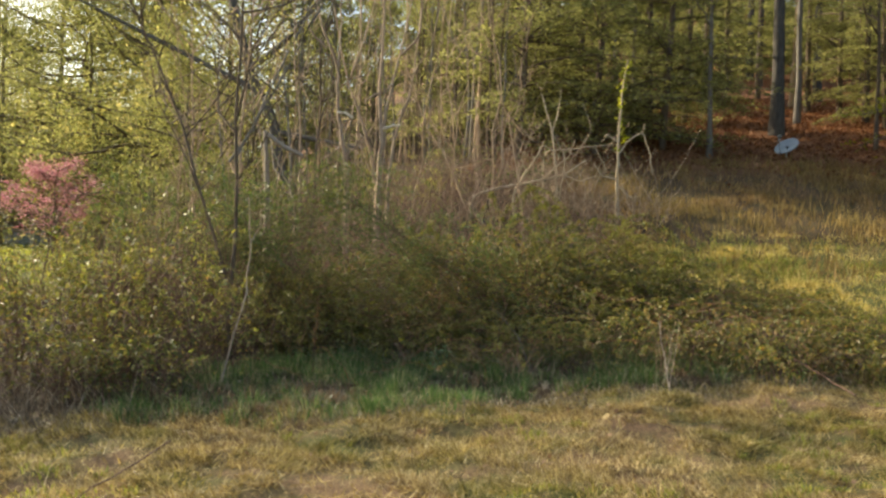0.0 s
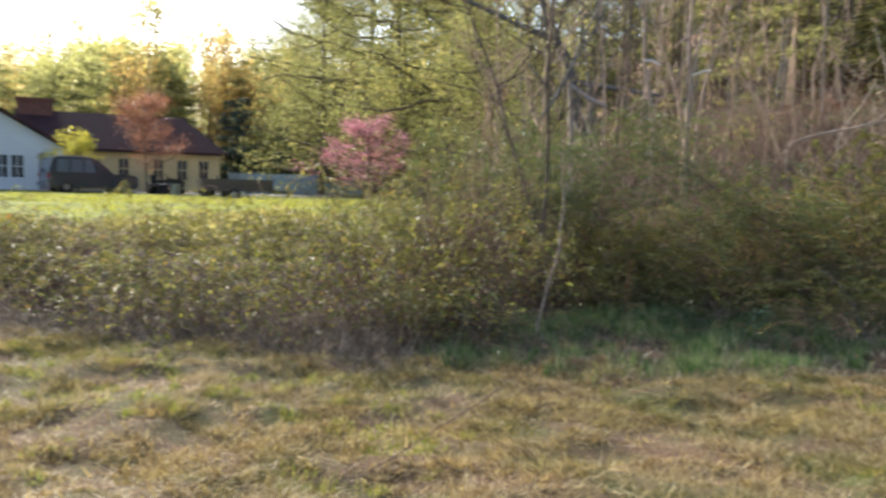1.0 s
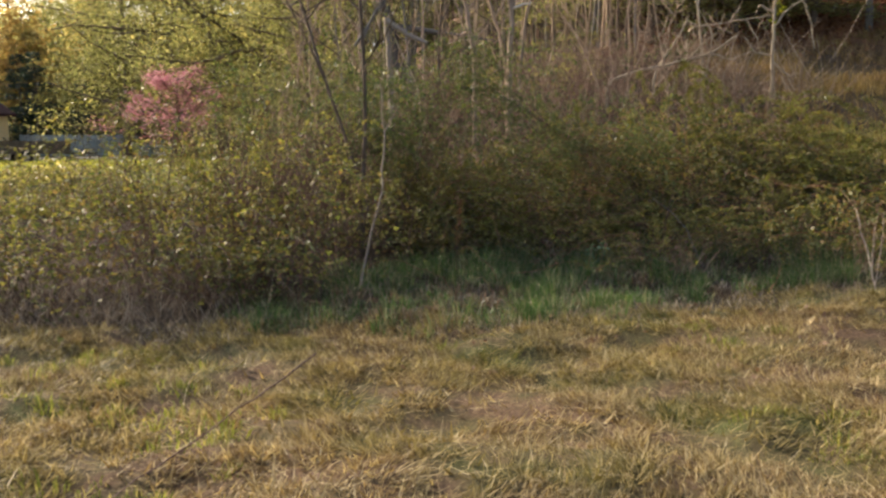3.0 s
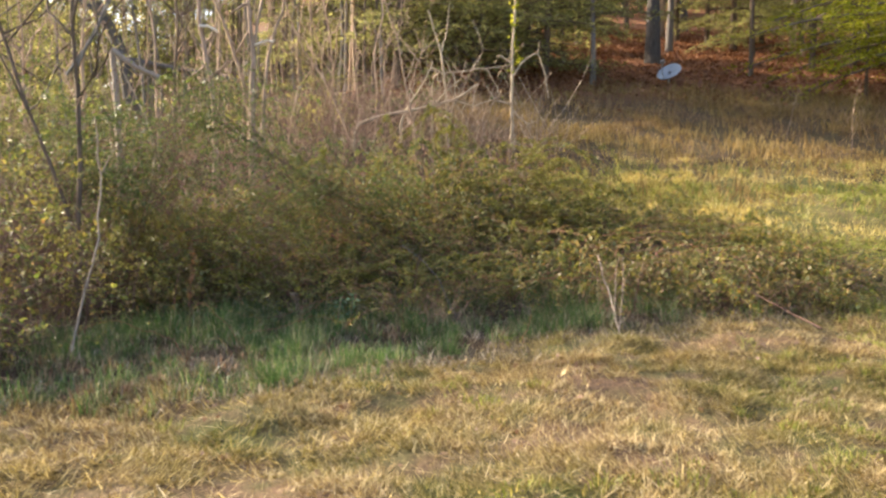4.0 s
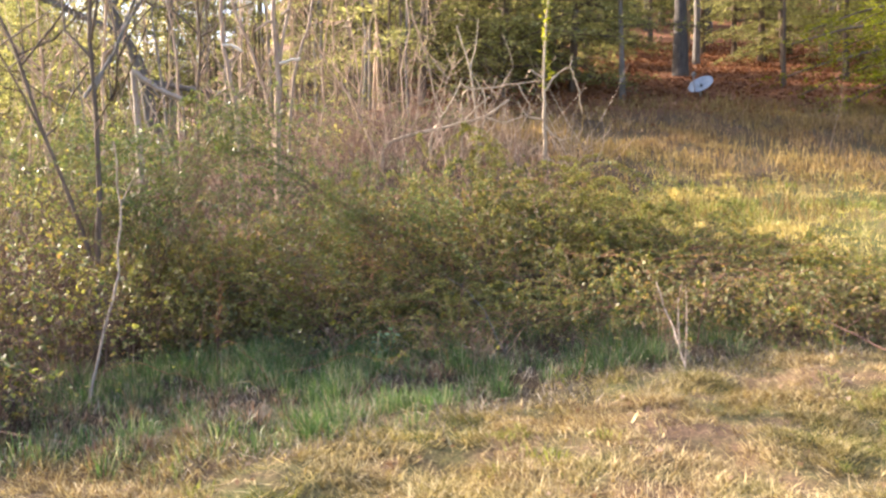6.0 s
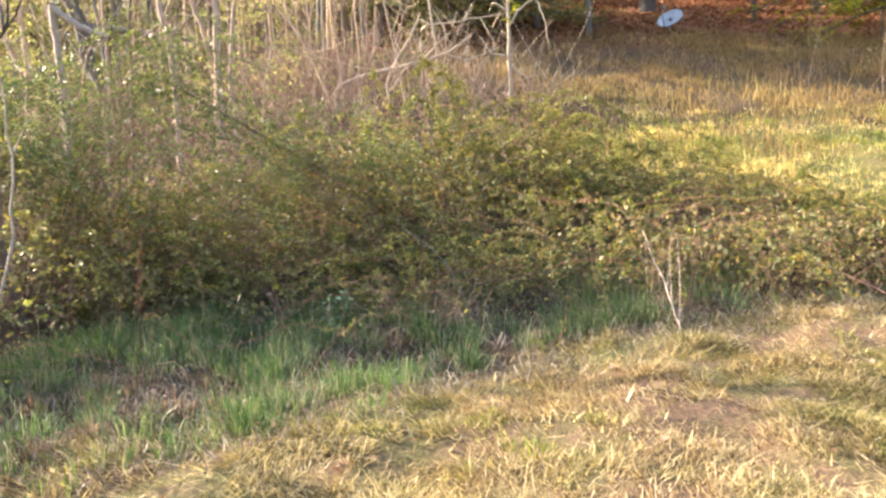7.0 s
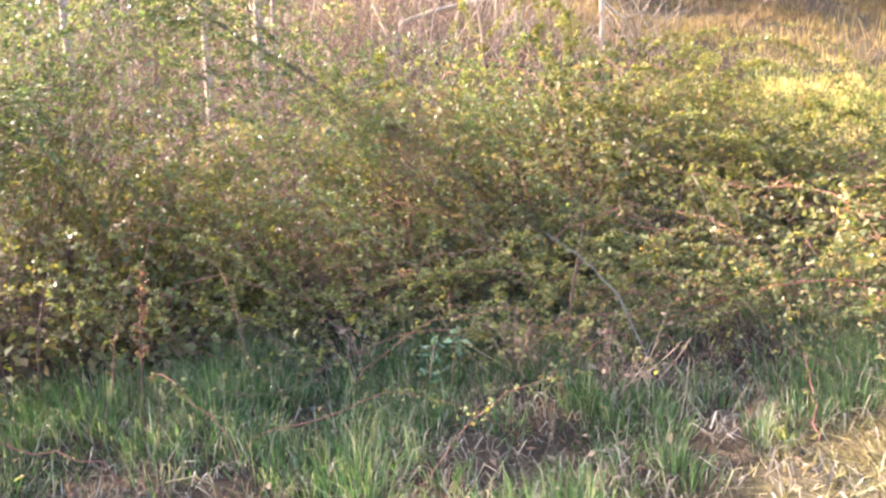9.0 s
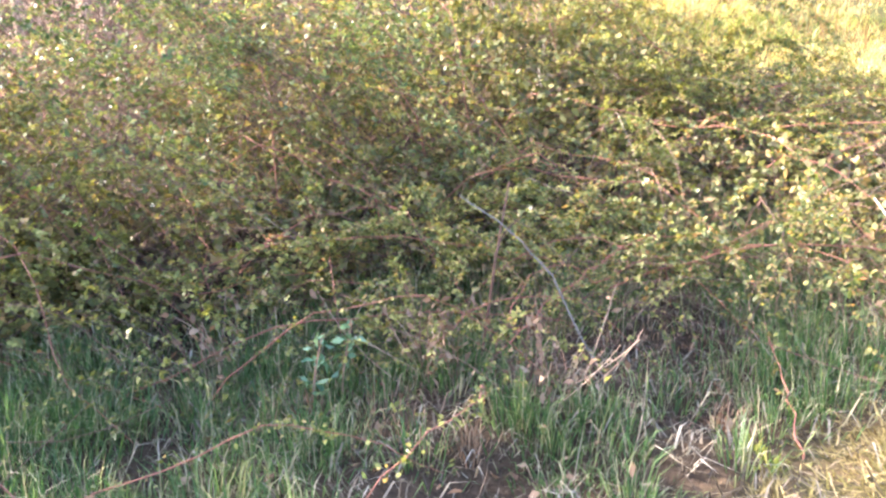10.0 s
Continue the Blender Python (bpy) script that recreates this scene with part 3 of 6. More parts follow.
cx, cy = scatter(r, 3700, -2.9, 3.7, 6, 10.4, lambda x, y: verge(x, y) * (0.14 + 0.9 * np.maximum(smooth(vnoise(x * 2.6, y * 2.6, 31), 0.42, 0.62), smooth(y - front_edge(x), 1.2, 1.8))))
grass_patch("tall_green_grass", tufts(r, cx, cy, r.uniform(0.06, 0.17, len(cx)), 48, r.uniform(0.06, 0.21, len(cx)), 0.0021), GRASS_LUSH, "tall lush green grass tussocks along the bramble edge")
x, y = scatter(r, 34000, -3, 4, 6, 10, lambda x, y: verge(x, y) * (0.5 + 0.5 * vnoise(x * 3, y * 3, 36)) * (1 - 0.5 * smooth(vnoise(x * 2.6, y * 2.6, 31), 0.42, 0.64)))
cx, cy = scatter(r, 460, -2.6, 3.6, 6, 9.8, lambda x, y: verge(x, y) * smooth(1 - vnoise(x * 2.6, y * 2.6, 31), 0.45, 0.7))
grass_patch("dead_tussocks", tufts(r, cx, cy, r.uniform(0.06, 0.14, len(cx)), 46, r.uniform(0.05, 0.13, len(cx)), 0.0028), DEAD_GRASS, "collapsed brown tussocks of last year's dead grass")
grass_patch("fallen_straw", blades(r, x, y, np.full(len(x), 0.14), 0.003, np.clip(r.normal(1.42, 0.15, len(x)), 0, 1.55), r.uniform(0, 6.3, len(x)), True), GREY_STRAW, "grey matted dead grass among the green tussocks")
x, y = scatter(r, 46000, -10, 4.6, 4.6, 10, lambda x, y: smooth(y, front_edge(x) - 0.45, front_edge(x)) * (1 - smooth(y, front_edge(x) + 0.9, front_edge(x) + 1.7)) * smooth(vnoise(x * 1.3, y * 1.3, 33), 0.2, 0.6) * (1 - 0.75 * verge(x, y)))
grass_patch("dead_thatch", blades(r, x, y, np.full(len(x), 0.15), 0.0035, np.clip(r.normal(1.35, 0.2, len(x)), 0, 1.5), r.uniform(0, 6.3, len(x)), True), GREY_STRAW, "matted dead straw at the foot of the brambles")
x, y = scatter(r, 120000, 2.2, 26, 12.6, 24.5, lambda x, y: (0.15 + 0.85 * smooth(vnoise(x * 1.1, y * 1.1, 39), 0.25, 0.7)) * smooth(y + 2.5 * vnoise(x * .8, y * .8, 34), 13.8, 17.0) * (1 - smooth(y + 0.2 * np.clip(x - 11, 0, 14), 21.5, 24.0)))
grass_patch("dry_weeds", blades(r, x, y, 0.08 + 0.36 * vnoise(x * 1.4, y * 1.4, 37) * r.random(len(x)), 0.006, r.uniform(0, 0.9, len(x)), r.uniform(0, 6.3, len(x)), True), WEEDS, "knee-high dry brown weeds before the woods")
x, y = scatter(r, 70000, -42, -3, 11, 48, lambda x, y: 1 - smooth(np.hypot(x, y), 36, 52))
grass_patch("garden_lawn", blades(r, x, y, np.full(len(x), 0.09), 0.02, r.uniform(0, 0.9, len(x)), r.uniform(0, 6.3, len(x))), GARDEN_GRASS, "bright green garden lawn near the house")
x, y = scatter(r, 80000, -6, 30, 20.0, 44, lambda x, y: zones(x, y)[0])
lv, lf = leaves(r, np.stack([x, y, ground_z(x, y) + 0.02], 1), 0.11, 0.7, 0.6)
lme = mesh_of("leaf_litter", lv, lf)
lme.materials.append(DEAD_LEAF)
tagged(new("leaf_litter", lme), "red-brown fallen leaves covering the woodland floor", "leaf litter", kind="stuff")
x, y = scatter(r, 800, -2.5, 3.5, 5.5, 9.5, lambda x, y: 0.2 + 0.8 * verge(x, y))
lv, lf = leaves(r, np.stack([x, y, ground_z(x, y) + 0.03], 1), 0.042, 0.7, 0.4)
lme = mesh_of("fallen_leaves", lv, lf)
lme.materials.append(BROWN_LEAF)
tagged(new("fallen_leaves", lme), "curled brown dead leaves caught in the grass", "dead leaves", kind="stuff")


x, y = scatter(r, 200, -6.5, 7, 2, 9, lambda x, y: 0.6 * open_lawn(x, y))
lv, lf = leaves(r, np.stack([x, y, ground_z(x, y) + 0.03], 1), 0.024, 0.6, 0.2)
lme = mesh_of("pale_leaves", lv, lf)
lme.materials.append(BROWN_LEAF)
tagged(new("pale_leaves", lme), "pale dry leaf scraps lying on the lawn", "dead leaves", kind="stuff")


# ---- brambles ----
def bramble(x, y, rx, ry, h, canes, count, seed, size=0.042, leaf=BRAMBLE_LEAF, label="tangled green bramble thicket with arching brown canes", spray=1.0, sweep=0.0, arch=None, thick=1.0, old=0):
    rng = rng_of(1000 + seed)
    ob = thing("bramble_bush", x, y, label=label, category="bramble", group="bramble thicket")
    z0 = gz(x, y)

    def drop(p):
        return ground_z(p[:, 0] + x, p[:, 1] + y) - z0

    ang, rad = rng.uniform(0, 2 * math.pi, canes), np.sqrt(rng.random(canes)) * 0.75
    p0 = np.stack([rx * rad * np.cos(ang), ry * rad * np.sin(ang), np.zeros(canes)], 1)
    out = ang + rng.normal(0, 0.8, canes)
    reach = rng.uniform(0.45, 1.35, canes) / (0.5 + 0.5 * spray)
    p2 = p0 + np.stack([rx * (reach * np.cos(out) + sweep), ry * reach * np.sin(out), np.zeros(canes)], 1)
    p0[:, 2], p2[:, 2] = drop(p0) - 0.02, drop(p2) + h * rng.uniform(0.0, 0.8, canes) ** 2
    p1 = p0 * 0.6 + p2 * 0.4 + rng.normal(0, 0.12, (canes, 3))
    p1[:, 2] = drop(p1) + h * rng.uniform(0.5, 2.0, canes) * (0.7 + 0.3 * spray)
    if arch:
        p2 = np.array([arch[0], arch[1], 0.0]) + rng.normal(0, 1, (canes, 3)) * np.array([0.5, 0.3, 0.0])
        p2[:, 2] = drop(p2) + rng.uniform(0.2, 0.8, canes)
        p1 = p0 * 0.6 + p2 * 0.4 + rng.normal(0, 0.15, (canes, 3))
        p1[:, 2] = drop(p1) + arch[2] * rng.uniform(0.55, 1.1, canes)
    path = bezier(p0, p1, p2, 8)
    path[:, 1:-1] += rng.normal(0, 0.02, path[:, 1:-1].shape)
    rad0 = rng.uniform(0.0015, 0.0034, (canes, 1)) * thick * (0.75 if arch else 0.7 + 0.3 * spray) * np.linspace(1, 0.45, 8)
    # crossing dead twigs in the heart
    m = int(canes * 0.4)
    c0 = np.stack([rng.normal(0, rx * 0.5, m), rng.normal(0, ry * 0.5, m), np.zeros(m)], 1)
    c0[:, 2] = drop(c0) + rng.uniform(0, 0.6, m) * h
    c2 = c0 + rng.normal(0, 0.3, (m, 3)) * np.array([1, 1, 0.6])
    c2[:, 2] = np.maximum(c2[:, 2], drop(c2) + 0.02)
    tw = bezier(c0, (c0 + c2) / 2 + rng.normal(0, 0.08, (m, 3)), c2, 4)
    v, f = join([tubes(path, rad0, 3), tubes(tw, np.full((m, 4), 0.0016), 3)])
    part("cane_tangle", mesh_of("cane_tangle", v, f), CANE, ob, kind="stuff")
    # compound leaves at even steps along the living canes
    per = max(6, int(count / canes / 3))
    live = np.flatnonzero(rng.random(canes) < 0.75)
    pick = np.repeat(live, per)
    t = 0.15 + 0.85 * (np.tile(np.arange(per), len(live)) + rng.uniform(0, 0.6, len(pick))) / per
    k = np.clip((t * 7).astype(int), 0, 6)
    fr = (t * 7 - k)[:, None]
    way = unit(path[pick, k + 1] - path[pick, k])
    spot = path[pick, k] * (1 - fr) + path[pick, k + 1] * fr
    low = spot[:, 2] - drop(spot)
    tall = h * (0.45 if arch else 1.0)
    gap = vnoise((spot[:, 0] + x) * 2.6 + spot[:, 2] * 1.3, (spot[:, 1] + y) * 2.6 - spot[:, 2] * 1.7, 60)
    gap = 0.6 * gap + 0.4 * vnoise((spot[:, 0] + x) * 6, (spot[:, 1] + y + spot[:, 2]) * 6, 61)
    gap = gap - 0.16 * (1 - smooth(vnoise((spot[:, 0] + x) * 0.9 + 3, (spot[:, 1] + y) * 0.9 + spot[:, 2], 62), 0.2, 0.5))
    ok = (low > 0.06 * h + 0.02) & (rng.random(len(pick)) < (0.06 + 1.35 * (low / tall) ** 1.4) * (0.08 + 0.92 * smooth(gap, 0.37, 0.50)))
    spot, way = spot[ok], way[ok]
    out = unit(np.cross(way, unit(rng.normal(size=spot.shape))) + 0.35 * way + np.array([0, 0, 0.25]))
    v, f = leaflets(rng, spot + out * size * 0.5, out, size, y > 9.3)
    part("foliage", mesh_of("foliage", v, f), leaf, ob, kind="stuff")
    if old:
        # dull leaves packed in the heart of the mound, added to block light
        a, q = rng.uniform(0, 2 * math.pi, old), np.sqrt(rng.random(old))
        at = np.stack([rx * (0.95 * q * np.cos(a) + 0.5 * sweep), ry * 0.95 * q * np.sin(a), np.zeros(old)], 1)
        lump = vnoise((at[:, 0] + x) * 2.2, (at[:, 1] + y) * 2.2, 63)
        at[:, 2] = drop(at) + h * (0.06 + rng.random(old) * (0.5 + 0.55 * lump) * (1 - 0.6 * q * q))
        v, f = leaves(rng, at, 0.05, 0.65, 0.1)
        part("core_foliage", mesh_of("core_foliage", v, f), DULL_LEAF, ob, "dull leaf core that blocks light inside the thicket", "stuff")
    return ob


CLUMPS = [
    (-9.6, 7.2, 1.3, 1.1, 0.46), (-8.3, 6.7, 1.2, 1.1, 0.46), (-6.9, 6.7, 1.1, 0.9, 0.52), (-5.5, 6.9, 1.2, 1.1, 0.84), (-4.2, 7.1, 1.1, 1.1, 0.90),
    (-3.0, 7.7, 1.0, 0.9, 1.3), (-2.85, 8.7, 0.7, 0.5, 1.3), (-7.4, 9.2, 1.7, 1.4, 1.05), (-5.4, 9.2, 1.6, 1.4, 1.1), (-9.2, 9.4, 1.5, 1.3, 0.55), (-3.7, 9.6, 1.3, 1.1, 1.6),
    (-1.9, 9.5, 1.0, 0.8, 0.80), (-0.9, 10.6, 1.1, 0.8, 1.0), (-1.6, 10.2, 0.8, 0.5, 1.0), (0.3, 11.1, 1.2, 0.9, 1.24), (1.3, 11.5, 1.1, 1.0, 1.24), (2.2, 11.3, 1.0, 0.8, 0.7),
]
LOW = [
    (0.7, 10.0, 0.9, 0.6, 0.46), (2.1, 9.8, 1.0, 0.8, 0.58), (3.1, 9.3, 0.9, 0.7, 0.58), (3.7, 10.4, 0.8, 0.7, 0.52), (2.7, 10.7, 1.0, 0.8, 0.45),
    (-0.3, 9.8, 0.8, 0.5, 0.40), (3.9, 9.2, 0.7, 0.6, 0.50), (4.5, 9.8, 0.7, 0.6, 0.46), (-1.3, 9.5, 0.7, 0.4, 0.42), (1.4, 10.4, 0.8, 0.6, 0.62),
]
for i, (cx, cy, rx, ry, h) in enumerate(CLUMPS):
    mound = cx > -0.4
    bramble(cx, cy, rx, ry, h, 76 if cx > -2.5 else 140, 90000 if mound else 30000 if cx > -2.5 else 25000, i, 0.0235 if cx > -2.5 else 0.026, sweep=0.45 if cx > -2.5 else 0.1, old=3400 if mound else 1300 if cx > -2.5 else 1000 if -6.0 < cx and cy < 9 else 0)
for i, (cx, cy, rx, ry, h) in enumerate(LOW):
    bramble(cx, cy, rx, ry, h, 100, 14000 if cx < -1.0 else 50000, 40 + i, 0.0225, BRONZE_LEAF if cx > 1.8 else BRAMBLE_LEAF, "low spreading bramble with reddish canes and small bronze-green leaves" if cx > 1.8 else "low spreading bramble with reddish canes and small green leaves", 0.6, 0.3, old=1500)
for cx, cy, rx, h, k in ((-8.4, 8.2, 0.9, 0.62, 90), (-7.3, 7.9, 0.8, 0.55, 91), (-9.6, 8.4, 0.9, 0.5, 92)):
    bramble(cx, cy, rx, 0.6, h, 200, 2600, k, 0.03, label="dark tangle of bare bramble canes behind the lawn")
bramble(0.2, 12.3, 1.4, 0.9, 1.0, 150, 24000, 60, 0.024, ROSE_LEAF)
for i, (cx, cy, rx, ry, h) in enumerate(((-0.5, 11.6, 1.1, 0.6, 0.65), (-1.7, 11.3, 0.9, 0.6, 0.7), (2.9, 11.7, 0.9, 0.6, 0.5), (3.6, 11.3, 0.7, 0.6, 0.4))):
    bramble(cx, cy, rx, ry, h, 90, 26000, 63 + i, 0.024)
bramble(-2.8, 7.5, 0.5, 0.4, 0.5, 110, 7000, 73, 0.027, label="twiggy low bramble with few leaves and brown canes")
bramble(-2.25, 7.35, 0.45, 0.3, 0.46, 70, 4500, 74, 0.026, label="twiggy low bramble with few leaves and brown canes")
bramble(0.75, 8.95, 0.5, 0.3, 0.36, 90, 9000, 270, 0.017, spray=0.7, thick=0.5, label="sparse young bramble shoots with red-brown stems")
bramble(-0.3, 9.1, 0.7, 0.4, 0.24, 30, 1800, 171, 0.019, thick=0.6, label="sparse young bramble shoots with red-brown stems")
bramble(1.9, 9.0, 0.6, 0.4, 0.36, 60, 4200, 72, 0.019, thick=0.5, label="sparse young bramble shoots with red-brown stems")


def brush(name, rng, x, y, length, radius, mat, label, upright=1.0):
    """A tangle of dead stems, each bent its own way."""
    n = len(x)
    p0 = np.stack([x, y, ground_z(x, y) - 0.02 + rng.uniform(0, 0.35, n) * (1 - upright) * length], 1)
    d = unit(np.stack([rng.normal(0, 1, n), rng.normal(0, 1, n), np.abs(rng.normal(0, 1, n)) + 1.6 * upright], 1)) * (length * rng.uniform(0.4, 1.2, n))[:, None]
    paths = bezier(p0, p0 + d * 0.5 + rng.normal(0, 0.12, (n, 3)) * length[:, None], p0 + d, 4)
    v, f = tubes(paths, (radius * rng.uniform(0.6, 1.4, (n, 1))) * np.linspace(1, 0.4, 4), 3)
    me = mesh_of(name, v, f)
    me.materials.append(mat)
    return tagged(new(name, me), label, "brush", kind="stuff")


r = rng_of(55)
x, y = scatter(r, 9000, -9.5, 0.0, 5, 8.5, lambda x, y: smooth(y, front_edge(x) - 0.1, front_edge(x) + 0.4) * (1 - smooth(y, front_edge(x) + 0.8, front_edge(x) + 1.6)) * (0.3 + 0.7 * smooth(vnoise(x * 1.2, y * 1.2, 41), 0.3, 0.6)))
keep = r.random(len(x)) > smooth(x, -2.6, -1.6)
x, y = x[keep], y[keep]
brush("dry_stalks", r, x, y, np.full(len(x), 0.36), 0.0026, DRY_STEM, "dry pinkish-brown weed stalks along the bramble edge", 0.6)
x, y = scatter(r, 6200, -7.0, 2.8, 10.8, 21, lambda x, y: smooth(y - 0.3 * np.abs(x + 1), 11.0, 12.6))
brush("dead_brush", r, x, y, 0.25 + 1.5 * vnoise(x * 1.1, y * 1.1, 44) * r.random(len(x)), 0.005, PINK_STEM, "dense tangle of pinkish-brown dead stems", 0.75)
x, y = scatter(r, 520, -5.0, 0.8, 13.0, 17.5, lambda x, y: smooth(vnoise(x * 1.6, y * 1.6, 47), 0.3, 0.6))
brush("thicket_twigs", r, x, y, 1.4 + 2.0 * r.random(len(x)), 0.0055, PINK_STEM, "dense upright brown twigs of the leafless thicket", 0.75)
x, y = scatter(r, 11000, 3.2, 22, 15.0, 22.6, lambda x, y: smooth(vnoise(x * 1.3, y * 1.3, 46), 0.45, 0.7))
brush("dry_bracken", r, x, y, 0.15 + 0.5 * r.random(len(x)), 0.0035, BRACKEN, "low reddish-brown dead bracken before the wood", 0.5)
x, y = scatter(r, 260, 1.2, 3.7, 16.2, 17.3, lambda x, y: 0.3 + 0.7 * smooth(vnoise(x * 2.5, y * 2.5, 48), 0.3, 0.6))
brush("dry_vines", r, x, y, 0.5 + 1.1 * r.random(len(x)), 0.0065, DRY_STEM, "pale dry vines tangled round the broken snags", 0.5)
x, y = scatter(r, 150, -3, 4, 7.0, 9.5, verge)
brush("weed_stems", r, x, y, np.full(len(x), 0.3), 0.0020, DRY_STEM, "pale dry stems standing in the grass", 1.0)


# ---- trees ----
def limbs_of(rng, trunk, n, lo, hi, length, up, bend=0.25, k=7):
    """Limbs that leave a trunk polyline between the fractions lo and hi."""
    kk = len(trunk)
    f = rng.uniform(lo, hi, n)
    i = np.clip((f * (kk - 1)).astype(int), 0, kk - 2)
    w = (f * (kk - 1) - i)[:, None]
    p0 = trunk[i] * (1 - w) + trunk[i + 1] * w
    az = rng.uniform(0, 2 * math.pi, n)
    ln = length * rng.uniform(0.55, 1.15, n) * (1.15 - 0.65 * (f - lo) / max(hi - lo, 0.01))
    el = up + rng.normal(0, 0.18, n)
    d = np.stack([np.cos(az) * np.cos(el), np.sin(az) * np.cos(el), np.sin(el)], 1)
    p2 = p0 + d * ln[:, None]
    p1 = (p0 + p2) / 2 + rng.normal(0, bend * 0.35, (n, 3)) * ln[:, None] - np.array([0, 0, bend * 0.3]) * ln[:, None]
    path = bezier(p0, p1, p2, k)
    path[:, 1:-1] += rng.normal(0, 0.015, (n, k - 2, 3)) * ln[:, None, None]
    return path, ln


def wood(rng, height, r0, n_limbs, lo, length, up, n_sub, lean=(0, 0), sides=7, wob=0.02, thick=1.0, twig=0.006):
    """Trunk, limbs and twigs: one list of pieces, and the paths that carry leaves."""
    k = 11
    t = np.linspace(0, 1, k)
    trunk = np.stack([lean[0] * t ** 1.3, lean[1] * t ** 1.3, t], 1) * height
    trunk[1:, :2] += np.cumsum(rng.normal(0, wob * height / k * 2, (k - 1, 2)), 0)
    trunk[0, 2] = -0.15
    rr = r0 * (1.0 - 0.86 * t)
    rr[0] *= 1.35
    pieces = [tubes(trunk[None], rr[None], sides)]
    limbs, ln = limbs_of(rng, trunk, n_limbs, lo, 0.99, length, up)
    r1 = np.minimum(r0 * 0.5, thick * (0.018 * ln + 0.006))
    pieces.append(tubes(limbs, r1[:, None] * np.linspace(1, 0.25, limbs.shape[1]), 5))
    subs = []
    for path, l in zip(limbs, ln):
        s, _ = limbs_of(rng, path, n_sub, 0.25, 1.0, l * 0.5, up * 0.8, k=5)
        subs.append(s)
    subs = np.concatenate(subs)
    pieces.append(tubes(subs, np.full((len(subs), 5), twig + 0.1 * twig * height) * np.linspace(1, 0.3, 5), 3))
    return pieces, limbs, subs


def along(rng, paths, n, spread_by, lo=0.2):
    i = rng.integers(0, len(paths), n)
    k = paths.shape[1]
    t = rng.uniform(lo, 0.999, n) * (k - 1)
    j = t.astype(int)
    w = (t - j)[:, None]
    return paths[i, j] * (1 - w) + paths[i, j + 1] * w + rng.normal(0, spread_by, (n, 3))


def tree(name, x, y, height, r0, seed, bark, leaf, count, size, n_limbs=16, lo=0.35, length=None, up=0.55, n_sub=6, spread_by=0.22, lean=(0, 0), label="", category="tree", group="", flat=0.2, wob=0.02, z=None, thick=1.0, twig=0.006):
    rng = rng_of(3000 + seed)
    ob = thing(name, x, y, z, label=label, category=category, group=group)
    pieces, limbs, subs = wood(rng, height, r0, n_limbs, lo, length or height * 0.32, up, n_sub, lean, wob=wob, thick=thick, twig=twig)
    v, f = join(pieces)
    me = mesh_of("trunk", v, f)
    me.polygons.foreach_set("use_smooth", np.ones(len(f), bool))
    part("trunk", me, bark, ob)
    if count:
        v, f = leaves(rng, along(rng, subs, count, spread_by), size, 0.6, flat)
        part("crown", mesh_of("crown", v, f), leaf, ob, kind="stuff")
    return ob


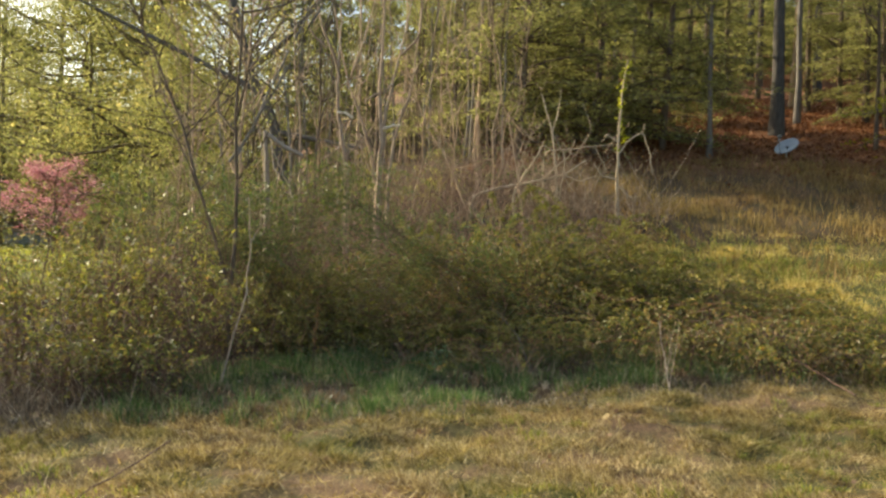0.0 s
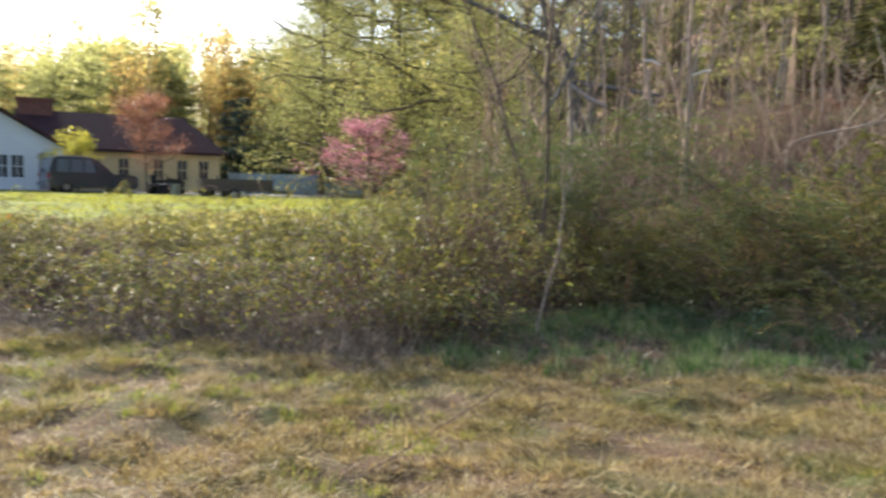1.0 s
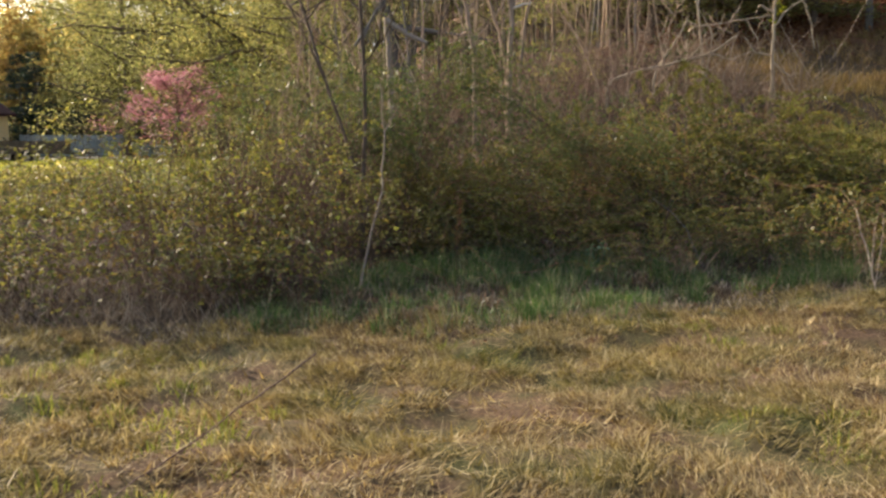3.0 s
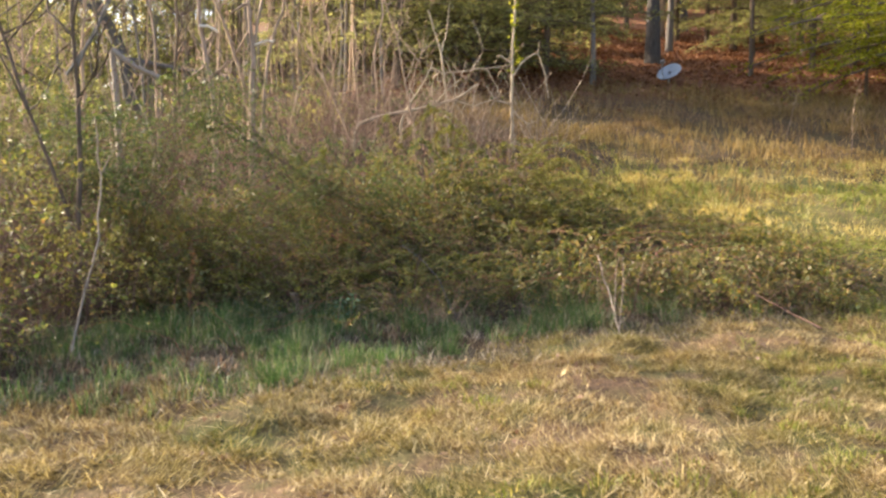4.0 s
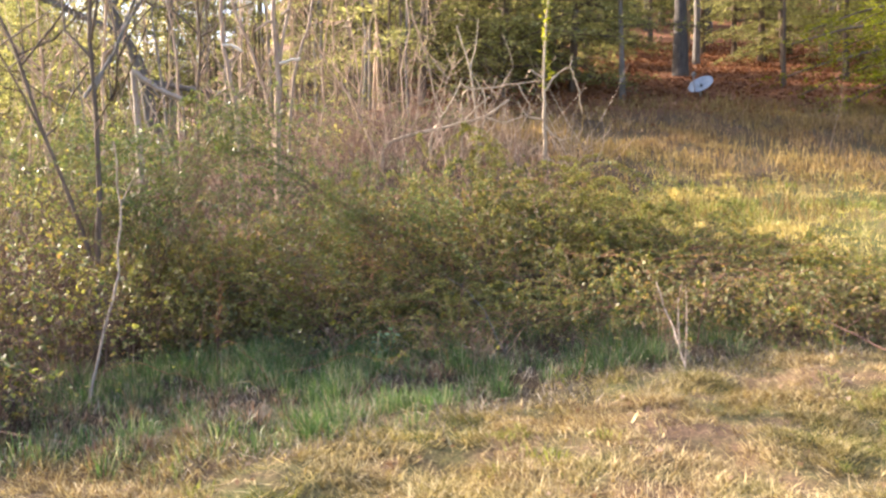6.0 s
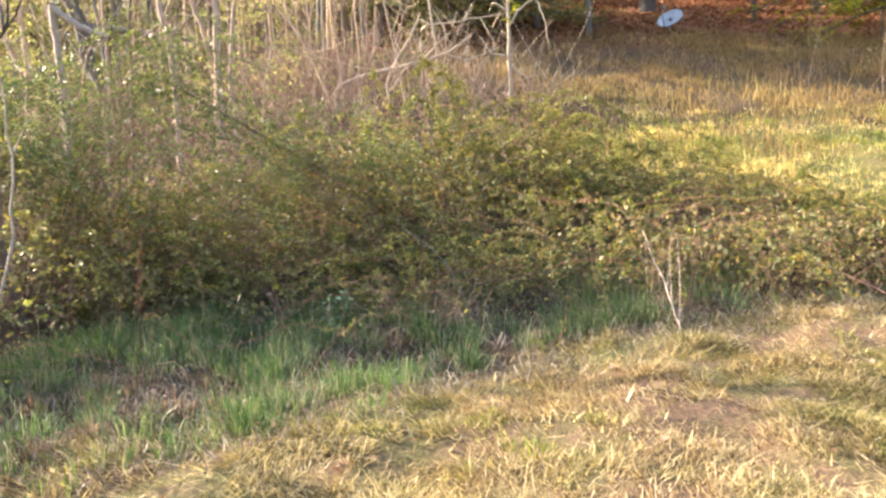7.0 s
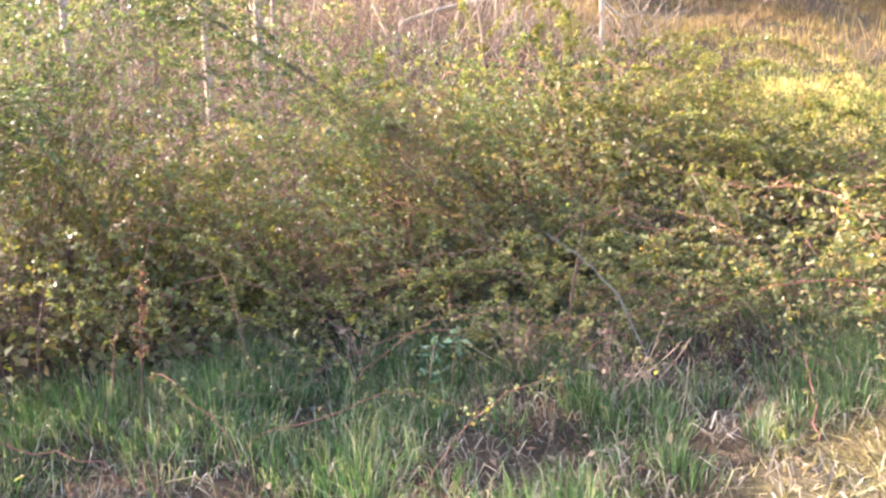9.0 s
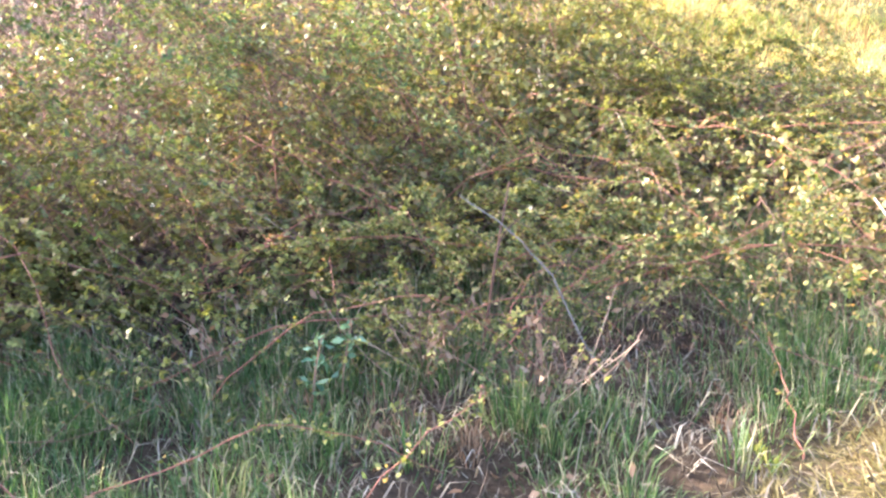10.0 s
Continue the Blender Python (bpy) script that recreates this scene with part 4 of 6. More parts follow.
def layered_tree(name, x, y, height, r0, seed, bark, leaf, count, size, lo=0.15, length=3.0, tiers=26, droop=-0.05, label="", group="", taper=0.8):
    """A tree whose boughs lie in flat, feathery layers."""
    rng = rng_of(5000 + seed)
    ob = thing(name, x, y, label=label, category="tree", group=group)
    k = 9
    t = np.linspace(0, 1, k)
    trunk = np.stack([0.02 * height * np.sin(3 * t), 0.015 * height * np.sin(2 * t + 1), t * height], 1)
    trunk[0, 2] = -0.2
    pieces = [tubes(trunk[None], (r0 * (1 - 0.88 * t))[None], 7)]
    f = lo + (0.98 - lo) * np.sort(rng.random(tiers * 2))
    az = rng.uniform(0, 2 * math.pi, tiers * 2)
    ln = length * (1 - taper * (f - lo) / (1 - lo)) * rng.uniform(0.6, 1.15, tiers * 2)
    p0 = np.stack([np.interp(f, t, trunk[:, 0]), np.interp(f, t, trunk[:, 1]), f * height], 1)
    d = np.stack([np.cos(az), np.sin(az), np.full_like(az, droop) + rng.normal(0, 0.08, len(az))], 1)
    boughs = bezier(p0, p0 + d * ln[:, None] * 0.5 + np.array([0, 0, 0.14]) * ln[:, None], p0 + d * ln[:, None], 6)
    pieces.append(tubes(boughs, (0.012 * ln[:, None] + 0.004) * np.linspace(1, 0.25, 6), 3))
    v, fc = join(pieces)
    part("trunk", mesh_of("trunk", v, fc), bark, ob)
    # flat sprays on both sides of each bough, needles and leaflets along them
    per = 9
    w = np.repeat(np.arange(len(boughs)), 2 * per)
    flip = np.tile(np.repeat([1.0, -1.0], per), len(boughs))
    tt = np.clip(0.1 + 0.9 * (np.tile(np.arange(per), 2 * len(boughs)) + rng.random(len(w))) / per, 0, 0.999) * 5
    j = tt.astype(int)
    foot = boughs[w, j] * (1 - (tt - j))[:, None] + boughs[w, j + 1] * (tt - j)[:, None]
    side = np.stack([-np.sin(az[w]), np.cos(az[w]), np.zeros(len(w))], 1) * flip[:, None]
    way = unit(d[w] * rng.uniform(0.5, 1.1, (len(w), 1)) + side * 0.75 + rng.normal(0, 0.1, (len(w), 3)))
    reach = ln[w] * (0.42 - 0.30 * tt / 5) * rng.uniform(0.5, 1.2, len(w)) + 0.08
    q = rng.choice(len(w), count, p=reach / reach.sum())
    u = rng.random(count)
    at = foot[q] + way[q] * (reach[q] * u)[:, None] + rng.normal(0, 0.02 + 0.012 * size / 0.1, (count, 3)) - np.array([0, 0, 0.16]) * (reach[q] * u * u)[:, None]
    ax = way[q] + 0.7 * rng.normal(size=(count, 3)) * np.array([1, 1, 0.3])
    v, fc = leaves(rng, at, size, 0.42, 0.5, ax)
    part("crown", mesh_of("crown", v, fc), leaf, ob, kind="stuff")
    return ob


def place(ob, x, y, turn, size, z=None):
    return copy_thing(ob, Matrix.Translation((x, y, (gz(x, y) if z is None else z))) @ pose(0, 0, 0, 0, 0, turn) @ Matrix.Scale(size, 4))


r = rng_of(77)
# the two-stemmed sapling in the brambles
tree("sapling_tree", -2.15, 9.3, 6.2, 0.026, 1, BROWN_BARK, GOLD_LEAF, 1300, 0.03, 10, 0.25, 2.3, 1.0, 6, 0.14, (0.03, 0.02), "thin young tree with sparse yellow-green leaves", group="saplings")
tree("sapling_tree", -2.0, 9.3, 6.0, 0.021, 2, BROWN_BARK, GOLD_LEAF, 1300, 0.03, 11, 0.2, 2.4, 0.95, 6, 0.14, (-0.42, 0.05), "thin leaning young tree with sparse yellow-green leaves", group="saplings")
ROSE = "tall arching wild rose thicket climbing round the saplings"
bramble(-2.1, 9.8, 0.5, 0.4, 1.9, 110, 42000, 80, 0.023, ROSE_LEAF, ROSE, arch=(2.0, 0.4, 3.7))
bramble(-2.9, 9.5, 0.6, 0.4, 1.8, 90, 36000, 83, 0.024, ROSE_LEAF, ROSE, arch=(1.8, 0.2, 3.1))
bramble(-1.3, 10.1, 0.6, 0.4, 1.3, 70, 34000, 81, 0.022, ROSE_LEAF, ROSE, arch=(1.9, 0.4, 1.9))
bramble(-3.0, 10.2, 0.9, 0.6, 2.0, 110, 32000, 82, 0.024, ROSE_LEAF, ROSE, sweep=0.4)
# extra clump at the back, added to cast shade on the mound's left
bramble(-3.7, 11.4, 0.9, 0.6, 1.9, 100, 22000, 84, 0.026, ROSE_LEAF, ROSE, sweep=0.3)

# the big yellow-green trees beyond
big = tree("spring_tree", -15.6, 39.6, 15.5, 0.2, 3, BROWN_BARK, SPRING_LEAF, 17000, 0.15, 40, 0.04, 5.6, 0.25, 7, 0.6, (0.06, 0), "broad tree in yellow-green spring leaf", group="garden trees")
for ang, d, size in ((-26.5, 54, 1.15), (-15.5, 37, 0.9), (-29.5, 58, 1.1), (-18.0, 31, 0.5), (-27.5, 66, 0.9), (-24.0, 47, 0.95), (-22.0, 61, 1.15), (-30.5, 74, 1.0), (-28.0, 80, 1.05), (-25.2, 76, 1.0), (-33.0, 84, 0.8), (-20.0, 72, 1.0)):
    place(big, d * math.sin(radians(ang)), d * math.cos(radians(ang)), r.uniform(0, 360), size)

# pale dead stems and thin young trees of the thicket
dead = [tree("dead_sapling", -3.2 + 0.75 * i, 15.2 + 0.45 * i, 4.6 + 0.5 * i, 0.018, 20 + i, TAN_BARK, GOLD_LEAF, 140, 0.036, 9, 0.15, 1.5, 0.95, 3, 0.12, (r.uniform(-.2, .2), r.uniform(-.1, .1)), "leafless pale brown sapling in the thicket", group="thicket saplings", wob=0.075) for i in range(6)]
for i, (px, py, hh, lx) in enumerate(((-2.6, 15.4, 6.2, 0.08), (-3.9, 15.2, 6.4, 0.05), (-4.8, 16.0, 6.0, -0.06))):
    tree("tan_sapling", px, py, hh, 0.034 + 0.006 * (i % 2), 120 + i, TAN_BARK if i % 3 else BROWN_BARK, GOLD_LEAF, 260, 0.036, 11, 0.22, 2.0, 0.95, 4, 0.12, (lx, 0), "tan-barked leafless young tree in the thicket", group="thicket saplings", wob=0.04)
for i in range(16):
    px, py = r.uniform(-6.0, 1.2), r.uniform(14.6, 20)
    copy_thing(dead[i % 6], Matrix.Translation((px, py, gz(px, py))) @ pose(0, 0, 0, r.normal(0, 7), r.normal(0, 9), r.uniform(0, 360)) @ Matrix.Scale(r.uniform(0.5, 1.1), 4))

for i, (px, py, rad, hh) in enumerate(((-3.2, 15.2, 1.3, 1.2), (-5.2, 14.2, 1.4, 1.2), (-4.2, 17.8, 1.6, 1.6), (-1.2, 16.8, 1.4, 1.1), (-6.3, 19.5, 1.7, 1.6), (-2.2, 20.4, 1.7, 1.5), (0.6, 18.6, 1.4, 1.1), (-8.0, 23.0, 1.8, 1.6), (-4.5, 23.5, 1.8, 1.6))):
    bramble(px, py, rad, rad, hh, 130, 11000, 200 + i, 0.036, GOLD_LEAF if i % 2 else ROSE_LEAF, "straggling thicket bush with sparse new leaves")

# cedars of the wood's edge
cedar = [layered_tree("cedar_tree", 1.2 + 2.1 * i, 22.5 + 1.3 * i, 10.5 + i, 0.11, 30 + i, BROWN_BARK, CEDAR_LEAF, 17000, 0.115, 0.02, 3.3, 48, -0.05, "dark green feathery cedar at the edge of the wood", "wood edge trees") for i in range(3)]
for px, py, s in ((-0.6, 25.5, 0.7), (3.0, 26.5, 1.1), (5.6, 29.0, 1.05), (0.2, 28.0, 1.1), (2.2, 30.5, 1.1), (7.6, 33.0, 1.0), (15.0, 33.0, 0.9), (18.0, 38.0, 1.1), (11.5, 41.0, 1.1), (24.0, 36.0, 1.0), (20.0, 31.0, 0.9), (-0.6, 33.5, 1.0), (17.0, 30.0, 1.1), (21.5, 34.0, 1.2), (14.8, 37.0, 1.1), (27.0, 40.0, 1.3), (23.0, 29.0, 1.0)):
    place(cedar[int(r.integers(0, 3))], px, py, r.uniform(0, 360), s)

# the fresh green layered tree at the wood's edge and its neighbours
beech = layered_tree("hemlock_tree", 14.2, 19.6, 9.5, 0.12, 40, BROWN_BARK, FRESH_LEAF, 46000, 0.105, 0.13, 5.4, 46, -0.08, "bright yellow-green layered young tree lit by the sun", "wood edge trees", 0.5)
for px, py, s in ((17.6, 18.4, 1.0), (20.5, 22.0, 1.15), (19.0, 25.5, 1.1)):
    place(beech, px, py, r.uniform(0, 360), s)

# thin grey poles of the young growth behind the thicket
pole = [tree("pole_tree", -4.6 + 1.5 * i, 22.5 + 1.4 * i, 7.5, 0.045, 150 + i, [GREY_BARK, TAN_BARK, BROWN_BARK][i], WOOD_LEAF, 320, 0.07, 12, 0.25, 1.7, 0.9, 4, 0.12, (0.05 * (i - 1), 0), "thin grey young tree crowded behind the thicket", group="thicket saplings", wob=0.03, thick=0.6, twig=0.004) for i in range(3)]
for i in range(40):
    ang, d = radians(-17 + 20 * ((i * 0.618) % 1.0)), 19 + 13 * ((i * 0.382) % 1.0)
    place(pole[i % 3], d * math.sin(ang), 2 + d * math.cos(ang), 47.0 * i, 0.75 + 0.4 * ((i * 0.29) % 1.0))

# tall straight trunks
pine = tree("tall_tree", 10.2, 30.2, 23, 0.22, 50, DARK_BARK, WOOD_LEAF, 3000, 0.17, 20, 0.42, 4.0, 0.4, 5, 0.55, label="tall straight grey-barked tree in the wood", group="woodland trees", wob=0.006)
slim = [tree("slim_tree", 12.2 + 3 * i, 34.0 + i, 17 + i, 0.12, 52 + i, [GREY_BARK, BROWN_BARK, TAN_BARK][i], WOOD_LEAF, 1900, 0.17, 13, 0.32, 3.4, 0.5, 4, 0.5, label="slim woodland tree with thin spring leaves", group="woodland trees", wob=0.012) for i in range(3)]
for px, py, s in ((6.5, 24.3, 0.62), (11.9, 26.5, 0.55), (13.8, 21.5, 0.42), (12.6, 21.8, 0.36), (9.2, 36.0, 0.95), (15.2, 29.0, 0.75), (14.0, 38.0, 1.0)):
    place(slim[int(r.integers(0, 3))], px, py, r.uniform(0, 360), s)
under = [layered_tree("understory_tree", 2.0 + 5 * i, 36.0 + 2 * i, 7.5, 0.07, 45 + i, BROWN_BARK, [WOOD_LEAF, CEDAR_LEAF][i], 2200, 0.22, 0.05, 3.0, 10, 0.05, "small leafy understory tree in the wood", "woodland trees", 0.6) for i in range(2)]
n = 0
while n < 46:
    px, py = r.uniform(-20, 46), r.uniform(33, 72)
    if math.degrees(math.atan2(px, py)) < -21 or (8 < px < 16 and py < 44):
        continue
    place(under[n % 2], px, py, r.uniform(0, 360), r.uniform(0.7, 1.5))
    n += 1
n = 0
while n < 62:
    px, py = r.uniform(-22, 52), r.uniform(29, 78)
    if math.degrees(math.atan2(px, py)) < -21:
        continue
    if math.hypot(px - 12.1, py - 32.1) < 1.0:
        px, py = 1.35 * px, 1.35 * py
    place(slim[n % 3] if n % 5 else pine, px, py, r.uniform(0, 360), r.uniform(0.65, 1.15))
    n += 1

for i in range(30):
    px, py = r.uniform(-18, 70), r.uniform(72, 112)
    place(under[i % 2], px, py, r.uniform(0, 360), r.uniform(1.0, 1.8))

for i in range(60):
    px, py = r.uniform(4, 44), r.uniform(47, 76)
    place(under[i % 2], px, py, r.uniform(0, 360), r.uniform(0.45, 1.0))

for px, py, k in ((-5.2, 33.5, 0.9), (-6.6, 37.0, 1.1), (-4.0, 36.0, 1.0), (-8.4, 46.0, 1.3), (-6.4, 50.0, 1.3), (8.6, 44.5, 0.6), (12.6, 47.0, 0.7), (10.4, 50.0, 0.8), (14.5, 52.0, 0.8), (16.0, 58.0, 0.8), (18.6, 60.0, 0.7), (20.4, 57.0, 0.7), (22.6, 60.5, 0.8), (25.0, 58.0, 0.7), (13.2, 57.5, 0.7), (27.5, 60.0, 0.8), (21.5, 64.0, 0.8), (17.4, 64.0, 0.8)):
    place(under[int(px) % 2], px, py, r.uniform(0, 360), k)

# bare saplings on the right before the wood
bare = [tree("bare_sapling", (10.54, 12.6, 11.3)[i], (14.9, 14.8, 15.3)[i], 2.3, 0.009, 60 + i, TAN_BARK, FRESH_LEAF, 40, 0.04, 9, 0.15, 0.8, 1.0, 3, 0.08, (r.uniform(-.14, .14), r.uniform(-.1, .1)), "bare thin branching sapling at the edge of the lawn", group="edge saplings", wob=0.06, thick=0.4, twig=0.0022) for i in range(3)]
for px, py, s in ((10.0, 15.6, 0.6), (13.6, 15.6, 1.0), (14.6, 16.4, 1.1), (9.0, 16.4, 0.6), (15.6, 15.4, 0.9), (13.0, 17.0, 1.0), (8.4, 17.6, 0.7), (16.5, 17.2, 1.2)):
    place(bare[int(r.integers(0, 3))], px, py, r.uniform(0, 360), s)

# redbud in flower
tree("redbud_tree", -16.3, 33.2, 3.3, 0.07, 70, BROWN_BARK, PINK_BLOOM, 5600, 0.085, 26, 0.14, 2.5, 0.38, 8, 0.15, label="redbud covered in pink blossom on the lawn")

# far trees round the garden and behind the house
far = [tree("far_tree", (-52, -60)[i], (62, 45)[i], 15, 0.2, 80 + i, BROWN_BARK, [HAZE_GOLD, HAZE_GREEN][i], 1500, 0.46, 14, 0.10, 4.2, 0.5, 3, 0.85, label="tall tree in thin spring leaf behind the house", group="far trees") for i in range(2)]
for i in range(120):
    ang, d = radians(r.uniform(-88, -17)), r.uniform(70, 104)
    place(far[i % 2] if i % 4 else slim[i % 3], d * math.sin(ang), d * math.cos(ang), r.uniform(0, 360), r.uniform(0.5, 0.8))
wood_far = [tree("far_wood_tree", (30, 44, -24)[i], (92, 96, 104)[i], 17 + i, 0.16, 180 + i, [GREY_BARK, BROWN_BARK, GREY_BARK][i], [WOOD_LEAF, CEDAR_LEAF, HAZE_GOLD][i], 2600, 0.40, 26, 0.03, 4.4, 0.45, 4, 0.8, label="tall tree of the distant wood in thin spring leaf", group="far wood") for i in range(3)]
for i in range(48):
    ang, d = radians(-20 + 84 * ((i * 0.618) % 1.0)), r.uniform(90, 132)
    place(wood_far[i % 3 if i % 2 else 1], d * math.sin(ang), d * math.cos(ang), r.uniform(0, 360), r.uniform(0.55, 0.85))
for i in range(150):
    deg, d = -98 + 82 * ((i * 0.618) % 1.0), r.uniform(104, 150)
    ang = radians(deg)
    place(wood_far[2] if i % 3 else far[i % 2], d * math.sin(ang), d * math.cos(ang), r.uniform(0, 360), r.uniform(0.55, 0.85) if deg > -47 else r.uniform(0.35, 0.6))
for i in range(22):
    ang, d = radians(14 + 0.9 * i), r.uniform(70, 84)
    place(under[i % 2], d * math.sin(ang), d * math.cos(ang), r.uniform(0, 360), r.uniform(0.7, 1.0))
russet = tree("russet_tree", -46, 64, 13, 0.18, 88, BROWN_BARK, BUD_LEAF, 1300, 0.42, 13, 0.12, 3.4, 0.6, 3, 0.8, label="tree with russet spring buds behind the house", group="far trees")
for i in range(22):
    ang, d = radians(r.uniform(-62, -22)), r.uniform(66, 84)
    place(russet, d * math.sin(ang), d * math.cos(ang), r.uniform(0, 360), r.uniform(0.55, 0.8))
for i in range(30):
    ang, d = radians(-87 + 74 * i / 30 + r.uniform(-1, 1)), r.uniform(66, 74)
    place(under[i % 2], d * math.sin(ang), d * math.cos(ang), r.uniform(0, 360), r.uniform(0.7, 1.25))
for i in range(26):
    ang, d = radians(-76 + 56 * i / 26 + r.uniform(-1, 1)), r.uniform(76, 86)
    place(under[i % 2], d * math.sin(ang), d * math.cos(ang), r.uniform(0, 360), r.uniform(1.1, 1.5))
for i in range(9):
    ang, d = radians(r.uniform(-34, -25)), r.uniform(58, 74)
    place(under[i % 2], d * math.sin(ang), d * math.cos(ang), r.uniform(0, 360), r.uniform(0.9, 1.3))
for ang, d, s in ((-63, 52, 0.8), (-67, 60, 0.9), (-59, 66, 0.8), (-71, 48, 0.75), (-24, 52, 0.85), (-19, 44, 0.8), (-21, 62, 1.0), (-26, 64, 0.7)):
    place(far[0], d * math.sin(radians(ang)), d * math.cos(radians(ang)), r.uniform(0, 360), s)
for ang, d, s in ((-54.5, 66, 0.62), (-57.5, 56, 0.6), (-60.5, 50, 0.62), (-63.5, 58, 0.7), (-66, 47, 0.6), (-50.5, 74, 0.62), (-70, 55, 0.7)):
    place(big, d * math.sin(radians(ang)), d * math.cos(radians(ang)), r.uniform(0, 360), s)
SPRUCE_LEAF = leaf_mat("blue_spruce_needles", [(0.0, (0.018, 0.035, 0.034)), (0.7, (0.04, 0.07, 0.06)), (1.0, (0.08, 0.12, 0.09))], 0.2, 0.6)
spruce = layered_tree("spruce_tree", -35.4, 51.4, 6.6, 0.12, 34, BROWN_BARK, SPRUCE_LEAF, 5200, 0.2, 0.04, 2.6, 40, -0.12, "dark blue-green spruce behind the garden", "garden conifers", 0.9)
for px, py, k in ((-38.0, 53.4, 1.0), (-32.6, 52.6, 0.85), (-33.6, 50.2, 0.5), (-30.4, 53.2, 0.6)):
    place(spruce, px, py, r.uniform(0, 360), k)
tree("oak_tree", -27.6, 18.1, 11.5, 0.37, 90, BROWN_BARK, GOLD_LEAF, 7000, 0.11, 22, 0.36, 5.0, 0.7, 8, 0.5, (-0.13, -0.2), "large old tree with heavy limbs and thin new leaves", wob=0.012, thick=1.8)
tree("yellow_shrub", -36.3, 37.3, 2.7, 0.05, 91, BROWN_BARK, YELLOW_BLOOM, 3000, 0.13, 26, 0.05, 2.1, 0.65, 6, 0.12, label="bright yellow flowering shrub before the house", category="shrub")
tree("red_tree", -33.0, 39.0, 5.0, 0.07, 92, BROWN_BARK, RED_LEAF, 6000, 0.10, 26, 0.26, 2.7, 0.55, 8, 0.22, label="small tree with coppery red new leaves")
tree("small_tree", -38.4, 32.0, 2.7, 0.06, 93, BROWN_BARK, DULL_LEAF, 1500, 0.10, 20, 0.3, 1.5, 0.5, 7, 0.15, label="small dark-leaved tree before the white gable")


def shrub(x, y, radius, h, seed, leaf, label):
    rng = rng_of(7000 + seed)
    ob = thing("clipped_shrub", x, y, label=label, category="shrub", group="garden shrubs")
    n = 4600
    d = unit(rng.normal(size=(n, 3)))
    d[:, 2] = np.abs(d[:, 2])
    at = d * np.array([radius, radius, h]) * (0.72 + 0.3 * rng.random((n, 1)))
    v, f = leaves(rng, at, 0.09, 0.6, 0.1)
    part("foliage", mesh_of("foliage", v, f), leaf, ob, kind="stuff")
    p0 = np.zeros((14, 3))
    p2 = unit(rng.normal(size=(14, 3)) + np.array([0, 0, 1.2])) * np.array([radius, radius, h]) * 0.85
    v, f = tubes(bezier(p0, p2 * 0.5 + np.array([0, 0, 0.1]), p2, 5), np.full((14, 5), 0.012), 4)
    part("stems", mesh_of("stems", v, f), BROWN_BARK, ob, kind="stuff")
    return ob


shrub(-20.6, 15.9, 0.40, 0.74, 1, CEDAR_LEAF, "round dark evergreen shrub by the drive")
shrub(-20.1, 16.5, 0.36, 0.68, 2, CEDAR_LEAF, "round dark evergreen shrub by the drive")
for i, (px, py, rad, h) in enumerate(((-10.3, 14.5, 1.2, 0.42), (-12.4, 11.6, 1.6, 0.32), (-9.6, 11.6, 1.3, 0.5), (-13.4, 9.6, 1.6, 0.6), (-7.6, 12.6, 1.3, 0.62), (-11.6, 8.6, 1.4, 0.55), (-16.4, 12.6, 1.6, 0.5))):
    shrub(px, py, rad, h, 10 + i, [GOLD_LEAF, BRONZE_LEAF][i % 2], "loose yellow-green bush at the back of the thicket")

# ---- house ----
WHITE_SIDING = rough_mat("white_siding", (0.60, 0.58, 0.55), (0.76, 0.74, 0.70), 1.5, 0.7, 0.05, (1, 1, 14))
YELLOW_SIDING = rough_mat("yellow_siding", (0.58, 0.42, 0.20), (0.72, 0.55, 0.28), 1.5, 0.7, 0.05, (1, 1, 14))
SHINGLE = rough_mat("brown_shingles", (0.03, 0.014, 0.013), (0.075, 0.032, 0.029), 5.0, 0.9, 0.4, (1, 1, 6))
BRICK = rough_mat("chimney_brick", (0.12, 0.05, 0.035), (0.26, 0.12, 0.085), 6.0, 0.9, 0.4)
TRIM = plain_mat("white_trim", (0.75, 0.74, 0.72), 0.5)
DARK_GLASS = plain_mat("dark_window_glass", (0.03, 0.035, 0.04), 0.06)
DOOR_PAINT = plain_mat("door_paint", (0.30, 0.24, 0.20), 0.5)


def prism(points, depth0, depth1):
    """A gable or wedge: outline in x, z, run from y depth0 to depth1."""
    bm = bmesh.new()
    a = [bm.verts.new((px, depth0, pz)) for px, pz in points]
    b = [bm.verts.new((px, depth1, pz)) for px, pz in points]
    bm.faces.new(a)
    bm.faces.new(b[::-1])
    for i in range(len(a)):
        j = (i + 1) % len(a)
        bm.faces.new((a[j], a[i], b[i], b[j]))
    bmesh.ops.recalc_face_normals(bm, faces=bm.faces)
    return bm


def window_on(ob, x, z, w, h, y, trim):
    bm = bmesh.new()
    for x0, z0, x1, z1 in ((x - w / 2 - .07, z - .07, x - w / 2, z + h + .07), (x + w / 2, z - .07, x + w / 2 + .07, z + h + .07), (x - w / 2, z + h, x + w / 2, z + h + .07), (x - w / 2, z - .07, x + w / 2, z), (x - .02, z, x + .02, z + h), (x - w / 2, z + h / 2 - .02, x - .02, z + h / 2 + .02), (x + .02, z + h / 2 - .02, x + w / 2, z + h / 2 + .02)):
        box(bm, x0, y - 0.06, z0, x1, y - 0.002, z1)
    win = part("window", bm, trim, ob)
    part("pane", boxed(x - w / 2, y - 0.03, z, x + w / 2, y - 0.004, z + h), DARK_GLASS, win)


